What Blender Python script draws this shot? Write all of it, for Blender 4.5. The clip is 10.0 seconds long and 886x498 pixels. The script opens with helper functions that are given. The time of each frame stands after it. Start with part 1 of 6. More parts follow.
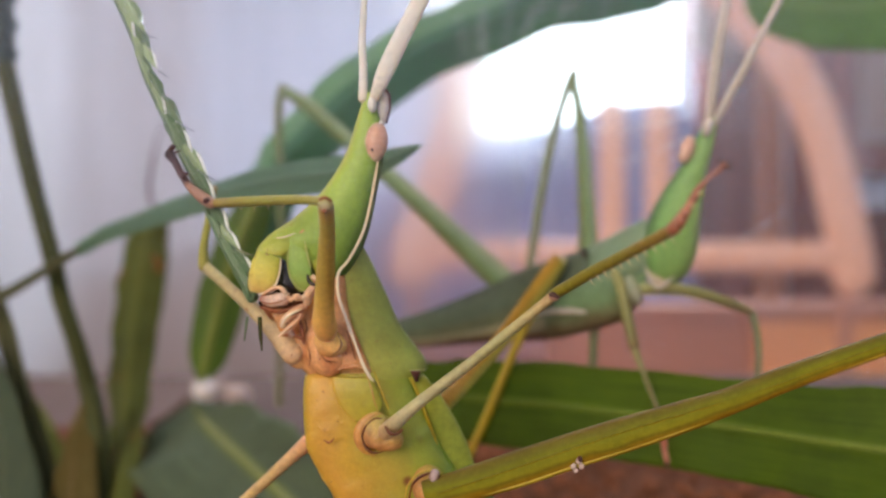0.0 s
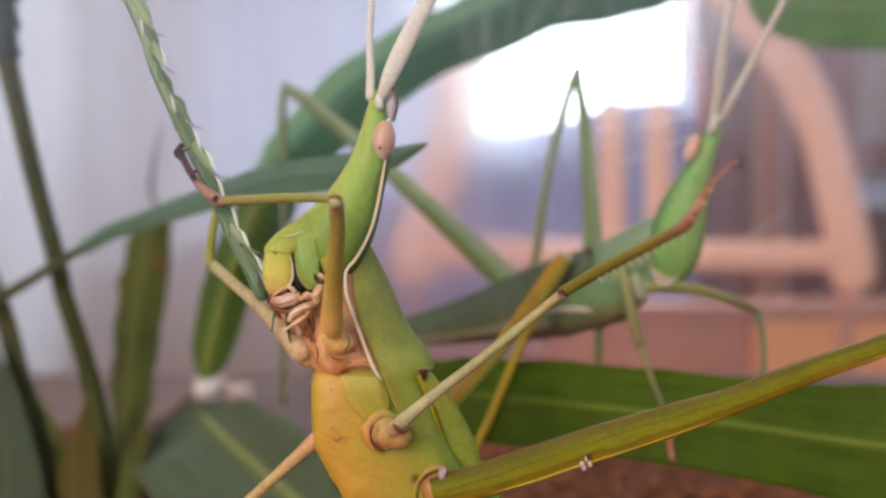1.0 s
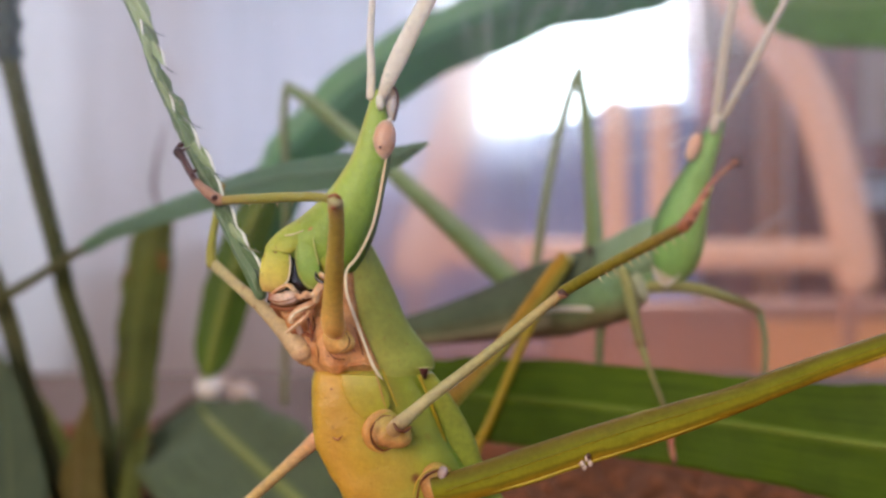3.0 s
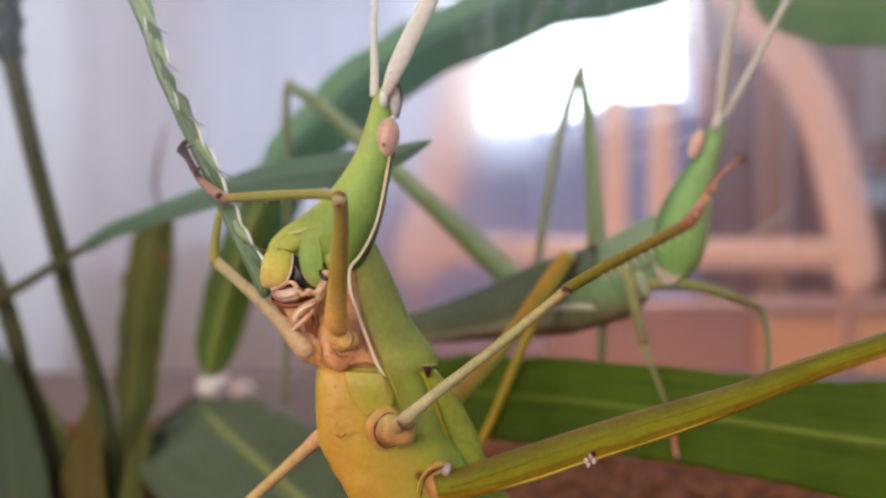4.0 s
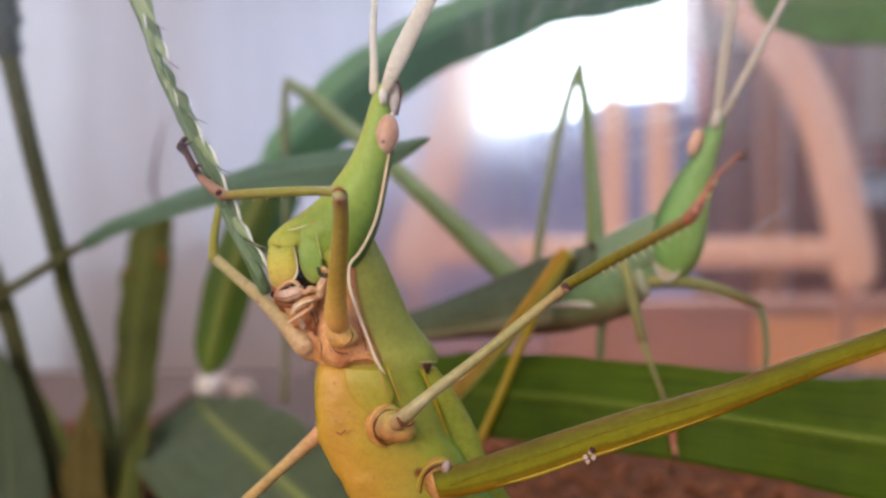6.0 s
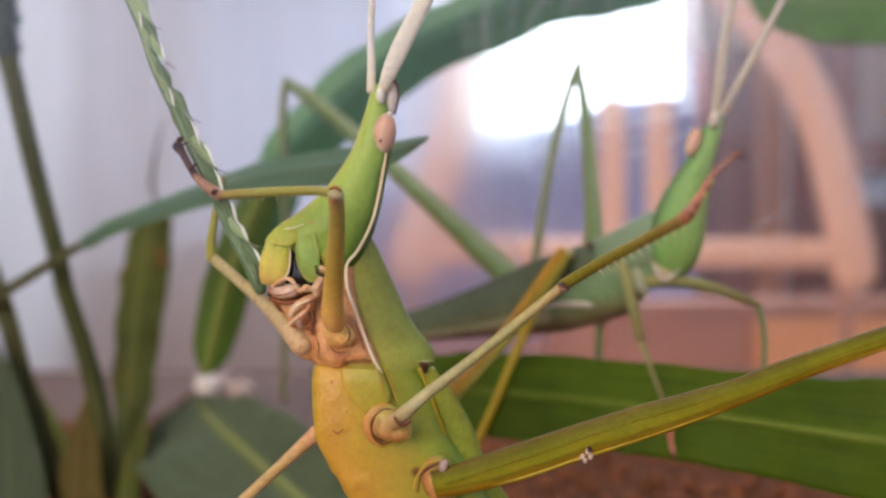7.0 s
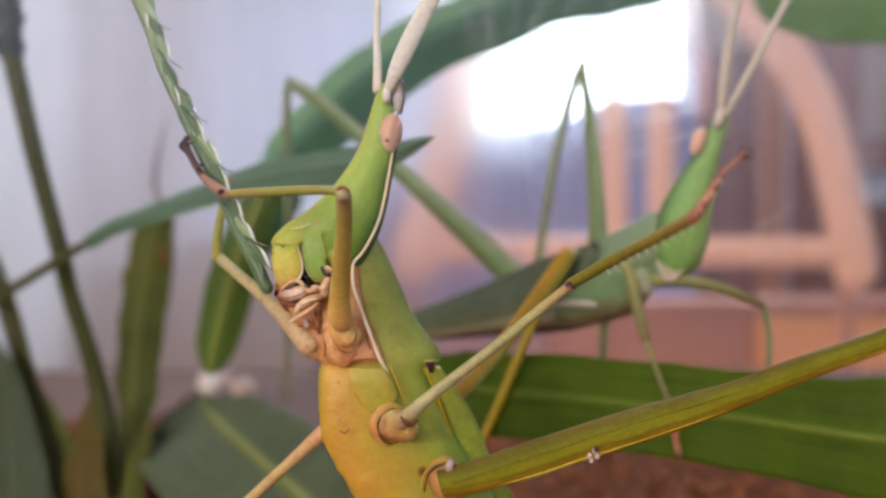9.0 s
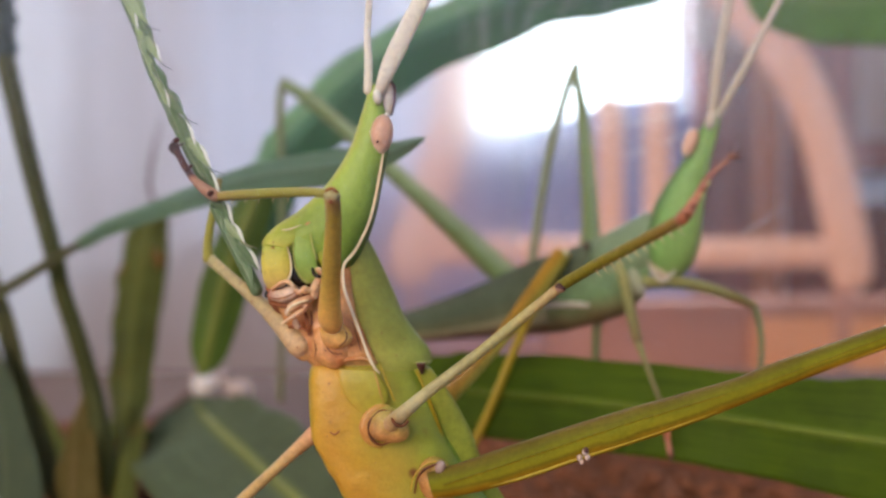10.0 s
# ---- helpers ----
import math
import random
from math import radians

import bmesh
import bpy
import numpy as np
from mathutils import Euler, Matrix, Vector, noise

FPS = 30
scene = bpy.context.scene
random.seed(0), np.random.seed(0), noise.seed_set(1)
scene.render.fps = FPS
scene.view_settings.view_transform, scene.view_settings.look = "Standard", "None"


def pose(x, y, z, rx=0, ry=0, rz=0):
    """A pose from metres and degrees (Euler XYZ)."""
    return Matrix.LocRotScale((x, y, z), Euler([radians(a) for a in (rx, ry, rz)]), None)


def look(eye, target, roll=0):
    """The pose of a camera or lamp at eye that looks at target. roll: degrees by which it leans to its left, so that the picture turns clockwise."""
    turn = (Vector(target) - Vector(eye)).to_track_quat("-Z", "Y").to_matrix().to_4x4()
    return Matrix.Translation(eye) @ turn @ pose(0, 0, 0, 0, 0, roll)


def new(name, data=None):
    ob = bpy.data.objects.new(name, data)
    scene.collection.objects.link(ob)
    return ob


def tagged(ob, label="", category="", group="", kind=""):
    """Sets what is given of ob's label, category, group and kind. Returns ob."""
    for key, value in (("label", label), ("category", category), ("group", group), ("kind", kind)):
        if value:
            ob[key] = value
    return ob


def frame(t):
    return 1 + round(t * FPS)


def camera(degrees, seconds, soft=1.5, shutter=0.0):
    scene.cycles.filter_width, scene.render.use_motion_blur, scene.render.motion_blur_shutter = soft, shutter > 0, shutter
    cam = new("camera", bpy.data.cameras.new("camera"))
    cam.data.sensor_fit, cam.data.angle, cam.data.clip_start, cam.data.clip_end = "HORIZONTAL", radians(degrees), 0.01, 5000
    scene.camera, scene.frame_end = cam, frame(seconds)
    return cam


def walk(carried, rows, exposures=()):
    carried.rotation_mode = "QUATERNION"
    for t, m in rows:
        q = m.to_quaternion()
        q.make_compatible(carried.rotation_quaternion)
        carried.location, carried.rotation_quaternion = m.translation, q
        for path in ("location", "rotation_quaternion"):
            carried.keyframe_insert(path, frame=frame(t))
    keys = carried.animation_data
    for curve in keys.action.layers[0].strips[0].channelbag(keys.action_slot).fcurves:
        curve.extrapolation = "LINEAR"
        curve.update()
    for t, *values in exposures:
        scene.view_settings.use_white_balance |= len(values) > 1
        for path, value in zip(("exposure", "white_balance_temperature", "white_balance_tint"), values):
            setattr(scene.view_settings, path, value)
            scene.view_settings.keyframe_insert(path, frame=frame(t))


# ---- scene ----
# ---------------------------------------------------------------- camera
# Lengths of the small things are in millimetres from the lens's first place, which is LENS in the room.
LENS = Vector((0.0, 0.0, 0.795))
MM = 0.001
cam = camera(60, 10.0, soft=2.45)
cam.data.dof.use_dof = True
cam.data.dof.focus_distance = 0.0465
cam.data.dof.aperture_fstop = 24
cam.data.dof.aperture_blades = 0


def held(x, y, z, pitch, roll, yaw):
    """The hand-held camera: millimetres off LENS and degrees off level."""
    return Matrix.Translation(LENS + Vector((x, y, z)) * MM) @ Euler((0, 0, radians(yaw))).to_matrix().to_4x4() @ pose(0, 0, 0, 90 + pitch, 0, 0) @ pose(0, 0, 0, 0, 0, roll)


walk(cam, [(t, held(*row)) for t, *row in (
    (0.0, 0.534, -0.002, 0.070, 0.071, 0.013, 0.041),
    (0.5, 0.121, -0.005, 0.024, 0.019, 0.011, -0.076),
    (1.0, -0.000, 0.000, 0.000, 0.000, -0.000, 0.000),
    (1.5, 0.023, -0.003, 0.069, -0.020, -0.002, 0.035),
    (2.0, 0.101, -0.006, 0.018, 0.078, 0.012, 0.101),
    (2.5, 0.250, -0.006, 0.044, 0.017, 0.007, 0.226),
    (4.0, -0.072, -0.010, -0.094, -0.117, 0.004, 0.216),
    (4.5, 0.066, 0.002, -0.079, -0.122, 0.017, 0.060),
    (5.0, 0.223, 0.007, -0.167, -0.152, 0.017, 0.150),
    (5.5, -0.185, -0.003, -0.198, -0.216, 0.002, 0.100),
    (7.0, 0.000, 0.013, -0.290, -0.187, 0.014, 0.063),
    (7.5, 0.068, 0.002, -0.317, -0.138, 0.017, 0.132),
    (8.0, -0.076, -0.003, -0.157, -0.197, 0.007, 0.113),
    (8.5, -0.193, -0.009, -0.294, -0.239, 0.004, 0.239),
    (9.0, -0.348, -0.005, -0.243, -0.260, 0.001, 0.128),
    (9.5, -0.123, -0.005, -0.266, -0.234, 0.007, 0.057),
    (10.0, 0.035, 0.003, -0.198, -0.216, 0.001, -0.123)
)])

# ---------------------------------------------------------------- light
world = bpy.data.worlds.new("world")
scene.world = world
world.use_nodes = True
sky = world.node_tree.nodes.new("ShaderNodeTexSky")
sky.sky_type, sky.sun_disc, sky.sun_elevation, sky.sun_rotation = "NISHITA", False, radians(40), radians(20)
world.node_tree.links.new(sky.outputs[0], world.node_tree.nodes["Background"].inputs[0])
world.node_tree.nodes["Background"].inputs[1].default_value = 0.12
scene.view_settings.exposure = 0.0


def window_light(name, eye, target, wide, high, power, colour):
    data = bpy.data.lights.new(name, "AREA")
    data.shape, data.size, data.size_y, data.energy, data.color = "RECTANGLE", wide, high, power, colour
    ob = new(name, data)
    ob.matrix_world = look(eye, target)
    return ob


window_light("daylight_far_window", (0.48, 2.50, 1.94), (0.45, 0.0, 1.0), 0.70, 0.46, 68, (0.79, 0.87, 1.0))
window_light("daylight_near_window", (-0.9, -1.55, 1.55), (-0.4, 1.0, 0.8), 1.3, 1.2, 37, (1.0, 0.835, 0.65))


# ---------------------------------------------------------------- materials
def nodes_of(name):
    m = bpy.data.materials.new(name)
    m.use_nodes = True
    return m, m.node_tree.nodes, m.node_tree.links


def mixed(n, l, fac, a, b, blend="MIX"):
    """A colour mix node; a and b are sockets or colours."""
    x = n.new("ShaderNodeMix")
    x.data_type, x.blend_type = "RGBA", blend
    for sock, v in ((x.inputs[0], fac), (x.inputs[6], a), (x.inputs[7], b)):
        if isinstance(v, (int, float)):
            sock.default_value = v
        elif isinstance(v, tuple):
            sock.default_value = (*v, 1) if len(v) == 3 else v
        else:
            l.new(v, sock)
    return x.outputs[2]


def ramp(n, l, src, stops):
    r = n.new("ShaderNodeValToRGB")
    while len(r.color_ramp.elements) < len(stops):
        r.color_ramp.elements.new(0.5)
    for e, (p, c) in zip(r.color_ramp.elements, stops):
        e.position, e.color = p, (*c, 1) if len(c) == 3 else c
    l.new(src, r.inputs[0])
    return r.outputs[0]


def noisy(n, l, vec, scale, detail=4, rough=0.6, stretch=None):
    t = n.new("ShaderNodeTexNoise")
    t.inputs["Scale"].default_value, t.inputs["Detail"].default_value, t.inputs["Roughness"].default_value = scale, detail, rough
    if stretch:
        m = n.new("ShaderNodeMapping")
        m.inputs["Scale"].default_value = stretch
        l.new(vec, m.inputs["Vector"])
        vec = m.outputs[0]
    l.new(vec, t.inputs["Vector"])
    return t.outputs["Fac"]


GREY = ((0.3, (0, 0, 0)), (0.7, (1, 1, 1)))


def skin(name, stops, along="v", rough=0.42, spots=None, spot_size=900, blotch=0.25, second=None, sss=0.15, bump=0.25, clear=0.0, gloss=0.3, grain=0.35):
    """Insect cuticle: colour that runs round (u) or along (v) the part, with shade painted into some ramps, mottled at
    two scales, fine pits, waxy gloss.
    second = (axis, low, high, colour): another pigment that takes over between low and high on that axis."""
    m, n, l = nodes_of(name)
    b = n["Principled BSDF"]
    tc = n.new("ShaderNodeTexCoord")
    sep = n.new("ShaderNodeSeparateXYZ")
    wob = n.new("ShaderNodeVectorMath")
    wob.operation = "MULTIPLY_ADD"
    nz = n.new("ShaderNodeTexNoise")
    nz.inputs["Scale"].default_value = 260
    l.new(tc.outputs["Object"], nz.inputs["Vector"])
    l.new(nz.outputs["Color"], wob.inputs[0])
    wob.inputs[1].default_value = (0.10, 0.10, 0)
    l.new(tc.outputs["UV"], wob.inputs[2])
    l.new(wob.outputs[0], sep.inputs[0])
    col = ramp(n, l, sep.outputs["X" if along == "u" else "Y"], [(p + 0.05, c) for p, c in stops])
    if second:
        axis, low, high, colour = second
        mask = ramp(n, l, sep.outputs["X" if axis == "u" else "Y"], [(low + 0.05, (0, 0, 0)), (high + 0.05, (1, 1, 1))])
        col = mixed(n, l, mask, col, colour)
    big = ramp(n, l, noisy(n, l, tc.outputs["Object"], 420), GREY)
    fine = ramp(n, l, noisy(n, l, tc.outputs["Object"], 2600, 3), GREY)
    dust = ramp(n, l, noisy(n, l, tc.outputs["Object"], 6500, 3, 0.7), GREY)
    dark = mixed(n, l, 1.0, col, (0.62, 0.60, 0.55), "MULTIPLY")
    lo = mixed(n, l, blotch, (0, 0, 0), big)
    col = mixed(n, l, lo, col, dark)
    lo2 = mixed(n, l, grain, (0, 0, 0), fine)
    col = mixed(n, l, lo2, col, mixed(n, l, 1.0, col, (2.0, 1.9, 1.6), "MULTIPLY"))
    col = mixed(n, l, mixed(n, l, 0.4 * grain + 0.12, (0, 0, 0), dust), col, mixed(n, l, 1.0, col, (0.5, 0.46, 0.42), "MULTIPLY"))
    if spots:
        v = n.new("ShaderNodeTexVoronoi")
        v.inputs["Scale"].default_value = spot_size
        l.new(tc.outputs["Object"], v.inputs["Vector"])
        sp = ramp(n, l, v.outputs["Distance"], ((0.10, (1, 1, 1)), (0.2, (0, 0, 0))))
        sp = mixed(n, l, 1.0, sp, ramp(n, l, noisy(n, l, tc.outputs["Object"], 600), ((0.52, (0, 0, 0)), (0.62, (1, 1, 1)))), "MULTIPLY")
        col = mixed(n, l, sp, col, spots)
    l.new(col, b.inputs["Base Color"])
    b.inputs["Roughness"].default_value = rough
    b.inputs["Subsurface Weight"].default_value = sss
    b.inputs["Subsurface Radius"].default_value = (1.0, 0.7, 0.3)
    b.inputs["Subsurface Scale"].default_value = 0.0008
    b.inputs["Coat Weight"].default_value = clear
    b.inputs["Specular IOR Level"].default_value = gloss
    bp = n.new("ShaderNodeBump")
    bp.inputs["Strength"].default_value, bp.inputs["Distance"].default_value = bump, 0.0001
    l.new(mixed(n, l, 0.35, fine, dust), bp.inputs["Height"])
    l.new(bp.outputs[0], b.inputs["Normal"])
    return m


def leaf_skin(name, dark, light, rib, veins=26, rough=0.45, rust=0.0, glow=0.35, vein_share=0.22, relief=0.35, gloss=0.3, mid_half=0.06, lit_edge=None, stain_size=95):
    """A grass blade: parallel veins, a paler midrib, stains, and light that comes through."""
    m, n, l = nodes_of(name)
    b = n["Principled BSDF"]
    tc = n.new("ShaderNodeTexCoord")
    sep = n.new("ShaderNodeSeparateXYZ")
    l.new(tc.outputs["UV"], sep.inputs[0])
    wv = n.new("ShaderNodeMath")
    wv.operation = "MULTIPLY"
    wv.inputs[1].default_value = veins * 2 * math.pi
    l.new(sep.outputs["X"], wv.inputs[0])
    sn = n.new("ShaderNodeMath")
    sn.operation = "SINE"
    l.new(wv.outputs[0], sn.inputs[0])
    streak = noisy(n, l, tc.outputs["UV"], 6, 5, 0.6, (9, 0.8, 1))
    vein = ramp(n, l, sn.outputs[0], ((0.2, (0, 0, 0)), (1.0, (1, 1, 1))))
    col = mixed(n, l, ramp(n, l, streak, GREY), dark, light)
    col = mixed(n, l, mixed(n, l, vein_share, (0, 0, 0), vein), col, light)
    stain = ramp(n, l, noisy(n, l, tc.outputs["Object"], stain_size, 6, 0.65), ((0.52, (0, 0, 0)), (0.7, (1, 1, 1))))
    col = mixed(n, l, mixed(n, l, 0.35, (0, 0, 0), stain), col, tuple(0.5 * c for c in dark))
    mottle = ramp(n, l, noisy(n, l, tc.outputs["Object"], 330, 4, 0.6), GREY)
    col = mixed(n, l, mixed(n, l, 0.4, (0, 0, 0), mottle), col, mixed(n, l, 1.0, col, (0.85, 0.68, 0.5) if rust else (0.66, 0.74, 0.9), "MULTIPLY"))
    if rust:
        vo = n.new("ShaderNodeTexVoronoi")
        vo.inputs["Scale"].default_value = 75
        l.new(tc.outputs["Object"], vo.inputs["Vector"])
        dots = ramp(n, l, vo.outputs["Distance"], ((0.05, (1, 1, 1)), (0.14, (0, 0, 0))))
        col = mixed(n, l, mixed(n, l, 0.75 * rust, (0, 0, 0), dots), col, (0.34, 0.10, 0.025))
        rs = ramp(n, l, noisy(n, l, tc.outputs["Object"], 140, 5, 0.7), ((0.60, (0, 0, 0)), (0.70, (1, 1, 1))))
        col = mixed(n, l, mixed(n, l, rust, (0, 0, 0), rs), col, (0.20, 0.09, 0.02))
    mid = ramp(n, l, sep.outputs["X"], ((0.5 - mid_half, (0, 0, 0)), (0.5 - 0.25 * mid_half, (1, 1, 1)), (0.5 + 0.25 * mid_half, (1, 1, 1)), (0.5 + mid_half, (0, 0, 0))))
    col = mixed(n, l, mixed(n, l, 0.8, (0, 0, 0), mid), col, rib)
    # Paler strip on one side, painting the better lit half of a folded blade.
    if lit_edge:
        low, high, colour = lit_edge
        col = mixed(n, l, ramp(n, l, sep.outputs["X"], ((low, (0, 0, 0)), (high, (0.85, 0.85, 0.85)))), col, colour)
    l.new(col, b.inputs["Base Color"])
    b.inputs["Roughness"].default_value = rough
    bp = n.new("ShaderNodeBump")
    b.inputs["Specular IOR Level"].default_value = gloss
    bp.inputs["Strength"].default_value, bp.inputs["Distance"].default_value = relief, 0.0002
    l.new(vein, bp.inputs["Height"])
    l.new(bp.outputs[0], b.inputs["Normal"])
    tr = n.new("ShaderNodeBsdfTranslucent")
    l.new(mixed(n, l, 1.0, col, (1.6, 1.7, 0.7), "MULTIPLY"), tr.inputs[0])
    mx = n.new("ShaderNodeMixShader")
    mx.inputs[0].default_value = glow
    l.new(b.outputs[0], mx.inputs[1])
    l.new(tr.outputs[0], mx.inputs[2])
    l.new(mx.outputs[0], n["Material Output"].inputs["Surface"])
    return m


def plain(name, colour, rough=0.6, other=None, scale=6, metal=0.0, bump=0.1, stretch=None, depth=0.002, blend=0.5, gloss=0.2):
    """Paint, wood, cloth, soil: two tones at two scales, with relief."""
    m, n, l = nodes_of(name)
    b = n["Principled BSDF"]
    tc = n.new("ShaderNodeTexCoord")
    a = ramp(n, l, noisy(n, l, tc.outputs["Object"], scale, 5, 0.6, stretch), GREY)
    f = noisy(n, l, tc.outputs["Object"], scale * 7, 4, 0.6, stretch)
    other = other or tuple(c * 0.82 for c in colour)
    col = mixed(n, l, mixed(n, l, blend, (0, 0, 0), a), colour, other)
    col = mixed(n, l, mixed(n, l, 0.3, (0, 0, 0), ramp(n, l, f, GREY)), col, tuple(c * 0.75 for c in other))
    l.new(col, b.inputs["Base Color"])
    b.inputs["Roughness"].default_value, b.inputs["Metallic"].default_value, b.inputs["Specular IOR Level"].default_value = rough, metal, gloss
    bp = n.new("ShaderNodeBump")
    bp.inputs["Strength"].default_value, bp.inputs["Distance"].default_value = bump, depth
    l.new(f, bp.inputs["Height"])
    l.new(bp.outputs[0], b.inputs["Normal"])
    return m


def clear_pane(name):
    """Thin clear plastic: lets light through, mirrors a little by its angle."""
    m, n, l = nodes_of(name)
    n.remove(n["Principled BSDF"])
    t, g, fr, mx = (n.new("ShaderNodeBsdf" + k) for k in ("Transparent", "Glossy")), None, n.new("ShaderNodeFresnel"), n.new("ShaderNodeMixShader")
    t, g = t
    t.inputs[0].default_value = (0.97, 0.98, 0.98, 1)
    g.inputs["Roughness"].default_value = 0.03
    fr.inputs[0].default_value = 1.35
    l.new(fr.outputs[0], mx.inputs[0])
    l.new(t.outputs[0], mx.inputs[1])
    l.new(g.outputs[0], mx.inputs[2])
    l.new(mx.outputs[0], n["Material Output"].inputs["Surface"])
    return m


def veil_pane(name, low, high, z0, z1, haze=(0.0, 0.0), x0=0.0, x1=0.1):
    """Thin, slightly milky plastic sheet: mostly clear, scattering some of the light that falls on it. Its patches and
    streaks are wear; its grading paints glare as haze, stronger towards its top (z0 to z1, metres above the room's
    floor) and on the side below x0. haze: the share of light bent a little aside to imitate the window's bloom, from
    the most (x0) to the least (x1).
    """
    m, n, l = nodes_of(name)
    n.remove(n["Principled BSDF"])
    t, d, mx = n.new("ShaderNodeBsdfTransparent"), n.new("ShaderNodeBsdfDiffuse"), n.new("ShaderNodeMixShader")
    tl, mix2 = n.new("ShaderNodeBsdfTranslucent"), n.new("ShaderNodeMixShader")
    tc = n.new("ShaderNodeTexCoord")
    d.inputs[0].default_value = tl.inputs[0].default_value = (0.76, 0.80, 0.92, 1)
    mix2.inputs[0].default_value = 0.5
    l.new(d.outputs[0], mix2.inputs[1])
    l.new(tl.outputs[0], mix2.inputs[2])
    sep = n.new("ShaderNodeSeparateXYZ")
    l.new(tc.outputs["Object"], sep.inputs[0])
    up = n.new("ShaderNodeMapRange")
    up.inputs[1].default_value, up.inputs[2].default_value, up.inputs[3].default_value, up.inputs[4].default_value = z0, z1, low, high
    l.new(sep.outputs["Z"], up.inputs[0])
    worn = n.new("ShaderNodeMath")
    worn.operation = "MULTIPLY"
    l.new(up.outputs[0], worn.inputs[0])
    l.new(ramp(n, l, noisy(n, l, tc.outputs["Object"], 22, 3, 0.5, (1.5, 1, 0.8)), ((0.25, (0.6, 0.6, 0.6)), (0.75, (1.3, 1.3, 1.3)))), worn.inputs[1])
    left_veil = n.new("ShaderNodeMapRange")
    left_veil.inputs[1].default_value, left_veil.inputs[2].default_value, left_veil.inputs[3].default_value, left_veil.inputs[4].default_value = x0 - 0.13, x0, 1.9, 1.0
    l.new(sep.outputs["X"], left_veil.inputs[0])
    veil = n.new("ShaderNodeMath")
    veil.operation = "MULTIPLY"
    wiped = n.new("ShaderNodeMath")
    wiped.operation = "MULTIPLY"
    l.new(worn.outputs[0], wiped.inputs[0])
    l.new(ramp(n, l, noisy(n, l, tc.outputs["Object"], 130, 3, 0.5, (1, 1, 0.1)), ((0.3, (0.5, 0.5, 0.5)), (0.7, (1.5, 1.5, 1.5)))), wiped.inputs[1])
    l.new(wiped.outputs[0], veil.inputs[0])
    l.new(left_veil.outputs[0], veil.inputs[1])
    l.new(veil.outputs[0], mx.inputs[0])
    bloom, bend = n.new("ShaderNodeMixShader"), n.new("ShaderNodeBsdfRefraction")
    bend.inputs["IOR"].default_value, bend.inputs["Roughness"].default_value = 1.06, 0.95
    bloom_share = n.new("ShaderNodeMapRange")
    bloom_share.inputs[1].default_value, bloom_share.inputs[2].default_value, bloom_share.inputs[3].default_value, bloom_share.inputs[4].default_value = x0, x1, haze[0], haze[1]
    l.new(sep.outputs["X"], bloom_share.inputs[0])
    l.new(bloom_share.outputs[0], bloom.inputs[0])
    l.new(t.outputs[0], bloom.inputs[1])
    l.new(bend.outputs[0], bloom.inputs[2])
    l.new(bloom.outputs[0], mx.inputs[1])
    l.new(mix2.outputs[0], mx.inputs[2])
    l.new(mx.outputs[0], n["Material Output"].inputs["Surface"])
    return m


def glowing(name, colour, strength):
    m, n, l = nodes_of(name)
    b = n["Principled BSDF"]
    b.inputs["Base Color"].default_value = (0, 0, 0, 1)
    b.inputs["Emission Color"].default_value = (*colour, 1)
    b.inputs["Emission Strength"].default_value = strength
    return m


# insect colours, shade painted into some of the ramps
GREEN, CREAM = (0.16, 0.34, 0.03), (0.80, 0.69, 0.50)
# First dark stops paint the head's shaded right side into its colour.
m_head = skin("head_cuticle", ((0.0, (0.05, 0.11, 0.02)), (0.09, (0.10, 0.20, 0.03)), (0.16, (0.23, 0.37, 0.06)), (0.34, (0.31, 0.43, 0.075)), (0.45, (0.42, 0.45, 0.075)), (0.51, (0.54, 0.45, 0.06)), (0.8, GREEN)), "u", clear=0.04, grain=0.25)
# Collar green deepens towards its right edge.
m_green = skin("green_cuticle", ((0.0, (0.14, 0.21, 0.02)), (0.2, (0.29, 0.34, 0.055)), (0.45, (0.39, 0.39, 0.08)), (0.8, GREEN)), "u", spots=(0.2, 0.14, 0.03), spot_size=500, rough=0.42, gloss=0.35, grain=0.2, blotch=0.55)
m_gena = skin("cheek_cuticle", ((0.0, (0.27, 0.38, 0.07)), (0.5, (0.25, 0.40, 0.09)), (1.0, (0.36, 0.43, 0.10))), "v", grain=0.2)
m_wingedge = skin("wing_edge_cuticle", ((0.0, (0.26, 0.27, 0.03)), (0.4, (0.26, 0.31, 0.05)), (1.0, (0.24, 0.30, 0.04))), "v", blotch=0.5, gloss=0.2)
m_labrum = skin("labrum_cuticle", ((0.0, (0.38, 0.43, 0.06)), (0.35, (0.60, 0.53, 0.09)), (0.8, (0.66, 0.48, 0.15))), "v", spots=(0.15, 0.07, 0.02), spot_size=1400, grain=0.2)
m_clypeus = skin("clypeus_cuticle", ((0.0, (0.30, 0.40, 0.06)), (0.6, (0.40, 0.44, 0.07)), (1.0, (0.48, 0.46, 0.08))), "v", spots=(0.15, 0.07, 0.02), spot_size=1400, grain=0.2)
m_thorax = skin("belly_cuticle", ((0.0, GREEN), (0.10, (0.24, 0.31, 0.03)), (0.19, (0.31, 0.34, 0.035)), (0.25, (0.43, 0.36, 0.045)), (0.31, (0.57, 0.35, 0.04)), (0.37, (0.60, 0.32, 0.05)), (0.44, (0.57, 0.33, 0.04)), (0.49, (0.46, 0.31, 0.02)), (0.53, (0.36, 0.27, 0.015)), (0.9, GREEN)), "u", spots=(0.18, 0.07, 0.02), spot_size=420, bump=0.35, blotch=0.45, grain=0.12, gloss=0.4, rough=0.36)
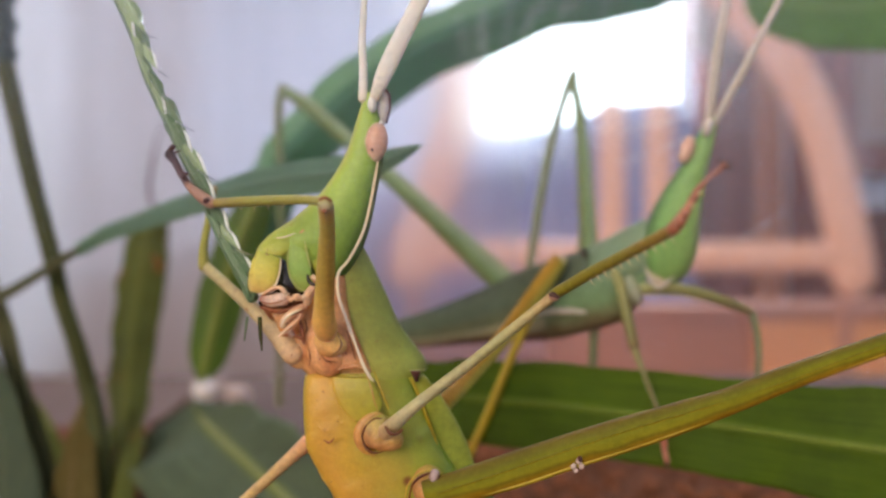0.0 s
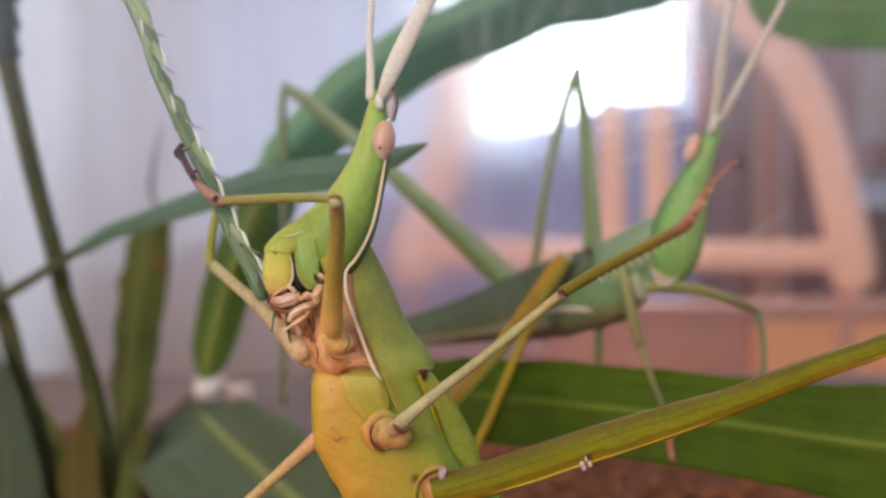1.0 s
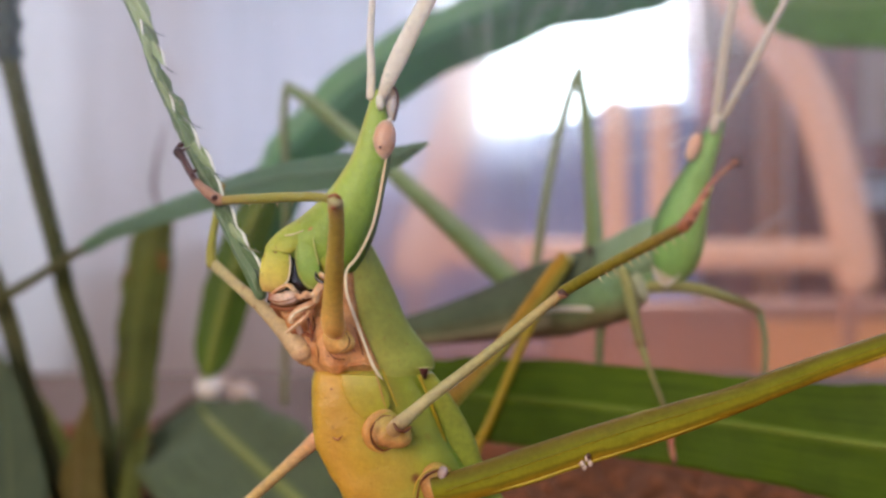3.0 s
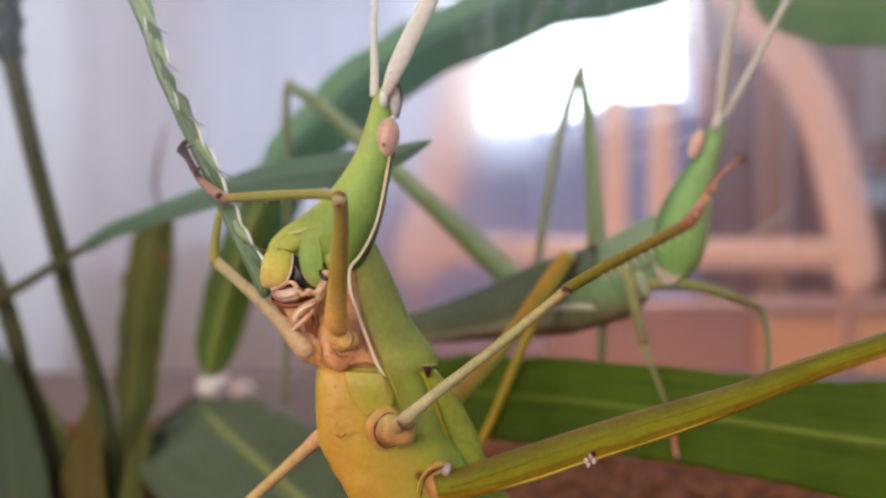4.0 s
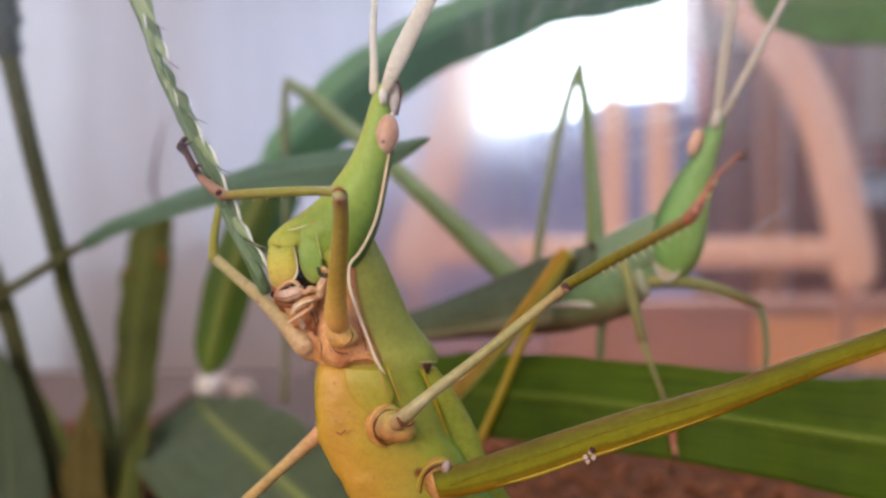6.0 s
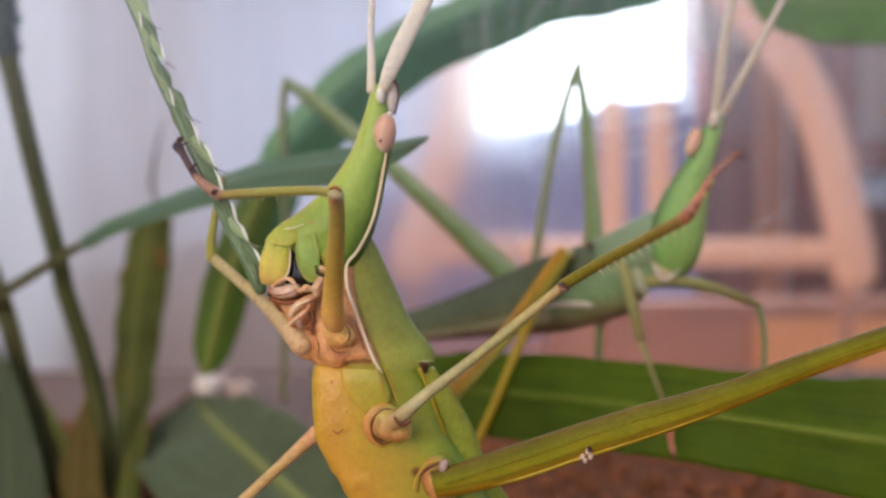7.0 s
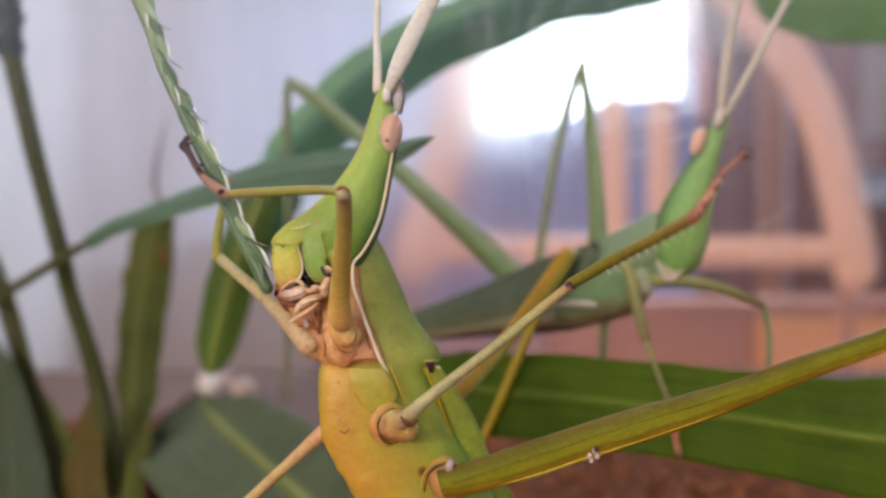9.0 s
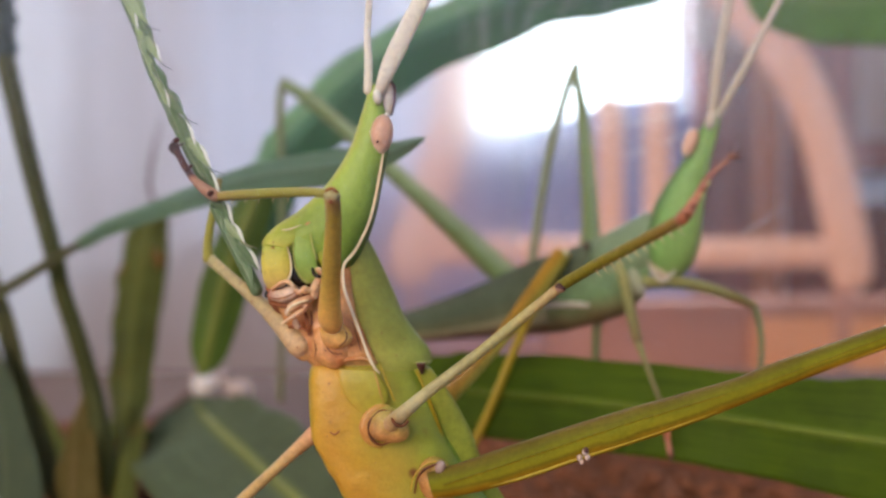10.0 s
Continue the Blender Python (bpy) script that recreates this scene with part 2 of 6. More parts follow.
m_plate = skin("belly_plate_cuticle", ((0.0, (0.32, 0.34, 0.03)), (0.2, (0.40, 0.36, 0.035)), (0.35, (0.48, 0.36, 0.04)), (0.5, (0.57, 0.35, 0.05))), "u", blotch=0.4, grain=0.15, gloss=0.45, rough=0.34)
m_rimskin = skin("hip_rim_cuticle", ((0.0, (0.40, 0.33, 0.05)), (0.3, (0.52, 0.28, 0.08)), (0.7, (0.54, 0.25, 0.075)), (1.0, (0.50, 0.31, 0.05))), "v", blotch=0.5, bump=0.5, gloss=0.45, rough=0.34)
m_neck = skin("soft_membrane", ((0.0, (0.58, 0.24, 0.09)), (0.35, (0.72, 0.37, 0.16)), (0.6, (0.60, 0.235, 0.09)), (1.0, (0.74, 0.43, 0.18))), "v", spots=(0.09, 0.022, 0.01), spot_size=800, rough=0.24, blotch=0.8, bump=1.0, sss=0.25, gloss=0.7, clear=0.2, grain=0.4)
m_tanleg = skin("tan_leg_cuticle", ((0.0, (0.66, 0.33, 0.19)), (0.2, (0.62, 0.36, 0.18)), (0.4, (0.52, 0.36, 0.16)), (1.0, (0.46, 0.33, 0.15))), "v", blotch=0.5, gloss=0.3)
m_coxa = skin("hip_cuticle", ((0.0, (0.66, 0.38, 0.15)), (0.5, (0.72, 0.38, 0.17)), (1.0, (0.60, 0.28, 0.12))), "v", spots=(0.10, 0.03, 0.015), spot_size=750, rough=0.26, blotch=0.65, bump=0.8, sss=0.25, gloss=0.6, grain=0.4)
m_hipshine = skin("glossy_hip_cuticle", ((0.0, (0.62, 0.26, 0.09)), (0.35, (0.74, 0.42, 0.15)), (0.7, (0.74, 0.46, 0.11)), (1.0, (0.62, 0.32, 0.08))), "v", spots=(0.22, 0.07, 0.03), spot_size=1000, rough=0.2, blotch=0.7, bump=0.7, sss=0.3, gloss=0.7, clear=0.3)
m_seam = skin("pale_green_seam", ((0.0, (0.42, 0.46, 0.12)), (1.0, (0.55, 0.54, 0.22))), "v", sss=0.2)
m_pinkleg = skin("pinkish_leg_cuticle", ((0.0, (0.56, 0.36, 0.21)), (0.3, (0.48, 0.36, 0.21)), (1.0, (0.38, 0.34, 0.17))), "v", spots=(0.25, 0.10, 0.05), spot_size=800, blotch=0.4, sss=0.25)
m_femur = skin("foreleg_cuticle", ((0.0, (0.84, 0.47, 0.17)), (0.28, (0.77, 0.45, 0.13)), (0.48, (0.62, 0.40, 0.10)), (0.66, (0.48, 0.35, 0.08)), (0.85, (0.42, 0.34, 0.07)), (1.0, (0.44, 0.30, 0.10))), "v", spots=(0.22, 0.09, 0.02), spot_size=700, blotch=0.4, sss=0.25, grain=0.25, gloss=0.4, rough=0.36)
m_tibia = skin("shin_cuticle", ((0.0, (0.32, 0.29, 0.05)), (0.6, (0.29, 0.29, 0.05)), (1.0, (0.34, 0.24, 0.09))), "v", blotch=0.45, grain=0.2)
m_pale = skin("pale_leg_cuticle", ((0.0, (0.54, 0.28, 0.12)), (0.2, (0.48, 0.36, 0.20)), (0.4, (0.43, 0.39, 0.23)), (0.75, (0.36, 0.34, 0.15)), (1.0, (0.42, 0.28, 0.13))), "v", blotch=0.5, grain=0.35)
m_midtibia = skin("spined_shin_cuticle", ((0.0, (0.34, 0.14, 0.03)), (0.1, (0.20, 0.18, 0.02)), (0.6, (0.20, 0.165, 0.02)), (0.9, (0.24, 0.15, 0.03)), (1.0, (0.33, 0.10, 0.05))), "v", clear=0.04)
m_foot = skin("foot_cuticle", ((0.0, (0.50, 0.29, 0.21)), (0.36, (0.44, 0.25, 0.19)), (0.44, (0.07, 0.028, 0.03)), (0.56, (0.12, 0.055, 0.055)), (0.8, (0.07, 0.03, 0.036)), (1.0, (0.02, 0.01, 0.014))), "v", spots=(0.05, 0.015, 0.015), spot_size=1300, blotch=0.8, grain=0.15, bump=0.6)
m_redfoot = skin("red_foot_cuticle", ((0.0, (0.34, 0.11, 0.05)), (0.3, (0.42, 0.17, 0.10)), (0.5, (0.32, 0.09, 0.045)), (0.75, (0.44, 0.19, 0.12)), (1.0, (0.20, 0.05, 0.035))), "v", spots=(0.66, 0.45, 0.34), spot_size=1100, blotch=0.6, gloss=0.5, rough=0.3, grain=0.5)
m_rim = skin("dark_seam", ((0.0, (0.20, 0.06, 0.02)), (0.5, (0.30, 0.10, 0.04)), (1.0, (0.15, 0.05, 0.02))), "v", spots=(0.05, 0.02, 0.01), spot_size=1500)
m_crease = skin("brown_crease", ((0.0, (0.20, 0.07, 0.02)), (0.5, (0.10, 0.03, 0.012)), (1.0, (0.22, 0.08, 0.03))), "v", blotch=0.8)
m_midhip = skin("tan_green_hip", ((0.0, (0.52, 0.22, 0.09)), (0.35, (0.58, 0.30, 0.11)), (0.6, (0.50, 0.36, 0.10)), (1.0, (0.40, 0.36, 0.08))), "v", spots=(0.2, 0.06, 0.02), spot_size=900, rough=0.26, blotch=0.7, bump=0.8, sss=0.25, gloss=0.6, grain=0.4)
m_bead = skin("purple_grey_bead", ((0.0, (0.30, 0.20, 0.19)), (0.6, (0.42, 0.32, 0.31)), (1.0, (0.25, 0.12, 0.08))), "v", rough=0.2, clear=0.4)
m_amber = skin("amber_leg_cuticle", ((0.0, (0.29, 0.26, 0.05)), (0.2, (0.29, 0.25, 0.045)), (0.3, (0.35, 0.20, 0.025)), (0.5, (0.36, 0.18, 0.02))), "u", blotch=0.5, gloss=0.08, rough=0.6)
m_straw = skin("straw_leg_cuticle", ((0.0, (0.34, 0.26, 0.02)), (1.0, (0.44, 0.29, 0.01))), "v")
m_claw = skin("claw_horn", ((0.0, (0.10, 0.03, 0.03)), (1.0, (0.03, 0.012, 0.012))), "v", rough=0.3)
m_hind = skin("hind_thigh_cuticle", ((0.0, (0.30, 0.18, 0.03)), (0.07, (0.40, 0.22, 0.02)), (0.14, (0.34, 0.19, 0.012)), (0.195, (0.25, 0.17, 0.012)), (0.215, (0.17, 0.135, 0.012)), (0.24, (0.23, 0.21, 0.014)), (0.31, (0.18, 0.185, 0.016)), (0.37, (0.14, 0.13, 0.02)), (0.5, (0.15, 0.10, 0.02)), (0.8, GREEN)), "u", rough=0.65, gloss=0.04, blotch=0.5, grain=0.2)
m_cream = skin("cream_stripe", ((0.0, (0.70, 0.54, 0.33)), (0.4, CREAM), (1.0, CREAM)), "v", sss=0.1, grain=0.15)
m_antenna = skin("antenna_cuticle", ((0.0, (0.64, 0.57, 0.47)), (0.2, (0.73, 0.72, 0.68)), (1.0, (0.76, 0.76, 0.74))), "v", rough=0.42, blotch=0.35, spots=(0.42, 0.38, 0.34), spot_size=1500, grain=0.25)
m_eye = skin("compound_eye", ((0.0, (0.66, 0.50, 0.40)), (0.3, (0.64, 0.40, 0.31)), (0.7, (0.61, 0.35, 0.26)), (1.0, (0.56, 0.40, 0.33))), "v", rough=0.28, clear=0.25, spots=(0.45, 0.24, 0.18), spot_size=1600, blotch=0.5, grain=0.3)
m_lid = skin("pale_eye_surround", ((0.0, (0.30, 0.40, 0.07)), (0.4, (0.46, 0.46, 0.18)), (0.8, (0.42, 0.44, 0.14)), (1.0, (0.30, 0.40, 0.07))), "v", rough=0.35)
m_lobe = skin("translucent_lobe", ((0.0, (0.48, 0.44, 0.42)), (0.5, (0.58, 0.56, 0.55)), (1.0, (0.42, 0.30, 0.25))), "v", rough=0.2, sss=0.5, clear=0.5)
m_mandible = skin("mandible_horn", ((0.0, (0.012, 0.010, 0.012)), (1.0, (0.02, 0.014, 0.012))), "v", rough=0.18, sss=0.0, clear=0.6)
m_palp = skin("palp_cuticle", ((0.0, (0.60, 0.30, 0.17)), (0.6, (0.70, 0.45, 0.30)), (1.0, (0.76, 0.58, 0.42))), "v", spots=(0.22, 0.07, 0.04), spot_size=1500, rough=0.24, sss=0.2, clear=0.35, bump=0.8, blotch=0.6, grain=0.5)
m_maxilla = skin("maxilla_cuticle", ((0.0, (0.38, 0.13, 0.09)), (0.3, (0.62, 0.42, 0.34)), (0.7, (0.68, 0.50, 0.43)), (1.0, (0.48, 0.22, 0.15))), "v", spots=(0.2, 0.06, 0.04), spot_size=1400, rough=0.22, sss=0.2, clear=0.35, blotch=0.75, bump=0.9, grain=0.5)
m_highlight = skin("white_highlight", ((0.0, (0.85, 0.85, 0.85)), (1.0, (0.9, 0.9, 0.9))), "v", rough=0.08, clear=1.0)
# Breast and abdomen turn darker brown towards their lower edge.
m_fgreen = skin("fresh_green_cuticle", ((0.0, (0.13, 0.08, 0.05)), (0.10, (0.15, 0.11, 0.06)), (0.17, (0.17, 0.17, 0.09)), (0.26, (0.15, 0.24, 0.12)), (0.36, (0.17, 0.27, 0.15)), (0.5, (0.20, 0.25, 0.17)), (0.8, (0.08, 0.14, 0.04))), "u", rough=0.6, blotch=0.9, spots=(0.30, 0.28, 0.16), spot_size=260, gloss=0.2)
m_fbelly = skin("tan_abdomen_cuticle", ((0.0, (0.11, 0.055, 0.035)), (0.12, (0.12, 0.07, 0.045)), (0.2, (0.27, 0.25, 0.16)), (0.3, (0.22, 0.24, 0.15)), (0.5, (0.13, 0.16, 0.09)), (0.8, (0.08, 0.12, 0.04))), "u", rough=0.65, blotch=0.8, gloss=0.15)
# Dark stops near 0.5 paint the shading of the head's left edge.
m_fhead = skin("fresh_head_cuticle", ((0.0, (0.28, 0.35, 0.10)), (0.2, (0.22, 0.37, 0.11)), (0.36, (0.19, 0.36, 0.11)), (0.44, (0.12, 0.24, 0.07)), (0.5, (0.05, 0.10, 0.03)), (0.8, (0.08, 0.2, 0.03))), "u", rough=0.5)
m_fwing = skin("folded_wing", ((0.0, (0.16, 0.16, 0.09)), (0.16, (0.125, 0.145, 0.09)), (0.24, (0.095, 0.125, 0.085)), (0.40, (0.085, 0.105, 0.075)), (0.48, (0.06, 0.075, 0.055)), (0.8, (0.06, 0.09, 0.04))), "u", rough=0.65, blotch=0.6, gloss=0.15)
m_fcollar = skin("dull_collar_cuticle", ((0.0, (0.20, 0.27, 0.15)), (0.25, (0.19, 0.27, 0.17)), (0.45, (0.17, 0.24, 0.15)), (0.8, (0.06, 0.10, 0.04))), "u", rough=0.55)
m_fthigh = skin("banded_thigh_cuticle", ((0.0, (0.20, 0.24, 0.14)), (0.17, (0.21, 0.27, 0.17)), (0.26, (0.13, 0.20, 0.09)), (0.36, (0.12, 0.17, 0.06)), (0.46, (0.20, 0.21, 0.09)), (0.8, (0.10, 0.15, 0.05))), "u", rough=0.6)
m_fleg = skin("green_leg_cuticle", ((0.0, (0.19, 0.23, 0.12)), (0.6, (0.18, 0.21, 0.11)), (1.0, (0.19, 0.19, 0.11))), "v", rough=0.6)
m_fleg2 = skin("yellowish_leg_cuticle", ((0.0, (0.27, 0.27, 0.11)), (0.5, (0.22, 0.215, 0.085)), (0.85, (0.18, 0.14, 0.06)), (1.0, (0.14, 0.09, 0.05))), "v", rough=0.55)
# plants
m_spike = leaf_skin("grass_spike_green", (0.075, 0.14, 0.06), (0.16, 0.25, 0.12), (0.22, 0.31, 0.17), 4, 0.28, glow=0.1, gloss=0.5)
m_dry = leaf_skin("dry_bristle", (0.35, 0.30, 0.20), (0.5, 0.45, 0.32), (0.5, 0.45, 0.32), 3, 0.4, glow=0.0)
m_glume = leaf_skin("glume_green", (0.22, 0.33, 0.16), (0.42, 0.52, 0.31), (0.52, 0.62, 0.42), 5, 0.2, glow=0.25, gloss=0.6)
# White for the glints painted on the spike's scales.
m_glint = plain("scale_glint", (0.88, 0.90, 0.84), 0.3, (0.7, 0.76, 0.64), 400)
m_flip = skin("dull_pink_lip", ((0.0, (0.30, 0.30, 0.17)), (0.5, (0.44, 0.36, 0.28)), (1.0, (0.48, 0.40, 0.34))), "v", rough=0.5)
m_fneck = skin("pale_neck_skin", ((0.0, (0.24, 0.24, 0.14)), (0.4, (0.38, 0.40, 0.30)), (1.0, (0.32, 0.36, 0.24))), "v", rough=0.5, blotch=0.7)
m_fant = skin("dull_antenna_cuticle", ((0.0, (0.46, 0.40, 0.33)), (1.0, (0.54, 0.49, 0.46))), "v", rough=0.6)
m_twig = skin("withered_tip", ((0.0, (0.10, 0.085, 0.065)), (0.4, (0.13, 0.10, 0.10)), (1.0, (0.22, 0.18, 0.18))), "v", rough=0.8)
m_rustspot = plain("leaf_rust", (0.30, 0.10, 0.02), 0.8, (0.18, 0.09, 0.02), 300)
m_culm = leaf_skin("grass_culm", (0.045, 0.052, 0.018), (0.082, 0.086, 0.030), (0.09, 0.09, 0.032), 8, 0.8, glow=0.0, gloss=0.08)
m_seed = leaf_skin("dark_seed_head", (0.015, 0.03, 0.03), (0.04, 0.07, 0.06), (0.05, 0.08, 0.07), 6, 0.5, glow=0.0)
m_blade = leaf_skin("thin_blade", (0.10, 0.185, 0.115), (0.17, 0.275, 0.175), (0.24, 0.32, 0.24), 14, 0.42, gloss=0.45)
# Its pale side colour imitates light on the upper half of the fold.
m_arch = leaf_skin("arching_blade", (0.045, 0.125, 0.092), (0.125, 0.265, 0.20), (0.10, 0.22, 0.15), 24, 0.5, glow=0.5, vein_share=0.35, relief=0.6, lit_edge=(0.62, 0.74, (0.23, 0.36, 0.295)), stain_size=60)
m_bright = leaf_skin("bright_blade", (0.058, 0.100, 0.004), (0.112, 0.170, 0.008), (0.15, 0.21, 0.03), 15, 0.55, vein_share=0.08, relief=0.1, gloss=0.15)
m_brightrib = skin("bright_blade_rib", ((0.0, (0.10, 0.15, 0.01)), (1.0, (0.15, 0.20, 0.03))), "v", gloss=0.1)
m_top = leaf_skin("pale_top_blade", (0.11, 0.22, 0.06), (0.17, 0.30, 0.09), (0.22, 0.33, 0.12), 12, 0.6)
m_old = leaf_skin("ageing_blade", (0.050, 0.066, 0.014), (0.15, 0.172, 0.044), (0.16, 0.165, 0.04), 7, 0.7, rust=0.8, mid_half=0.12, gloss=0.12, stain_size=55)
m_brown = leaf_skin("browned_blade", (0.085, 0.065, 0.018), (0.17, 0.135, 0.045), (0.18, 0.12, 0.05), 6, 0.75, rust=0.6, gloss=0.1, stain_size=60)
m_dullblade = leaf_skin("dull_olive_blade", (0.085, 0.084, 0.040), (0.135, 0.13, 0.062), (0.13, 0.125, 0.055), 8, 0.75, gloss=0.1)
m_dim = leaf_skin("low_olive_blade", (0.09, 0.11, 0.024), (0.17, 0.185, 0.046), (0.18, 0.19, 0.055), 9, 0.65, gloss=0.12)
m_bluegrass = leaf_skin("blue_green_blade", (0.048, 0.074, 0.036), (0.092, 0.118, 0.062), (0.10, 0.125, 0.065), 9, 0.6)
m_hang = leaf_skin("hanging_blade", (0.07, 0.125, 0.016), (0.12, 0.19, 0.03), (0.27, 0.29, 0.06), 12, 0.5, mid_half=0.17)
m_rib = skin("leaf_rib", ((0.0, (0.19, 0.23, 0.06)), (1.0, (0.23, 0.27, 0.06))), "v", gloss=0.15)
m_broad = leaf_skin("broad_leaf", (0.082, 0.106, 0.052), (0.130, 0.155, 0.080), (0.21, 0.22, 0.05), 26, 0.7, gloss=0.1, glow=0.25)
# tank and room
m_soil = plain("damp_soil", (0.21, 0.074, 0.033), 0.95, (0.07, 0.026, 0.013), 90, bump=0.8, depth=0.002, gloss=0.05)
m_chip = plain("coir_chips", (0.40, 0.150, 0.068), 0.95, (0.12, 0.040, 0.019), 60, bump=0.5, depth=0.001, gloss=0.08)
m_twigbark = plain("dark_bark", (0.09, 0.045, 0.025), 0.9, (0.05, 0.025, 0.015), 150, bump=0.5, depth=0.0005)
m_stone = plain("white_stone", (0.75, 0.70, 0.66), 0.5, (0.6, 0.5, 0.45), 120, bump=0.3, depth=0.0005)
m_stone2 = plain("pinkish_stone", (0.62, 0.48, 0.42), 0.5, (0.45, 0.32, 0.27), 120, bump=0.3, depth=0.0005)
m_pane = clear_pane("clear_plastic")
# Graded scatter in both sheets stands in for window glare and bloom.
m_glare_back = veil_pane("glare_back_plastic", 0.012, 0.12, 0.76, 0.88, (0.40, 0.05), 0.0, 0.045)
m_veil_front = veil_pane("veil_front_plastic", 0.0, 0.045, 0.794, 0.806)
m_silk = plain("silk", (0.85, 0.85, 0.9), 0.4, (0.7, 0.7, 0.76), 200)
m_tray = plain("clouded_plastic", (0.17, 0.115, 0.10), 0.9, None, 30, gloss=0.05)
m_table = plain("red_brown_table", (0.20, 0.095, 0.08), 0.8, (0.14, 0.065, 0.055), 5, stretch=(1, 9, 1), bump=0.05, gloss=0.03)
m_wood = plain("pale_bentwood", (0.88, 0.49, 0.34), 0.5, (0.78, 0.40, 0.26), 6, stretch=(6, 6, 1), bump=0.05)
m_wall = plain("white_wall_paint", (0.72, 0.81, 0.98), 0.8, None, 2.5, blend=0.15)
m_white = plain("white_cabinet_paint", (0.88, 0.94, 0.98), 0.7, None, 3, blend=0.1)
m_beige = plain("beige_cabinet_paint", (0.59, 0.56, 0.59), 0.7, (0.52, 0.49, 0.51), 3, blend=0.3)
# Tint that paints reflected brown light onto drawers and sideboard.
m_bounce = plain("bounce_tinted_paint", (0.43, 0.335, 0.305), 0.7, None, 3, blend=0.2)
m_floor = plain("brown_floor", (0.28, 0.15, 0.10), 0.45, (0.18, 0.09, 0.06), 4, stretch=(1, 8, 1))
m_ceiling = plain("white_ceiling_paint", (0.8, 0.8, 0.8), 0.8, None, 2, blend=0.2)
m_blue = plain("blue_grey_cloth", (0.27, 0.29, 0.50), 0.9, (0.17, 0.18, 0.36), 9, bump=0.2)
m_curtain = plain("mauve_brown_curtain_cloth", (0.42, 0.16, 0.13), 0.9, (0.15, 0.058, 0.058), 1.5, stretch=(9, 9, 0.3), bump=0.15, blend=0.9)
m_rust = plain("rust_curtain_cloth", (0.55, 0.20, 0.08), 0.9, (0.38, 0.13, 0.05), 3, stretch=(8, 8, 0.3), bump=0.15)
m_mauve = plain("mauve_brown_paint", (0.50, 0.24, 0.165), 0.7, (0.37, 0.165, 0.12), 5, stretch=(1, 6, 6), bump=0.05)
m_dark = plain("dark_mauve_brown_paint", (0.20, 0.088, 0.07), 0.7, (0.13, 0.055, 0.05), 5, stretch=(6, 6, 1), bump=0.05)
m_seat = plain("red_brown_cloth", (0.22, 0.085, 0.06), 0.9, (0.13, 0.05, 0.04), 9, bump=0.2)
m_towel = plain("grey_pink_cloth", (0.50, 0.41, 0.40), 0.9, (0.40, 0.32, 0.31), 4, stretch=(6, 6, 0.5), bump=0.15)
m_drawer = plain("orange_wood", (0.86, 0.39, 0.18), 0.5, (0.74, 0.30, 0.13), 6, stretch=(1, 6, 6), bump=0.05)
m_frame = plain("window_frame_paint", (0.72, 0.70, 0.72), 0.4, None, 5, blend=0.2)
m_day = glowing("bright_daylight", (0.80, 0.91, 1.0), 6.8)


# ---------------------------------------------------------------- building helpers
BASE = {}


def flow(rows, n):
    """A smooth run of n steps between each two rows of numbers (Catmull-Rom)."""
    a = np.array(rows, float)
    k, out = len(a), []
    for i in range(k - 1):
        p0, p1, p2, p3 = a[max(i - 1, 0)], a[i], a[i + 1], a[min(i + 2, k - 1)]
        for j in range(n):
            t = j / n
            out.append(0.5 * (2 * p1 + (p2 - p0) * t + (2 * p0 - 5 * p1 + 4 * p2 - p3) * t * t + (3 * p1 - p0 - 3 * p2 + p3) * t ** 3))
    return np.array(out + [a[-1]])


def unit(v):
    return v / max(np.linalg.norm(v), 1e-9)


def rings_to_geo(rings, ends=True):
    """Closed rings of equal count to (verts, faces, uvs by vertex), with rounded-off ends."""
    k, verts, faces, uvs = len(rings[0]), [], [], []
    for i, ring in enumerate(rings):
        for j in range(k + 1):
            verts.append(ring[j % k])
            uvs.append((j / k, i / (len(rings) - 1)))
    for i in range(len(rings) - 1):
        for j in range(k):
            a, b = i * (k + 1) + j, (i + 1) * (k + 1) + j
            faces.append((a, a + 1, b + 1, b))
    if ends:
        for row, v in ((0, 0.0), (len(rings) - 1, 1.0)):
            verts.append(np.mean(rings[row], axis=0))
            uvs.append((0.25, v))
            for j in range(k):
                a = row * (k + 1) + j
                faces.append((len(verts) - 1, a + 1, a) if row == 0 else (len(verts) - 1, a, a + 1))
    return verts, faces, uvs


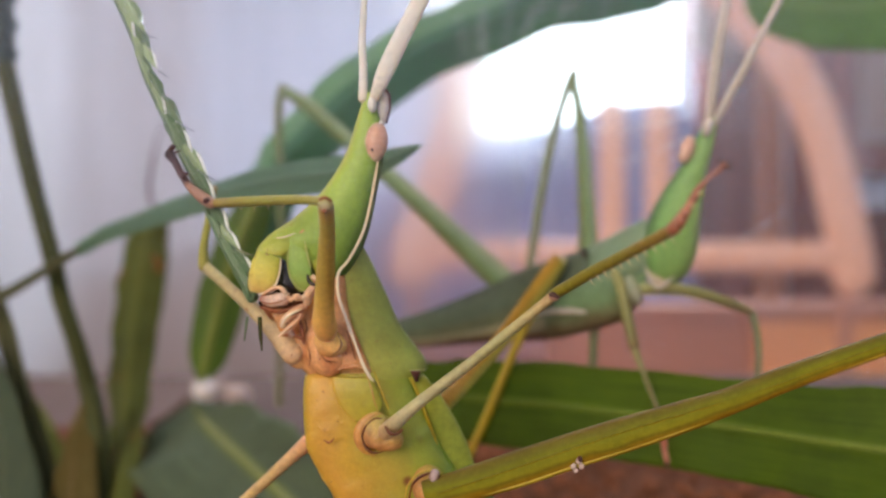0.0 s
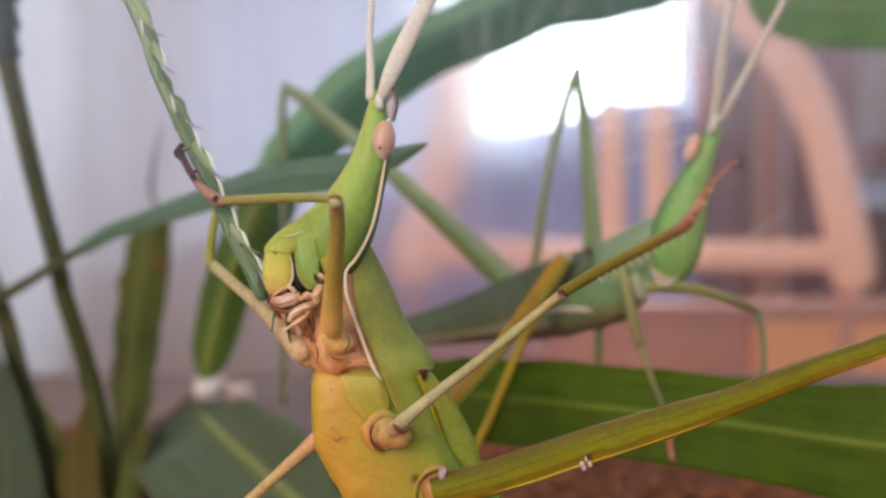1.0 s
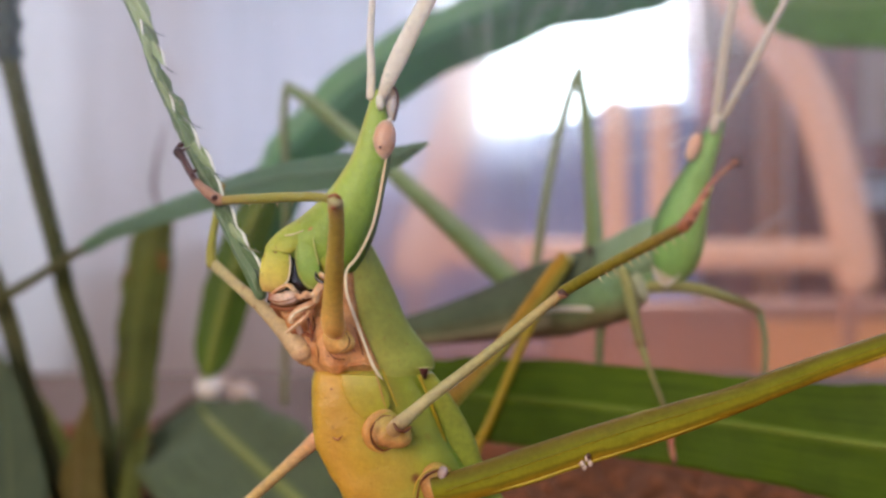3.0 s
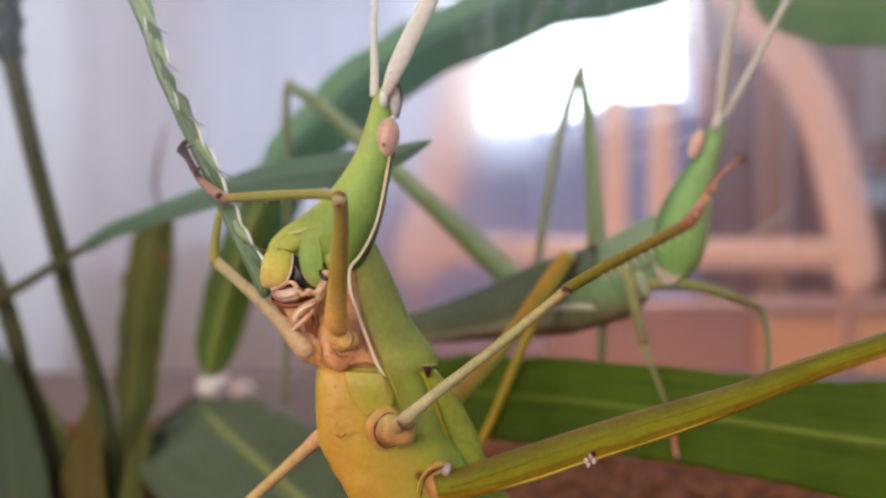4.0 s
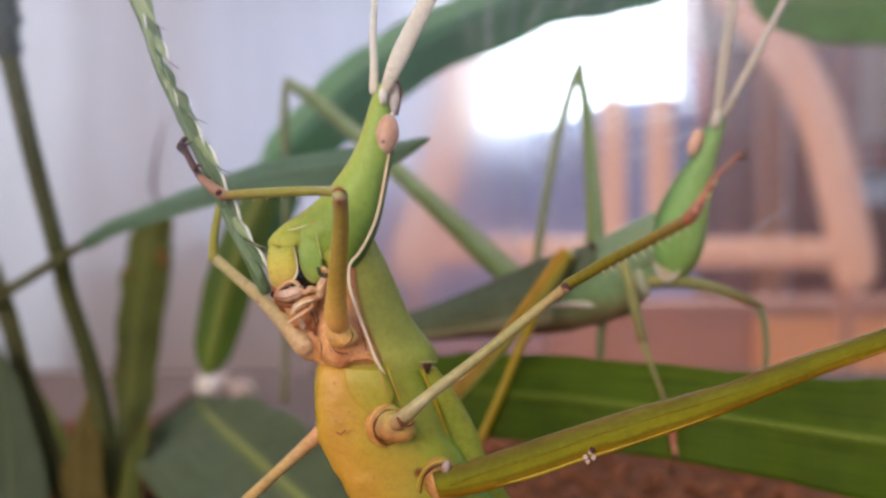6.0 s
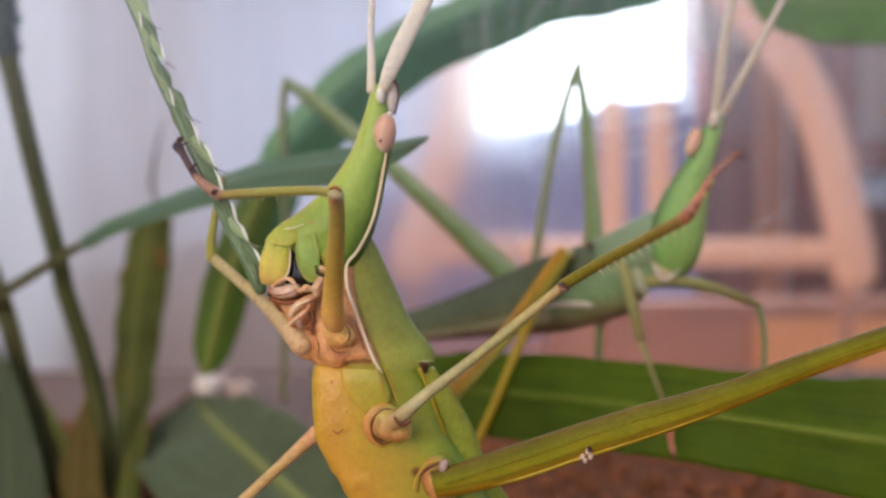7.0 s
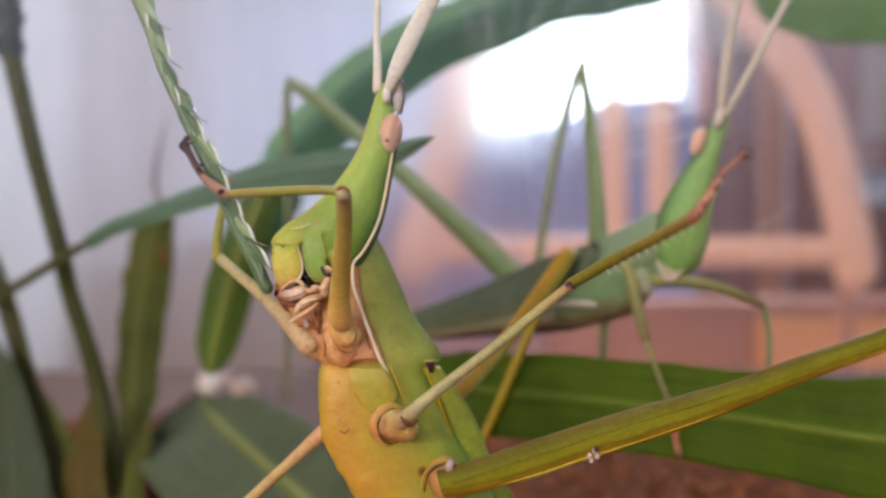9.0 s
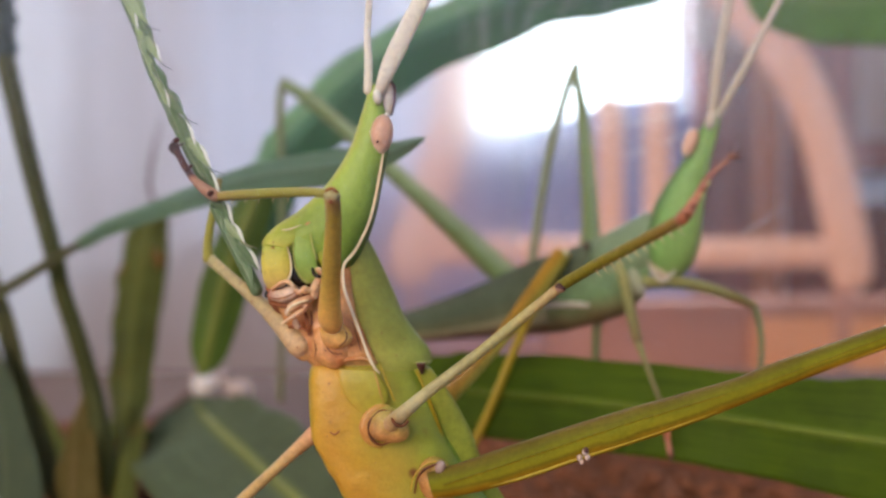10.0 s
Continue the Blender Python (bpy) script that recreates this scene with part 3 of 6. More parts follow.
def tube(rows, sides=12, steps=5, round_ends=True, toward=(0, -1, 0), ripple=0.0, count=0):
    """A limb along rows of (x, y, z, radius across[, radius in depth]). ripple and count: joints that swell along it."""
    rows = [(*r[:4], r[4] if len(r) > 4 else r[3]) for r in rows]
    a = flow(rows, steps)
    c, ra, rb = a[:, :3], np.maximum(a[:, 3], 0.005), np.maximum(a[:, 4], 0.005)
    if round_ends:
        t0, t1 = unit(c[1] - c[0]), unit(c[-1] - c[-2])
        head = [(c[0] - t0 * ra[0] * s, ra[0] * w, rb[0] * w) for s, w in ((0.95, 0.25), (0.75, 0.65), (0.4, 0.9))]
        tail = [(c[-1] + t1 * ra[-1] * s, ra[-1] * w, rb[-1] * w) for s, w in ((0.4, 0.9), (0.75, 0.65), (0.95, 0.25))]
        c = np.array([h[0] for h in head] + list(c) + [h[0] for h in tail])
        ra = np.array([h[1] for h in head] + list(ra) + [h[1] for h in tail])
        rb = np.array([h[2] for h in head] + list(rb) + [h[2] for h in tail])
    rings = []
    for i in range(len(c)):
        t = unit(c[min(i + 1, len(c) - 1)] - c[max(i - 1, 0)])
        side = unit(np.cross(t, toward))
        up = unit(np.cross(side, t))
        s = 1 + ripple * abs(math.sin(math.pi * count * i / (len(c) - 1))) if count else 1
        rings.append([c[i] + s * (math.cos(q) * ra[i] * side + math.sin(q) * rb[i] * up) for q in np.linspace(0, 2 * math.pi, sides, endpoint=False)])
    return rings_to_geo(rings)


def body(rows, sides=28, steps=6, square=2.0, keel=0.0, lump=0.0):
    """A trunk from cross-sections (one edge xyz, other edge xyz, depth before, depth behind); u runs from the second edge over the near side.
    square: how boxy; keel: a ridge on the near side."""
    rings = []
    for r in flow(rows, steps):
        p, q, front, back = r[:3], r[3:6], r[6], r[7]
        c, a = (p + q) / 2, (q - p) / 2
        n = np.array((0.0, -1.0, 0.0))
        n = unit(n - unit(a) * np.dot(n, unit(a)))
        ring = []
        for k in range(sides):
            th = 2 * math.pi * k / sides
            co, si = math.cos(th), math.sin(th)
            e = 2 / square
            x, y = math.copysign(abs(co) ** e, co), math.copysign(abs(si) ** e, si)
            h = (front if si > 0 else back) * (1 + keel * math.exp(-(co / 0.25) ** 2) * (si > 0))
            v = c + x * a + y * h * n
            if lump:
                v = v + lump * np.array(noise.noise_vector(Vector(v) * 0.9))
            ring.append(v)
        rings.append(ring)
    return rings_to_geo(rings)


def ball(centre, radii, axis=(0, 0, 1), sides=18, rows=12, flat=1.0, lump=0.0):
    """An egg: radii across, in depth, along the axis."""
    ax = unit(np.array(axis, float))
    side = unit(np.cross(ax, (0, -1, 0)))
    up = unit(np.cross(side, ax))
    rings = []
    for i in range(1, rows):
        f = math.pi * i / rows
        ring = []
        for j in range(sides):
            g = 2 * math.pi * j / sides
            v = np.array(centre) + math.sin(f) * (math.cos(g) * radii[0] * side + math.sin(g) * radii[1] * up) - math.cos(f) * radii[2] * ax
            if lump:
                v = v + lump * np.array(noise.noise_vector(Vector(v) * 0.6))
            ring.append(v)
        rings.append(ring)
    return rings_to_geo(rings)


def blade(rows, cols=12, steps=7, thick=0.12, fold=0.25, wave=0.04, toward=(0, -1, 0), uneven=(1, 1)):
    """A leaf blade along rows of (x, y, z, half width, tilt in degrees), folded along its midrib, with wavy edges and a thickness."""
    a = flow(rows, steps)
    top, low, uv = [], [], []
    for i in range(len(a)):
        c, w, tilt = a[i, :3], max(a[i, 3], 0.02), math.radians(a[i, 4])
        t = unit(a[min(i + 1, len(a) - 1), :3] - a[max(i - 1, 0), :3])
        side0 = unit(np.cross(t, toward))
        up0 = unit(np.cross(side0, t))
        side = math.cos(tilt) * side0 + math.sin(tilt) * up0
        up = unit(np.cross(side, t))
        for j in range(cols + 1):
            s = 2 * j / cols - 1
            w = max(a[i, 3], 0.02) * uneven[s > 0]
            edge = wave * w * abs(s) ** 2 * (noise.noise(Vector((i * 0.35, 3.0 * (s > 0), w))) + 0.6 * math.sin(i * 0.55 + 2 * (s > 0)))
            p = c + s * w * side * (1 + 0.4 * edge / w) - (fold * w * abs(s) - edge) * up
            q = max(0.15, 1 - abs(s) ** 3) * thick * (1 + 1.5 * math.exp(-(s / 0.1) ** 2))
            top.append(p + up * q * 0.5)
            low.append(p - up * q * 0.5)
            uv.append((j / cols, i / (len(a) - 1)))
    n, m, faces = len(a), cols + 1, []
    off = n * m
    for i in range(n - 1):
        for j in range(cols):
            q = i * m + j
            faces.append((q, q + 1, q + m + 1, q + m))
            faces.append((off + q, off + q + m, off + q + m + 1, off + q + 1))
        for j in (0, cols):
            q = i * m + j
            faces.append((q, q + m, off + q + m, off + q) if j == 0 else (q, off + q, off + q + m, q + m))
    for i in (0, n - 1):
        for j in range(cols):
            q = i * m + j
            faces.append((q, off + q, off + q + 1, q + 1) if i == 0 else (q, q + 1, off + q + 1, off + q))
    return top + low, faces, uv + uv


def joined(*geos):
    verts, faces, uvs = [], [], []
    for v, f, u in geos:
        k = len(verts)
        verts += list(v)
        uvs += list(u)
        faces += [tuple(i + k for i in g) for g in f]
    return verts, faces, uvs


def mesh_of(name, geo, material, origin, scale=MM, shade=True):
    verts, faces, uvs = geo
    me = bpy.data.meshes.new(name)
    o = np.array(origin, float)
    me.from_pydata([tuple((np.array(v) - o) * scale) for v in verts], [], faces)
    layer = me.uv_layers.new(name="UVMap")
    for loop in me.loops:
        layer.data[loop.index].uv = uvs[loop.vertex_index]
    me.materials.append(material)
    bm = bmesh.new()
    bm.from_mesh(me)
    bmesh.ops.recalc_face_normals(bm, faces=bm.faces)
    bm.to_mesh(me)
    bm.free()
    if shade:
        me.shade_smooth()
    me.update()
    return me


def thing(name, base, label, category, group="", kind=""):
    """An empty at a thing's base (millimetres from LENS) that carries its parts."""
    ob = new(name)
    ob.empty_display_size = 0.01
    ob.location = LENS + Vector(base) * MM
    BASE[ob.name] = Vector(base)
    return tagged(ob, label, category, group, kind)


def single(name, geo, material, base, label, category, group="", kind=""):
    """A thing that is one mesh, in millimetres from LENS."""
    ob = new(name, mesh_of(name, geo, material, base))
    ob.location = LENS + Vector(base) * MM
    BASE[ob.name] = Vector(base)
    return tagged(ob, label, category, group, kind)


def part(name, geo, material, parent, label="", pivot=None):
    """A part under its thing, in millimetres from LENS; pivot: the joint about which it moves."""
    at = Vector(pivot) if pivot else BASE[parent.name]
    ob = new(name, mesh_of(name, geo, material, at))
    ob.parent = parent
    ob.location = (at - BASE[parent.name]) * MM
    BASE[ob.name] = at
    return tagged(ob, label)


def box(lo, hi, bevel=0.0):
    """A bevelled block between two corners, in metres."""
    bm = bmesh.new()
    bmesh.ops.create_cube(bm, size=1)
    lo, hi = Vector(lo), Vector(hi)
    for v in bm.verts:
        v.co = (lo + hi) / 2 + Vector([c * d for c, d in zip(v.co, hi - lo)])
    if bevel:
        bmesh.ops.bevel(bm, geom=bm.edges[:], offset=bevel, segments=2, affect="EDGES")
    return bm


def block(name, bm, material, parent=None, label="", category="", kind="", base=(0, 0, 0)):
    """Links a bmesh in metres as one object at base."""
    me = bpy.data.meshes.new(name)
    bmesh.ops.translate(bm, verts=bm.verts, vec=-Vector(base))
    bm.to_mesh(me)
    bm.free()
    me.materials.append(material)
    ob = new(name, me)
    if parent:
        ob.parent = parent
        ob.location = Vector(base) - parent.location
    else:
        ob.location = base
    return tagged(ob, label, category, "", kind)


# ---------------------------------------------------------------- the room
def wall_with_hole(name, y0, y1, hole):
    """A wall across the room from x -2 to 2 with a window opening (x0, x1, z0, z1)."""
    a, b, c, d = hole
    bm = box((-2.0, y0, 0), (a, y1, 2.6))
    for lo, hi in (((b, y0, 0), (2.0, y1, 2.6)), ((a, y0, 0), (b, y1, c)), ((a, y0, d), (b, y1, 2.6))):
        other = box(lo, hi)
        me = bpy.data.meshes.new("tmp")
        other.to_mesh(me)
        other.free()
        bm.from_mesh(me)
        bpy.data.meshes.remove(me)
    return block(name, bm, m_wall, label="pale painted wall with a window opening", category="wall", kind="structure")


wall_with_hole("wall_north", 2.6, 2.75, (0.05, 0.845, 1.19, 2.2))
wall_with_hole("wall_south", -1.85, -1.7, (-1.6, -0.2, 0.9, 2.15))
block("wall_west", box((-2.15, -1.85, 0), (-2.0, 2.75, 2.6)), m_wall, label="pale painted side wall", category="wall", kind="structure")
block("wall_east", box((2.0, -1.85, 0), (2.15, 2.75, 2.6)), m_wall, label="pale painted side wall", category="wall", kind="structure")
block("floor", box((-2.15, -1.85, -0.1), (2.15, 2.75, 0)), m_floor, label="brown wooden floor", category="floor", kind="structure")
block("ceiling", box((-2.15, -1.85, 2.6), (2.15, 2.75, 2.7)), m_ceiling, label="white painted ceiling", category="ceiling", kind="structure")


def window(name, x0, x1, z0, z1, y, label):
    w = new(name)
    w.location = (x0, y, z0)
    tagged(w, label, "window", "", "structure")
    for lo, hi in (((x0, y, z0), (x0 + 0.03, y + 0.06, z1)), ((x1 - 0.03, y, z0), (x1, y + 0.06, z1)),
                   ((x0 + 0.03, y, z0), (x1 - 0.03, y + 0.06, z0 + 0.03)), ((x0 + 0.03, y, z1 - 0.03), (x1 - 0.03, y + 0.06, z1))):
        block("window_frame", box(lo, hi, 0.006), m_frame, w, base=lo)
    block("window_sill", box((x0 - 0.03, y - 0.06, z0 - 0.035), (x1 + 0.03, y - 0.004, z0 - 0.002), 0.006), m_frame, w, base=(x0, y, z0))
    pane = block("pane", box((x0 + 0.032, y + 0.025, z0 + 0.032), (x1 - 0.032, y + 0.031, z1 - 0.032)), m_pane, w, base=(x0, y, z0))
    pane.visible_shadow = False


window("window_1", 0.05, 0.845, 1.19, 2.2, 2.64, "bright window with a pale frame")
window("window_2", -1.6, -0.2, 0.9, 2.15, -1.80, "wide window with a pale frame")
block("backdrop", box((-2.6, 3.4, -0.5), (3.6, 3.42, 4.2)), m_day, label="overbright daylight outside the window", category="sky", kind="structure")

# white tall cupboard whose edges show as soft upright lines
cupboard = new("cupboard")
cupboard.location = (-1.34, 2.5, 0)
tagged(cupboard, "tall cupboard with a white and a beige door", "cupboard")
block("body", box((-1.75, 2.42, 0.0), (-0.785, 2.59, 2.2), 0.006), m_beige, cupboard)
for x0, x1, z0, paint in ((-1.74, -1.186, 0.40, m_white), (-1.180, -0.79, 0.72, m_beige)):
    door = block("door", box((x0, 2.39, z0), (x1, 2.418, 2.18), 0.008), paint, cupboard)
    block("panel", box((x0 + 0.06, 2.380, z0 + 0.08), (x1 - 0.06, 2.389, 2.08), 0.004), paint, door)

# Drawer fronts take a warm tint for light reflected off brown surfaces.
for x0, x1, mid, top in ((-1.74, -1.186, 0.22, 0.385), (-1.176, -0.79, 0.36, 0.70)):
    for z0, z1 in ((0.08, mid - 0.01), (mid + 0.01, top)):
        drawer = block("drawer", box((x0, 2.39, z0), (x1, 2.418, z1), 0.008), m_bounce, cupboard, "drawer front tinted like light off brown surfaces")

# blue-grey padded bench back under the window
bench = new("upholstered_bench")
bench.location = (0.0, 2.2, 0)
tagged(bench, "blue-grey upholstered bench under the window", "bench")
back = bmesh.new()
profile = ((-0.32, 0.45), (0.79, 0.45), (0.79, 1.268), (0.53, 1.257), (-0.32, 0.92))
front, rear = ([back.verts.new((x, y, z)) for x, z in profile] for y in (2.36, 2.54))
back.faces.new(front)
back.faces.new(rear[::-1])
for i in range(5):
    j = (i + 1) % 5
    back.faces.new((front[j], front[i], rear[i], rear[j]))
bmesh.ops.bevel(back, geom=back.edges[:], offset=0.05, segments=3, affect="EDGES")
block("backrest", back, m_blue, bench, "backrest that rises to one side")
block("seat", box((-0.32, 1.82, 0.30), (0.79, 2.355, 0.53), 0.05), m_seat, bench, "dark red-brown seat cushion")
for x in (-0.29, 0.71):
    for y in (1.86, 2.44):
        block("leg", box((x, y, 0), (x + 0.05, y + 0.05, 0.302 if y < 2 else 0.452), 0.005), m_wood, bench)

# curtains in folds beside the window: a rust panel between two mauve-brown ones
def curtain(x0, x1, material, label, phase, low=0.02, high=2.3, name="curtain", group="curtains beside the window", depth=2.44):
    verts, faces, uvs = [], [], []
    n = max(12, int((x1 - x0) * 200))
    for i in range(n + 1):
        x = x0 + (x1 - x0) * i / n
        y = depth + 0.035 * math.sin(x * 128 + phase) + 0.015 * math.sin(x * 350 + 1)
        for z in (low, (low + high) / 2, high):
            verts.append((x, y, z)); uvs.append((i / n, z / 2.3))
            verts.append((x, y + 0.012, z)); uvs.append((i / n, z / 2.3))
    for i in range(n):
        for k in range(2):
            c, d = i * 6 + 2 * k, (i + 1) * 6 + 2 * k
            faces += [(c, d, d + 2, c + 2), (c + 1, c + 3, d + 3, d + 1)]
    tagged(new(name, mesh_of(name, (verts, faces, uvs), material, (0, 0, 0), 1.0)), label, name, group)


curtain(0.80, 0.965, m_curtain, "mauve-brown curtain hanging in folds by the window", 0.0)
curtain(0.972, 1.085, m_rust, "rust-coloured curtain panel hanging in upright folds", 1.0)
curtain(1.092, 1.31, m_curtain, "mauve-brown curtain hanging in folds beside the wall", 2.0)

curtain(0.74, 0.96, m_towel, "pale greyish-pink valance over the curtain", 0.3, 1.40, 2.32, "valance", "", 2.36)

curtain(1.32, 1.62, m_towel, "greyish-pink towel hanging on the wall", 0.5, 1.14, 1.50, "towel", "")
curtain(1.33, 1.60, m_curtain, "dark brown cloth hanging below a towel", 1.5, 1.03, 1.135, "cloth", "")

# low brown cabinet in the corner beside the curtains
corner = new("corner_cabinet")
corner.location = (1.62, 2.44, 0)
tagged(corner, "low mauve-brown wooden cabinet beside the curtains", "cabinet")
block("body", box((1.335, 2.32, 0.05), (1.95, 2.57, 0.90), 0.006), m_dark, corner, base=(1.62, 2.44, 0))
block("top", box((1.325, 2.30, 0.902), (1.96, 2.58, 0.926), 0.006), m_dark, corner, base=(1.62, 2.44, 0))
for x0, x1 in ((1.35, 1.635), (1.645, 1.935)):
    block("door", box((x0, 2.298, 0.08), (x1, 2.318, 0.88), 0.006), m_dark, corner, base=(1.62, 2.44, 0))
for x in (1.36, 1.88):
    for y in (2.35, 2.51):
        block("leg", box((x, y, 0), (x + 0.04, y + 0.04, 0.049)), m_dark, corner, base=(1.62, 2.44, 0))

# added low sideboard along the wall, carrying the same warm reflected tint
side = new("sideboard")
side.location = (-0.64, 2.37, 0)
tagged(side, "added low sideboard in the warm reflected tone", "cabinet")
block("top", box((-0.78, 2.18, 0.785), (-0.35, 2.58, 0.805), 0.004), m_bounce, side)
block("body", box((-0.775, 2.22, 0.06), (-0.36, 2.57, 0.783), 0.004), m_bounce, side)
for x0, x1 in ((-0.77, -0.572), (-0.564, -0.365)):
    block("door", box((x0, 2.195, 0.08), (x1, 2.217, 0.775), 0.006), m_bounce, side)
for x in (-0.76, -0.41):
    for y in (2.24, 2.51):
        block("leg", box((x, y, 0), (x + 0.04, y + 0.04, 0.058)), m_bounce, side)

# table
table = new("table")
table.location = (0.05, 0.2, 0)
tagged(table, "reddish-brown polished wooden table", "table")
block("tabletop", box((-0.75, -0.28, 0.715), (0.85, 0.285, 0.748), 0.004), m_table, table)
for x in (-0.7, 0.74):
    for y in (-0.23, 0.195):
        block("leg", box((x, y, 0), (x + 0.06, y + 0.06, 0.714), 0.005), m_table, table)
block("apron", box((-0.66, 0.215, 0.64), (0.76, 0.235, 0.713)), m_table, table)

# bentwood chair behind the table
chair = new("chair")
chair.location = (0.21, 0.95, 0)
tagged(chair, "pale orange bentwood chair behind the table", "chair")


def rod(points, r, steps=8, flat=None):
    return tube([(*p, r, flat or r) for p in points], 12, steps)


def chair_part(name, points, r, flat=None):
    ob = new(name, mesh_of(name, rod(points, r, flat=flat), m_wood, tuple(chair.location), 1.0))
    ob.parent = chair
    return ob


CY = 0.90
chair_part("back_arch", ((-0.036, CY, 0.772), (-0.034, CY, 0.79), (0.000, CY, 0.89), (0.016, CY, 0.955), (0.026, CY, 1.02), (0.052, CY, 1.085), (0.12, CY, 1.15), (0.22, CY, 1.175), (0.31, CY, 1.12), (0.366, CY, 1.06), (0.416, CY, 0.995), (0.449, CY, 0.915), (0.478, CY, 0.79), (0.481, CY, 0.765)), 0.026, 0.014)
for x0, x1 in ((-0.034, -0.04), (0.476, 0.485)):
    post = new("back_post", mesh_of("back_post", rod(((x0, CY + 0.012, 0.79), ((x0 + x1) / 2, CY + 0.015, 0.62), (x1, CY + 0.02, 0.44)), 0.008), m_mauve, tuple(chair.location), 1.0))
    post.parent = chair
    tagged(post, "slim mauve-brown post")
chair_part("upper_rail", ((-0.03, CY, 0.79), (0.22, CY, 0.788), (0.475, CY, 0.787)), 0.017, 0.010)
for x in (0.198, 0.253):
    chair_part("back_slat", ((x, CY, 0.792), (x, CY, 0.86), (x, CY, 0.958)), 0.016, 0.006)
block("seat", box((-0.08, 0.86, 0.43), (0.50, 1.30, 0.46), 0.012), m_wood, chair, base=tuple(chair.location))
for x, y in ((-0.07, 0.89), (0.49, 0.89), (-0.05, 1.27), (0.47, 1.27)):
    chair_part("leg", ((x, y, 0.0), (x, y, 0.22), (x, y, 0.43)), 0.018)

# low side table of the same wood behind the chair
stand = new("side_table")
stand.location = (0.62, 1.6, 0)
tagged(stand, "mauve-brown side table with an orange drawer front", "table")
block("tabletop", box((0.17, 1.43, 0.667), (1.12, 1.55, 0.692), 0.008), m_mauve, stand)
block("apron", box((0.20, 1.455, 0.535), (1.09, 1.475, 0.666), 0.004), m_mauve, stand)
block("drawer", box((0.585, 1.435, 0.543), (1.085, 1.452, 0.662), 0.004), m_drawer, stand, "bright orange drawer front")
for x in (0.20, 1.05):
    block("leg", box((x, 1.477, 0), (x + 0.04, 1.53, 0.666), 0.005), m_mauve, stand)

# ---------------------------------------------------------------- the tank
SOIL = -34.0
tank = thing("plastic_tank", (0, 110, -47), "clear plastic insect tank standing on the table", "tank")
ob = block("base_tray", box((-0.16, 0.026, 0.748), (0.16, 0.226, 0.7585), 0.002), m_tray, tank)
ob.location = -tank.location
pane = block("back_pane", box((-0.158, 0.222, 0.7585), (0.158, 0.2245, 0.95)), m_glare_back, tank)
pane.location = -tank.location
pane.visible_shadow = False
# Front sheet also lays a veil that imitates glare over the upper view.
pane = block("front_pane", box((-0.158, 0.0285, 0.7585), (0.158, 0.0305, 0.95)), m_veil_front, tank)
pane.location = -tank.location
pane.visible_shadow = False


# soil: one uneven sheet in the tray, with loose chips
verts, faces, uvs = [], [], []
NX, NY = 120, 90
for j in range(NY + 1):
    for i in range(NX + 1):
        x, y = -157 + 314 * i / NX, 32 + (118 + 5 * math.sin(x * 0.05)) * j / NY
        h = 1.6 * noise.noise(Vector((x * 0.03, y * 0.03, 0))) + 1.3 * noise.noise(Vector((x * 0.14, y * 0.14, 4))) + 0.8 * noise.noise(Vector((x * 0.4, y * 0.4, 9)))
        h -= 4 * max(0, j / NY - 0.9) ** 0.5
        verts.append((x, y, SOIL + h)); uvs.append((i / NX, j / NY))
for j in range(NY):
    for i in range(NX):
        a = j * (NX + 1) + i
        faces.append((a, a + 1, a + NX + 2, a + NX + 1))
k = len(verts)
edge = [i for i in range(NX + 1)] + [(j + 1) * (NX + 1) - 1 for j in range(1, NY + 1)] + [NY * (NX + 1) + i for i in range(NX - 1, -1, -1)] + [j * (NX + 1) for j in range(NY - 1, 0, -1)]
for e in edge:
    verts.append((verts[e][0], verts[e][1], -36.6)); uvs.append(uvs[e])
for i in range(len(edge)):
    j = (i + 1) % len(edge)
    faces.append((edge[j], edge[i], k + i, k + j))
soil = single("soil", (verts, faces, uvs), m_soil, (0, 90, -36.6), "damp reddish-brown soil in the tank tray", "soil", kind="stuff")

rng = random.Random(5)
verts, faces, uvs = [], [], []
for i in range(2600):
    x, y = rng.uniform(-110, 130), rng.uniform(60, 152)
    if y > 92 + 0.9 * (x + 60):
        continue
    h = 1.6 * noise.noise(Vector((x * 0.03, y * 0.03, 0))) + 1.3 * noise.noise(Vector((x * 0.14, y * 0.14, 4)))
    s = rng.uniform(0.4, 1.5)
    turn = Euler((rng.uniform(-0.6, 0.6), rng.uniform(-0.6, 0.6), rng.uniform(0, 6.3))).to_matrix()
    k = len(verts)
    for p in ((-1, -0.6, -0.3), (1, -0.4, -0.3), (0.8, 0.6, -0.3), (-0.9, 0.5, -0.3), (-0.6, -0.3, 0.4), (0.7, -0.2, 0.3), (0.5, 0.4, 0.5), (-0.5, 0.3, 0.3)):
        v = turn @ Vector((p[0] * s * rng.uniform(0.7, 1.7), p[1] * s, p[2] * s))
        verts.append((x + v.x, y + v.y, SOIL + h + 0.3 + v.z)); uvs.append((0.5, 0.5))
    for f in ((0, 1, 5, 4), (1, 2, 6, 5), (2, 3, 7, 6), (3, 0, 4, 7), (4, 5, 6, 7), (3, 2, 1, 0)):
        faces.append(tuple(k + q for q in f))
single("soil_chips", (verts, faces, uvs), m_chip, (0, 130, SOIL), "loose reddish-brown coir chips on the soil", "soil", kind="stuff").data.shade_flat()

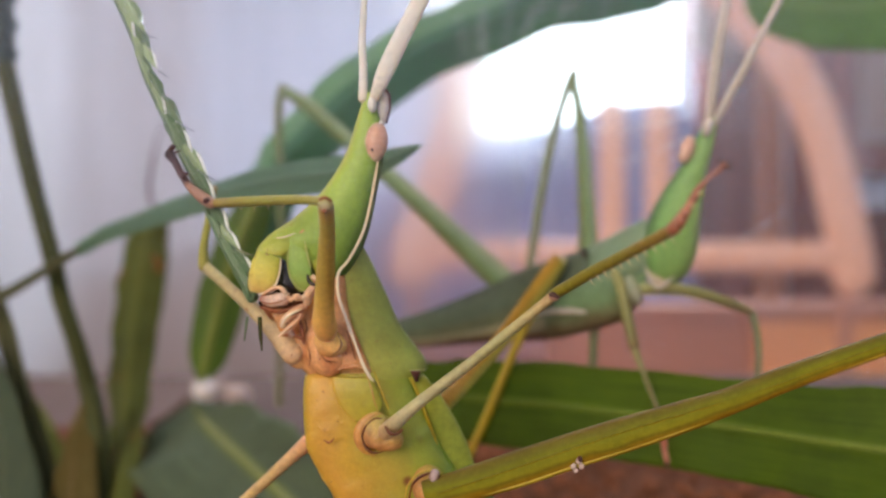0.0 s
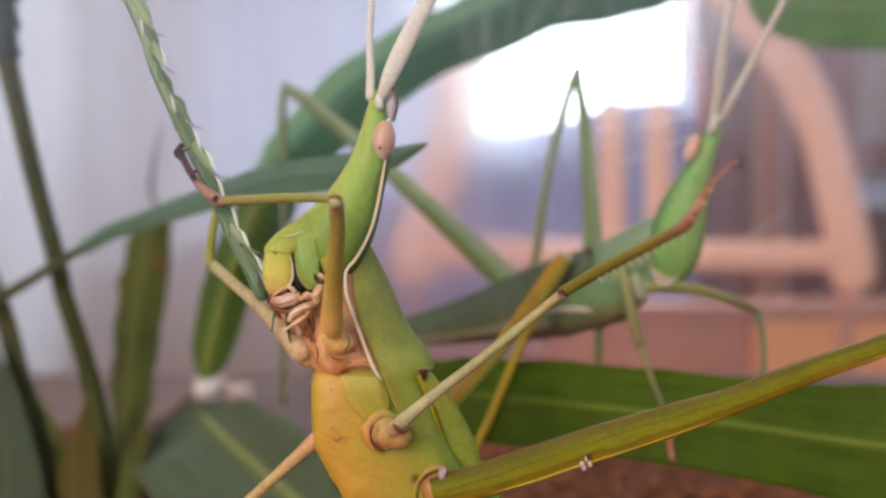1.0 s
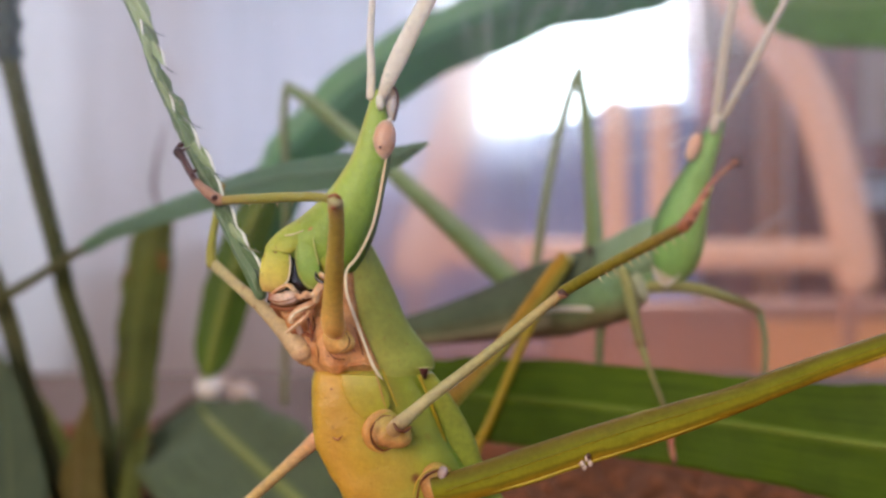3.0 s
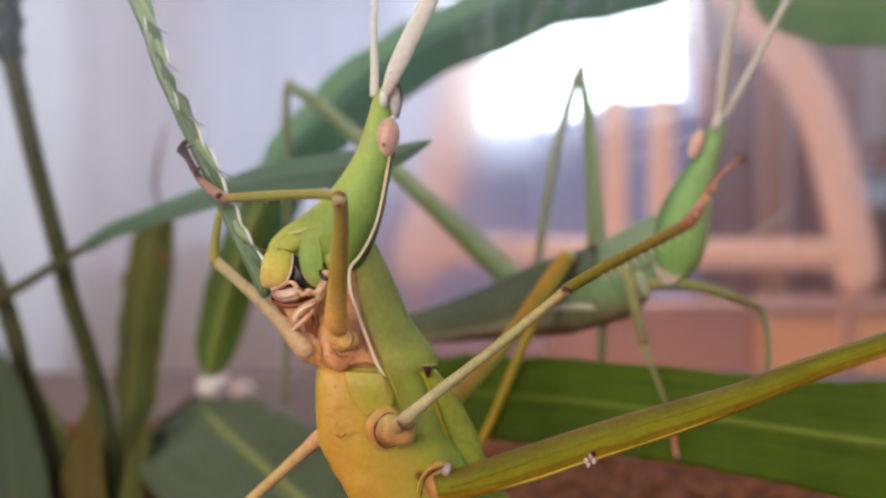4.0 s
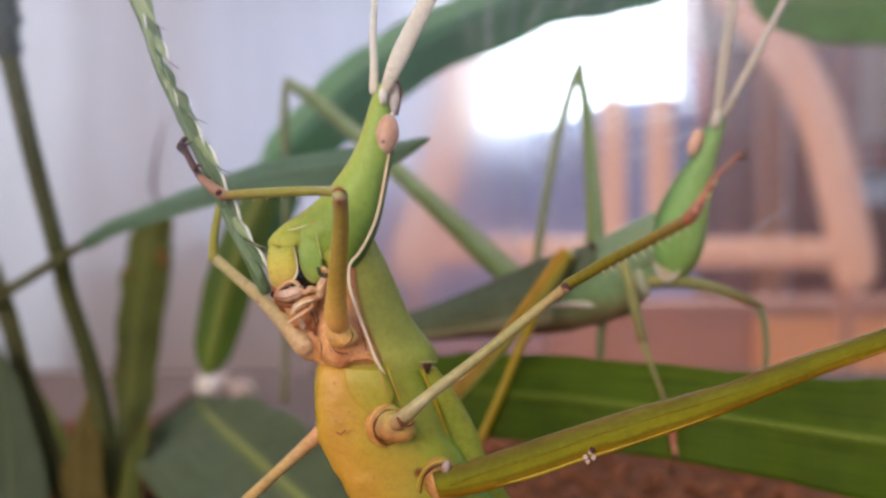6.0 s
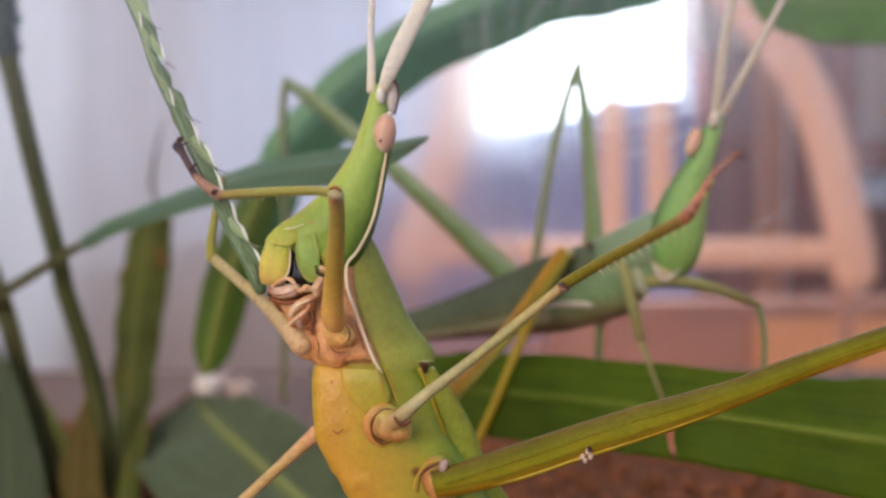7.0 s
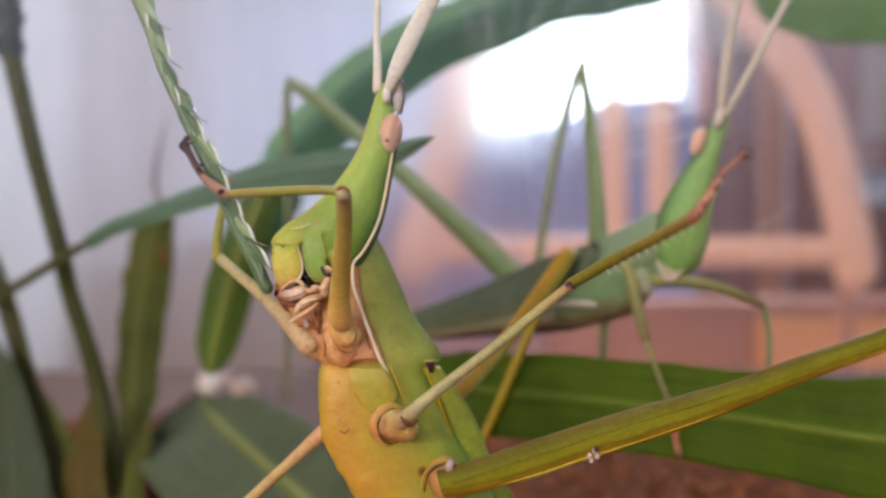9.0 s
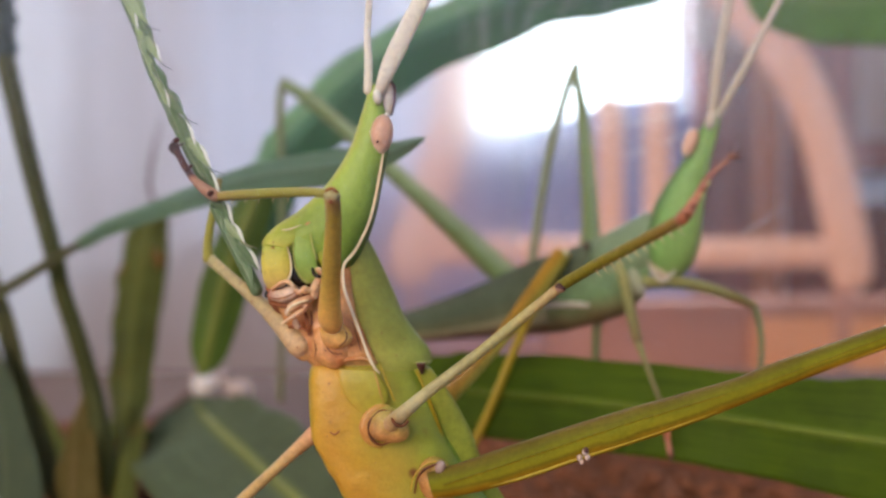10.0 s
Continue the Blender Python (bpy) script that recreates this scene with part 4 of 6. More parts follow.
for c, r, m, lab in (((-54.92, 178, -32.51), (2.9, 2.6, 2.7), m_stone, "small white stone on the soil"), ((-45.6, 172, -32.3), (3.0, 2.4, 1.9), m_stone2, "small pinkish-white stone on the soil"), ((-52.38, 181, -32.39), (1.6, 1.5, 2.2), m_stone2, "small pinkish stone on the soil")):
    single("pebble", ball(c, r, (0.2, 0, 1), 20, 12, lump=0.5), m, (c[0], c[1], c[2] - r[2]), lab, "stone", "pebbles on the soil")

twig = single("twig", tube([(-58.0, 153, -35.4, 0.55), (-54.5, 152, -33.4, 0.5), (-50.9, 152, -30.4, 0.42), (-49.6, 153, -29.0, 0.3)], 8, 6, ripple=0.15, count=5), m_twigbark, (-58.0, 153, -35.9), "short dark brown twig leaning on the pebbles", "twig")

# ---------------------------------------------------------------- plants in the tank
def leaf(name, rows, material, label, base=None, fold=0.25, wave=0.05, cols=14, rib=0.16, rib_mat=None, thick=0.18, toward=(0, -1, 0), uneven=(1, 1)):
    """A long leaf: its blade, and its midrib on the blade where it stands out."""
    plant = thing(name, base or rows[0][:3], label, "plant", "long leaves in the tank")
    ob = part("blade", blade(rows, cols, 9, thick, fold, wave, toward, uneven), material, plant)
    if rib:
        part("midrib", tube([(x, y - rib * 0.4, z, rib, rib) for x, y, z, *_ in rows[:-1]], 8, 6), rib_mat or material, ob, "raised paler midrib")
    return plant


# left culm with a dark seed head, and its neighbour
culm = thing("grass_stalk", (-42.87, 99, -35.65), "thick olive-green grass stalk with a dark seed head", "grass")
part("stalk", tube([(-42.87, 99, -35.65, 1.5), (-44.48, 101, -30.42, 1.45), (-45.44, 102, -24.71, 1.4), (-46.8, 103, -19.64, 1.3), (-48.62, 103, -12.97, 1.2), (-51.06, 103.5, -6.4, 1.2), (-51.9, 103, -1.45, 1.2), (-55.1, 103, 10.69, 1.22), (-58.55, 103, 25.48, 1.29)], 14, 8), m_culm, culm)
head_geo = [tube([(-58.55, 103, 25.26, 1.37), (-58.71, 103, 28.9, 1.52), (-58.86, 103, 34.21, 1.37), (-59.31, 103, 42.55, 1.14)], 14, 8)]
for k in range(26):
    y = 104 - 8.5 * k
    x = 12 + (15 if k % 2 else -13) - 0.05 * k
    s = 103 / 1358
    c = ((x - 784) * s, 102.2 + 1.2 * math.sin(k * 2.1), -(y - 441) * s)
    head_geo.append(ball(c, (0.65, 0.7, 1.15), (0.5 if k % 2 else -0.5, -0.2, 1), 8, 6))
part("seed_head", joined(*head_geo), m_seed, culm, "knobbly dark blue-green seed head")
leaf("grass_plant", [(-49.07, 98, -36.37, 1.44, -12), (-51.47, 101, -30.79, 1.41, -12), (-54.99, 104, -24.58, 1.38, -12), (-58.39, 106, -18.03, 1.33, -12), (-60.83, 107, -10.95, 1.34, -12), (-63.46, 108, -4.69, 1.19, -12), (-66.33, 108, 3.26, 0.72, -12), (-68.32, 108, 8.83, 0.16, -12)], m_dullblade, "dull olive grass blade beside the stalk", fold=0.12)
leaf("grass_plant", [(-54.33, 106, -38.56, 4.06, 0), (-56.22, 110, -33.94, 3.65, 5), (-58.08, 113, -29.46, 2.75, 10), (-60.48, 116, -25.97, 1.54, 10), (-62.03, 117, -22.31, 0.17, 10)], m_dim, "short olive-green grass blade near the soil", fold=0.12)
leaf("grass_plant", [(-45.75, 95, -34.91, 4.34, 10), (-46.64, 97, -31.36, 3.57, 10), (-47.09, 99, -27.27, 2.7, 8), (-47.3, 101, -23.73, 1.64, 5), (-47.32, 102, -19.9, 0.15, 0)], m_brown, "browned olive grass blade near the soil", fold=0.15)
ageing = leaf("grass_plant", [(-40.6, 95, -35.61, 2.7, 10), (-41.21, 98, -31.82, 2.31, 10), (-43.12, 104, -27.49, 3.14, 10), (-45.69, 111, -24.03, 3.76, 6), (-48.63, 119, -19.19, 4.12, 4), (-51.16, 127, -13.47, 4.3, 0), (-53.09, 134, -7.8, 4.44, -5), (-54.25, 139, -2.97, 4.4, -7), (-54.97, 143, 1.16, 3.9, -8), (-54.24, 145, 5.55, 2.67, -8), (-53.86, 146, 7.63, 0.32, -8)], m_old, "broad ageing grass blade with rusty spots", wave=0.09)
leaf("grass_plant", [(-53.44, 94, -35.23, 5.4, 8), (-55.0, 97, -31.36, 5.0, 10), (-56.28, 99, -27.27, 4.23, 12), (-57.71, 101, -23.35, 3.42, 15), (-59.46, 103, -19.64, 2.73, 15), (-61.11, 104, -15.24, 1.38, 15), (-62.47, 105, -12.29, 0.15, 15)], m_bluegrass, "dull blue-green blade low beside the stalk", fold=0.12)
for x, y, d, r in ((285, 470, 137, 0.75), (281, 455, 138, 0.5), (262, 600, 129, 0.35), (235, 650, 125, 0.35)):
    part("rust_spot", ball(((x - 784) * d / 1358, d, (441 - y) * d / 1358), (r * 0.8, 0.9, r * 1.7), (0.1, 0.1, 1), 10, 8, lump=0.2), m_rustspot, ageing, "orange-brown rust spot")
part("dry_tip", tube([(-53.86, 146, 6.77, 0.32, 0.22), (-55.48, 146, 10.86, 0.48, 0.27), (-55.05, 146, 16.23, 0.43, 0.27), (-53.97, 146, 21.07, 0.27, 0.22), (-52.9, 146, 24.3, 0.11, 0.11)], 8, 6), m_twig, ageing, "withered mauve-brown leaf tip")
# long thin blade that leans across
leaning = leaf("grass_plant", [(-45.9, 96.5, -0.55, 0.3, 0), (-45.1, 96, 0.1, 0.85, 0), (-43.6, 95, 0.75, 0.95, 6), (-39.56, 92, 2.24, 1.1, 15), (-30.65, 86, 4.37, 1.33, 20), (-22.62, 80, 6.07, 1.65, 20), (-15.68, 75, 6.96, 1.82, 15), (-9.48, 70, 7.11, 1.6, 5), (-4.57, 66, 7.78, 0.92, 0), (-2.33, 64.5, 8.45, 0.43, 0), (-1.23, 64, 8.86, 0.05, 0)], m_blade, "long thin blue-green blade leaning across", base=(-65.88, 106, -9.29), fold=0.2)
part("leaf_stalk", tube([(-65.88, 106, -9.29, 0.75, 0.3), (-60.04, 104, -6.66, 0.75, 0.3), (-53.85, 101, -3.79, 0.68, 0.28), (-47.6, 97.5, -0.95, 0.6, 0.25), (-45.2, 96.1, 0.0, 0.4, 0.2)], 10, 7), m_dullblade, leaning, "withered brown-olive lower part")
# great arching blade that hangs over and down
leaf("grass_plant", [(59.95, 128, 57.59, 5.18, 0), (40.72, 124, 47.39, 5.75, 5), (24.6, 120, 41.4, 5.6, 8), (17.3, 118.5, 39.4, 4.9, 9), (9.6, 117, 35.7, 4.9, 10), (-3.2, 115, 29.8, 4.7, 10), (-12.09, 114, 23.59, 4.95, 8), (-19.22, 114, 17.29, 4.45, 5), (-24.47, 115, 11.94, 4.06, 0), (-26.9, 116, 6.49, 4.3, -5), (-29.7, 117, 0.95, 3.5, -8), (-32.2, 118, -3.39, 1.5, -8)], m_arch, "great green blade arching over the tank", base=(-32.2, 118, -3.39), fold=0.35, cols=18, wave=0.13)
leaf("grass_plant", [(-25.43, 110, 8.99, 2.03, 8), (-27.86, 110, 3.32, 3.08, 8), (-30.62, 110, -3.97, 3.4, 6), (-32.4, 110, -10.45, 3.32, 4), (-33.7, 110, -16.12, 2.51, 0), (-34.34, 110, -18.87, 0.24, 0)], m_hang, "bright green hanging blade with a yellow midrib", base=(-34.34, 110, -18.87), fold=0.3, rib=0.3, rib_mat=m_rib)
leaf("grass_plant", [(50.52, 128, 44.39, 0.38, 0), (54.76, 128, 41.57, 4.24, -10), (61.37, 129, 41.13, 6.27, -10), (69.5, 130, 41.26, 7.18, -8), (78.72, 131, 42.54, 7.72, -5), (93.9, 132, 45.78, 7.29, 0)], m_top, "broad bright green blade across the top of the tank", base=(93.9, 132, 45.78), fold=0.12, wave=0.08)
# broad blade lying across the lower part
leaf("grass_plant", [(-8.48, 80, -12.61, 2.06, 30), (-1.36, 77, -14.12, 3.63, 28), (3.65, 75, -14.41, 4.14, 25), (11.45, 72, -14.53, 4.19, 22), (18.6, 69, -14.79, 4.19, 20), (25.08, 66, -15.11, 4.28, 18), (31.39, 64, -15.74, 4.62, 15), (37.55, 61, -16.13, 5.17, 12), (44.74, 57, -16.75, 5.46, 8)], m_bright, "broad glossy green blade lying across the tank", base=(18.6, 69, -16.21), fold=0.16, cols=22, wave=0.05, rib=0.26, rib_mat=m_brightrib)
# broad leaf low over the soil
leaf("leafy_plant", [(-6.08, 64, -27.52, 5.89, -62), (-12.82, 76, -26.53, 7, -64), (-20.94, 90, -26.31, 8.12, -66), (-29.41, 104, -25.66, 8.23, -66), (-35.57, 115, -25.32, 5.5, -62), (-39.35, 122, -24.35, 1.08, -55)], m_broad, "broad grey-green leaf low over the soil", base=(-6.08, 64, -27.52), fold=-0.10, cols=20, wave=0.07, rib=0.32, rib_mat=m_rib, uneven=(1.42, 0.85))

# grass spike held by the feeding insect; its scales point down to the mouth
PATH = [(-25.35, 55, 25.56), (-22.91, 54.4, 19.27), (-21.79, 54, 17.34), (-20.52, 53.6, 14.64), (-19.66, 53.3, 12.21), (-18.38, 53, 9.6), (-17.23, 52.7, 7.22), (-16.12, 52.5, 5.06), (-15.17, 52.3, 3.12), (-14.08, 51.8, 0.99), (-12.81, 51, -1.09), (-11.73, 50.4, -3.01)]
spike = thing("grass_spike", PATH[-1], "pale green grass flower spike being eaten", "grass")
line = flow(PATH, 12)
part("stem", tube([(p[0] - 0.18, p[1], p[2], 0.44, 0.36) for p in PATH], 10, 8), m_spike, spike)
run = np.concatenate([[0], np.cumsum(np.linalg.norm(np.diff(line, axis=0), axis=1))])
srng = random.Random(11)
s0 = 0.4
k = 0
while s0 < run[-1] - 2.0:
    size = srng.uniform(0.8, 1.3) * (1.0 - 0.38 * (s0 / run[-1]) ** 1.5)
    ln = 2.9 * size
    pts = [np.array([np.interp(min(s0 + q * ln, run[-1]), run, line[:, c]) for c in range(3)]) for q in (0, 0.25, 0.5, 0.75, 1.0)]
    t = unit(pts[-1] - pts[0])
    right = unit(np.cross(t, (0, -1, 0)))
    right = right if right[0] > 0 else -right
    near = np.array((0, -1.0, 0))
    lean = (0.36, -0.26, 0.24, -0.32)[k % 4] + srng.uniform(-0.08, 0.10)
    loose = max(0.0, lean) * srng.uniform(0.4, 1.5)
    rows = [(*(p + right * (lean * 0.7 + o * loose) + near * (0.38 + 0.05 * (k % 3))), w * size, 70 * lean + srng.uniform(-16, 16)) for p, o, w in zip(pts, (0.0, 0.3, 0.6, 0.9, 1.2), (0.18, 0.42, 0.44, 0.22, 0.012))]
    g = part("glume", blade(rows, 8, 5, 0.10, 0.5, 0.0), m_glume if srng.random() < (0.7 if s0 < 0.6 * run[-1] else 0.3) else m_spike, spike)
    # Some scales get a white tube that paints a glint along the edge.
    if k % (3 if s0 < 0.55 * run[-1] else 2) == 0:
        part("lit_edge", tube([(*(np.array(r[:3]) + right * r[3] * 0.8 + near * 0.10), (0.07 if s0 < 0.55 * run[-1] else 0.10) if i in (2, 3) else 0.01) for i, r in enumerate(rows)], 6, 4), m_glint, g, "white strip imitating a glint on the scale")
    if k % 2 == 0:
        e = np.array(rows[-1][:3])
        part("awn", tube([(*np.array(rows[-2][:3]), 0.05), (*e, 0.04), (*(e + t * 0.45 + right * 0.3), 0.03), (*(e + t * 0.75 + right * 0.6), 0.01)], 5, 3), m_seed if k % 4 == 0 else m_dry, g, "dry bristle")
    s0 += srng.uniform(0.8, 1.15)
    k += 1

# silk threads across the tank; extra ones over the arching blade imitate sparkles
silk = thing("silk_thread", (26.39, 80, 14.02), "fine white silk threads, some imitating glints on a blade", "silk")
for a, b in (((20.65, 86, 13.49), (25.18, 76, 13.32)), ((22.86, 80, 10.43), (24.09, 74, 11.06)), ((20.81, 90, 10.27), (22.64, 84, 10.45)), ((33.82, 86, 1.2), (37.86, 84, 4.45)), ((11.92, 92, 12.47), (13.65, 90, 12.72)),
             ((3.9, 108, 31.25), (4.33, 109, 27.05)), ((5.25, 108, 32.21), (6.26, 109, 27.53)), ((6.36, 108, 33.96), (6.58, 109, 27.69)), ((12.72, 108, 33.8), (11.24, 109, 29.14)), ((12.41, 108, 33.64), (16.54, 108, 34.99)), ((18.45, 108, 35.39), (16.37, 109, 32.03)), ((2.7, 108, 33.2), (3.1, 109, 26.9)), ((9.9, 108, 35.0), (9.3, 109, 28.9)), ((14.6, 108, 36.2), (12.2, 109, 30.6)), ((19.9, 108, 36.4), (18.6, 109, 33.6)), ((5.9, 108, 34.6), (5.6, 109, 27.2)), ((23.6, 108, 34.9), (22.9, 109, 32.9)), ((17.66, 108, 35.55), (17.34, 109, 32.99))):
    mid = [(p + q) / 2 for p, q in zip(a, b)]
    part("thread", tube([(*a, 0.03), (mid[0], mid[1], mid[2] - 0.15, 0.045), (*b, 0.03)], 6, 4), m_silk, silk)

# chewed shreds under the mouth
shred = thing("grass_shred", (-9.89, 49.4, -4.18), "chewed dark green grass shreds at the mouth", "grass")
part("strip", blade([(-10.04, 49.4, -3.78, 0.13, 0), (-9.93, 49.2, -4.85, 0.13, 20), (-9.82, 49.2, -5.98, 0.04, 30)], 4, 4, 0.06, 0.3, 0.0), m_culm, shred)
part("strip", blade([(-10.88, 49.6, -3.8, 0.11, 0), (-10.95, 49.4, -4.62, 0.09, -20), (-11.02, 49.4, -5.35, 0.04, -30)], 4, 4, 0.06, 0.3, 0.0), m_spike, shred)


# ---------------------------------------------------------------- insects
def spines(parent, a, b, out, n, size, material):
    """A row of thorns from a to b on a shin, each its own part on one shared mesh."""
    geo = tube([(0, 0, 0, size * 0.3), (out[0] * size, out[1] * size, out[2] * size, size * 0.16), (out[0] * size * 1.8 + 0.1, out[1] * size * 1.8, out[2] * size * 1.7, size * 0.03)], 6, 2)
    me = mesh_of("spine", geo, material, (0, 0, 0))
    for i in range(n):
        f = i / (n - 1)
        p = Vector(a) * (1 - f) + Vector(b) * f
        ob = new("spine", me)
        ob.parent = parent
        ob.location = (p - BASE[parent.name]) * MM


def foot(parent, rows, claws, material=None):
    """A jointed foot with two claws."""
    ob = part("tarsus", tube(rows, 10, 6, ripple=0.18, count=3), material or m_foot, parent, "reddish jointed foot")
    for c in claws:
        part("claw", tube([(*rows[-1][:3], 0.11), (*[(p + q) / 2 for p, q in zip(rows[-1][:3], c)], 0.09), (*c, 0.03)], 6, 3), m_claw, ob)
    return ob


# the feeding insect, upright, belly to the viewer
hopper = thing("grasshopper", (4.44, 52, -35.19), "green and yellow slant-faced grasshopper feeding upright", "grasshopper", "grasshoppers in the tank")
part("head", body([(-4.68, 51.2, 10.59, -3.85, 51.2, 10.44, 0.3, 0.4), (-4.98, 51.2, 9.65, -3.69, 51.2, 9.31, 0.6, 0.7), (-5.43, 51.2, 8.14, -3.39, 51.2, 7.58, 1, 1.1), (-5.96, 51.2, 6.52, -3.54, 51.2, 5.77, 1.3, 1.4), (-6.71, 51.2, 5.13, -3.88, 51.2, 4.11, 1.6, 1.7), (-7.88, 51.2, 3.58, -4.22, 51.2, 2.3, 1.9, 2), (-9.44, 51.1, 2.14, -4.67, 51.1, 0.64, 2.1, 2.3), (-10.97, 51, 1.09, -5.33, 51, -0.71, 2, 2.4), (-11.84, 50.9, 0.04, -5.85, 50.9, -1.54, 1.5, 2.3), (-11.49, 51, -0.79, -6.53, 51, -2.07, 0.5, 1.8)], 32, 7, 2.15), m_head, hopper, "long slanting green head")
part("eye", ball((-3.89, 50.35, 7.12), (0.77, 0.64, 1.33), (0.14, 0, 1), 22, 16), m_eye, hopper, "pinkish-tan compound eye")
part("eye_surround", ball((-4.38, 50.5, 6.85), (0.74, 0.5, 1.1), (0.14, 0, 1), 18, 12), m_lid, hopper, "pale skin round the eye")
part("eye_spot", ball((-4.1, 49.67, 6.55), (0.085, 0.05, 0.10), (0, 0, 1), 8, 6), m_claw, hopper, "small dark eye spot")
part("vertex_lobe", ball((-3.49, 51, 9.58), (0.44, 0.35, 1.14), (0.03, 0, 1), 16, 12), m_lobe, hopper, "pale translucent lobe before the eye")
part("lobe_rim", tube([(-4.04, 50.8, 9.69, 0.07), (-3.78, 50.8, 10.44, 0.07), (-3.37, 50.8, 10.7, 0.09), (-3.07, 50.8, 10.32, 0.09), (-3.03, 50.8, 9.46, 0.07), (-3.25, 50.8, 8.49, 0.07)], 6, 5), m_foot, hopper, "brown rim")
# Near-white ball painted in place of the highlight beside the lobe.
part("bead", ball((-3.56, 50.3, 8.45), (0.13, 0.13, 0.12), (0, 0, 1), 10, 8), m_highlight, hopper, "white bead standing in for a highlight")
part("antenna", tube([(-4.84, 50.9, 10.08, 0.28, 0.19), (-4.79, 50.8, 12.01, 0.26, 0.17), (-4.84, 50.6, 13.82, 0.22, 0.15), (-4.66, 50.2, 16.3, 0.2, 0.13), (-4.37, 49.5, 19.36, 0.16, 0.11), (-3.96, 48, 24.78, 0.09, 0.07)], 12, 16, ripple=0.08, count=17), m_antenna, hopper, "cream sword-shaped antenna")
part("antenna", tube([(-4.01, 50.4, 10.06, 0.33, 0.22), (-3.46, 50, 11.27, 0.5, 0.24), (-2.85, 49.6, 12.45, 0.57, 0.24), (-2.02, 49, 13.93, 0.54, 0.22), (-1.14, 48.4, 15.43, 0.52, 0.2), (0.21, 47.5, 17.87, 0.42, 0.16), (2.24, 46, 22.39, 0.2, 0.1)], 14, 16, ripple=0.07, count=17), m_antenna, hopper, "broad cream sword-shaped antenna")
part("antenna_base", ball((-4.16, 50.4, 9.61), (0.30, 0.35, 0.55), (-0.1, 0, 1), 12, 8), m_antenna, hopper)
part("cheek", body([(-9.17, 49.4, 1.05, -8.33, 49.4, 0.91, 0.14, 0.9), (-9.46, 49.2, 0.11, -8.15, 49.2, 0.04, 0.2, 1.1), (-9.47, 49.1, -0.76, -8.03, 49.1, -0.83, 0.22, 1.2), (-9.36, 49.1, -1.55, -7.88, 49.1, -1.63, 0.2, 1.1), (-9.06, 49.2, -2.21, -7.9, 49.2, -2.25, 0.16, 0.8), (-8.69, 49.35, -2.62, -8.1, 49.35, -2.58, 0.08, 0.4)], 24, 6, 2.5), m_gena, hopper, "smooth green cheek plate")
part("cheek_edge", tube([(-9.38, 49, 0.11, 0.04), (-9.4, 48.9, -0.76, 0.04), (-9.26, 48.92, -1.55, 0.04), (-8.89, 49.05, -2.24, 0.04), (-8.41, 49.2, -2.57, 0.04)], 6, 6), m_seam, hopper, "cream edge of the cheek")
part("rear_cheek", body([(-8.34, 49.7, 0.84, -6.44, 49.7, 0.33, 0.25, 1), (-8.13, 49.5, -0.11, -6.49, 49.5, -0.55, 0.32, 1.1), (-7.95, 49.5, -0.98, -6.63, 49.5, -1.2, 0.3, 1), (-7.76, 49.7, -1.57, -6.88, 49.7, -1.65, 0.15, 0.6)], 20, 6, 2.4), m_clypeus, hopper, "lighter green plate behind the cheek")
part("mouth_cavity", body([(-11.3, 50.5, -2.12, -8.11, 50.5, -2.19, 0.3, 0.5), (-11.51, 50.4, -3.08, -8.02, 50.4, -3.01, 0.35, 0.5), (-11.28, 50.4, -3.9, -8.09, 50.4, -3.86, 0.35, 0.5), (-10.64, 50.5, -4.8, -8.11, 50.5, -4.72, 0.3, 0.5)], 18, 5), m_rim, hopper, "dark inside of the mouth")
part("clypeus", body([(-9.9, 49.45, 1.13, -8.59, 49.45, 1.27, 0.12, 0.8), (-10.75, 49.3, 0.54, -9.22, 49.3, 0.18, 0.25, 0.8), (-11.29, 49.15, -0.07, -9.77, 49.15, -0.33, 0.24, 0.7)], 20, 6, 2.6), m_clypeus, hopper, "yellow-green plate above the lip")
# This cream line paints a white highlight along the seam.
part("suture", tube([(-10.12, 48.9, 0.83, 0.04), (-9.57, 48.85, 0.9, 0.05), (-8.94, 48.95, 1.15, 0.03)], 6, 5), m_cream, hopper, "cream seam")
part("suture", tube([(-8.29, 48.75, 0.61, 0.04), (-8.15, 48.75, -0.14, 0.05), (-7.9, 48.75, -1.04, 0.04)], 6, 5), m_seam, hopper, "pale green seam")
part("cheek_patch", ball((-8.4, 49.16, 1.09), (0.26, 0.05, 0.32), (0.7, 0, 1), 18, 12, lump=0.16), m_coxa, hopper, "pinkish patch at the seams")
part("suture", tube([(-7.37, 48.6, -0.68, 0.07), (-7.23, 48.6, -1.32, 0.11), (-7.53, 48.7, -1.83, 0.07)], 6, 5), m_cream, hopper, "cream seam")
labrum = part("labrum", body([(-11.33, 49, -0.14, -9.78, 49, -0.32, 0.22, 0.5), (-11.48, 48.95, -0.9, -9.62, 48.95, -0.97, 0.36, 0.6), (-11.46, 48.95, -1.8, -9.6, 48.95, -1.88, 0.38, 0.6), (-11.36, 49, -2.45, -9.95, 49, -2.5, 0.3, 0.5), (-11.15, 49.1, -2.88, -10.5, 49.1, -2.88, 0.12, 0.3)], 22, 7, 2.8), m_labrum, hopper, "yellow upper lip", pivot=(-10.46, 49, -0.25))
part("lip_edge", tube([(-9.74, 48.8, -0.32, 0.04, 0.03), (-9.58, 48.72, -1.0, 0.06, 0.04), (-9.58, 48.75, -1.9, 0.07, 0.05), (-9.95, 48.8, -2.52, 0.08, 0.05), (-10.5, 48.95, -2.92, 0.05, 0.04)], 6, 6), m_cream, labrum)
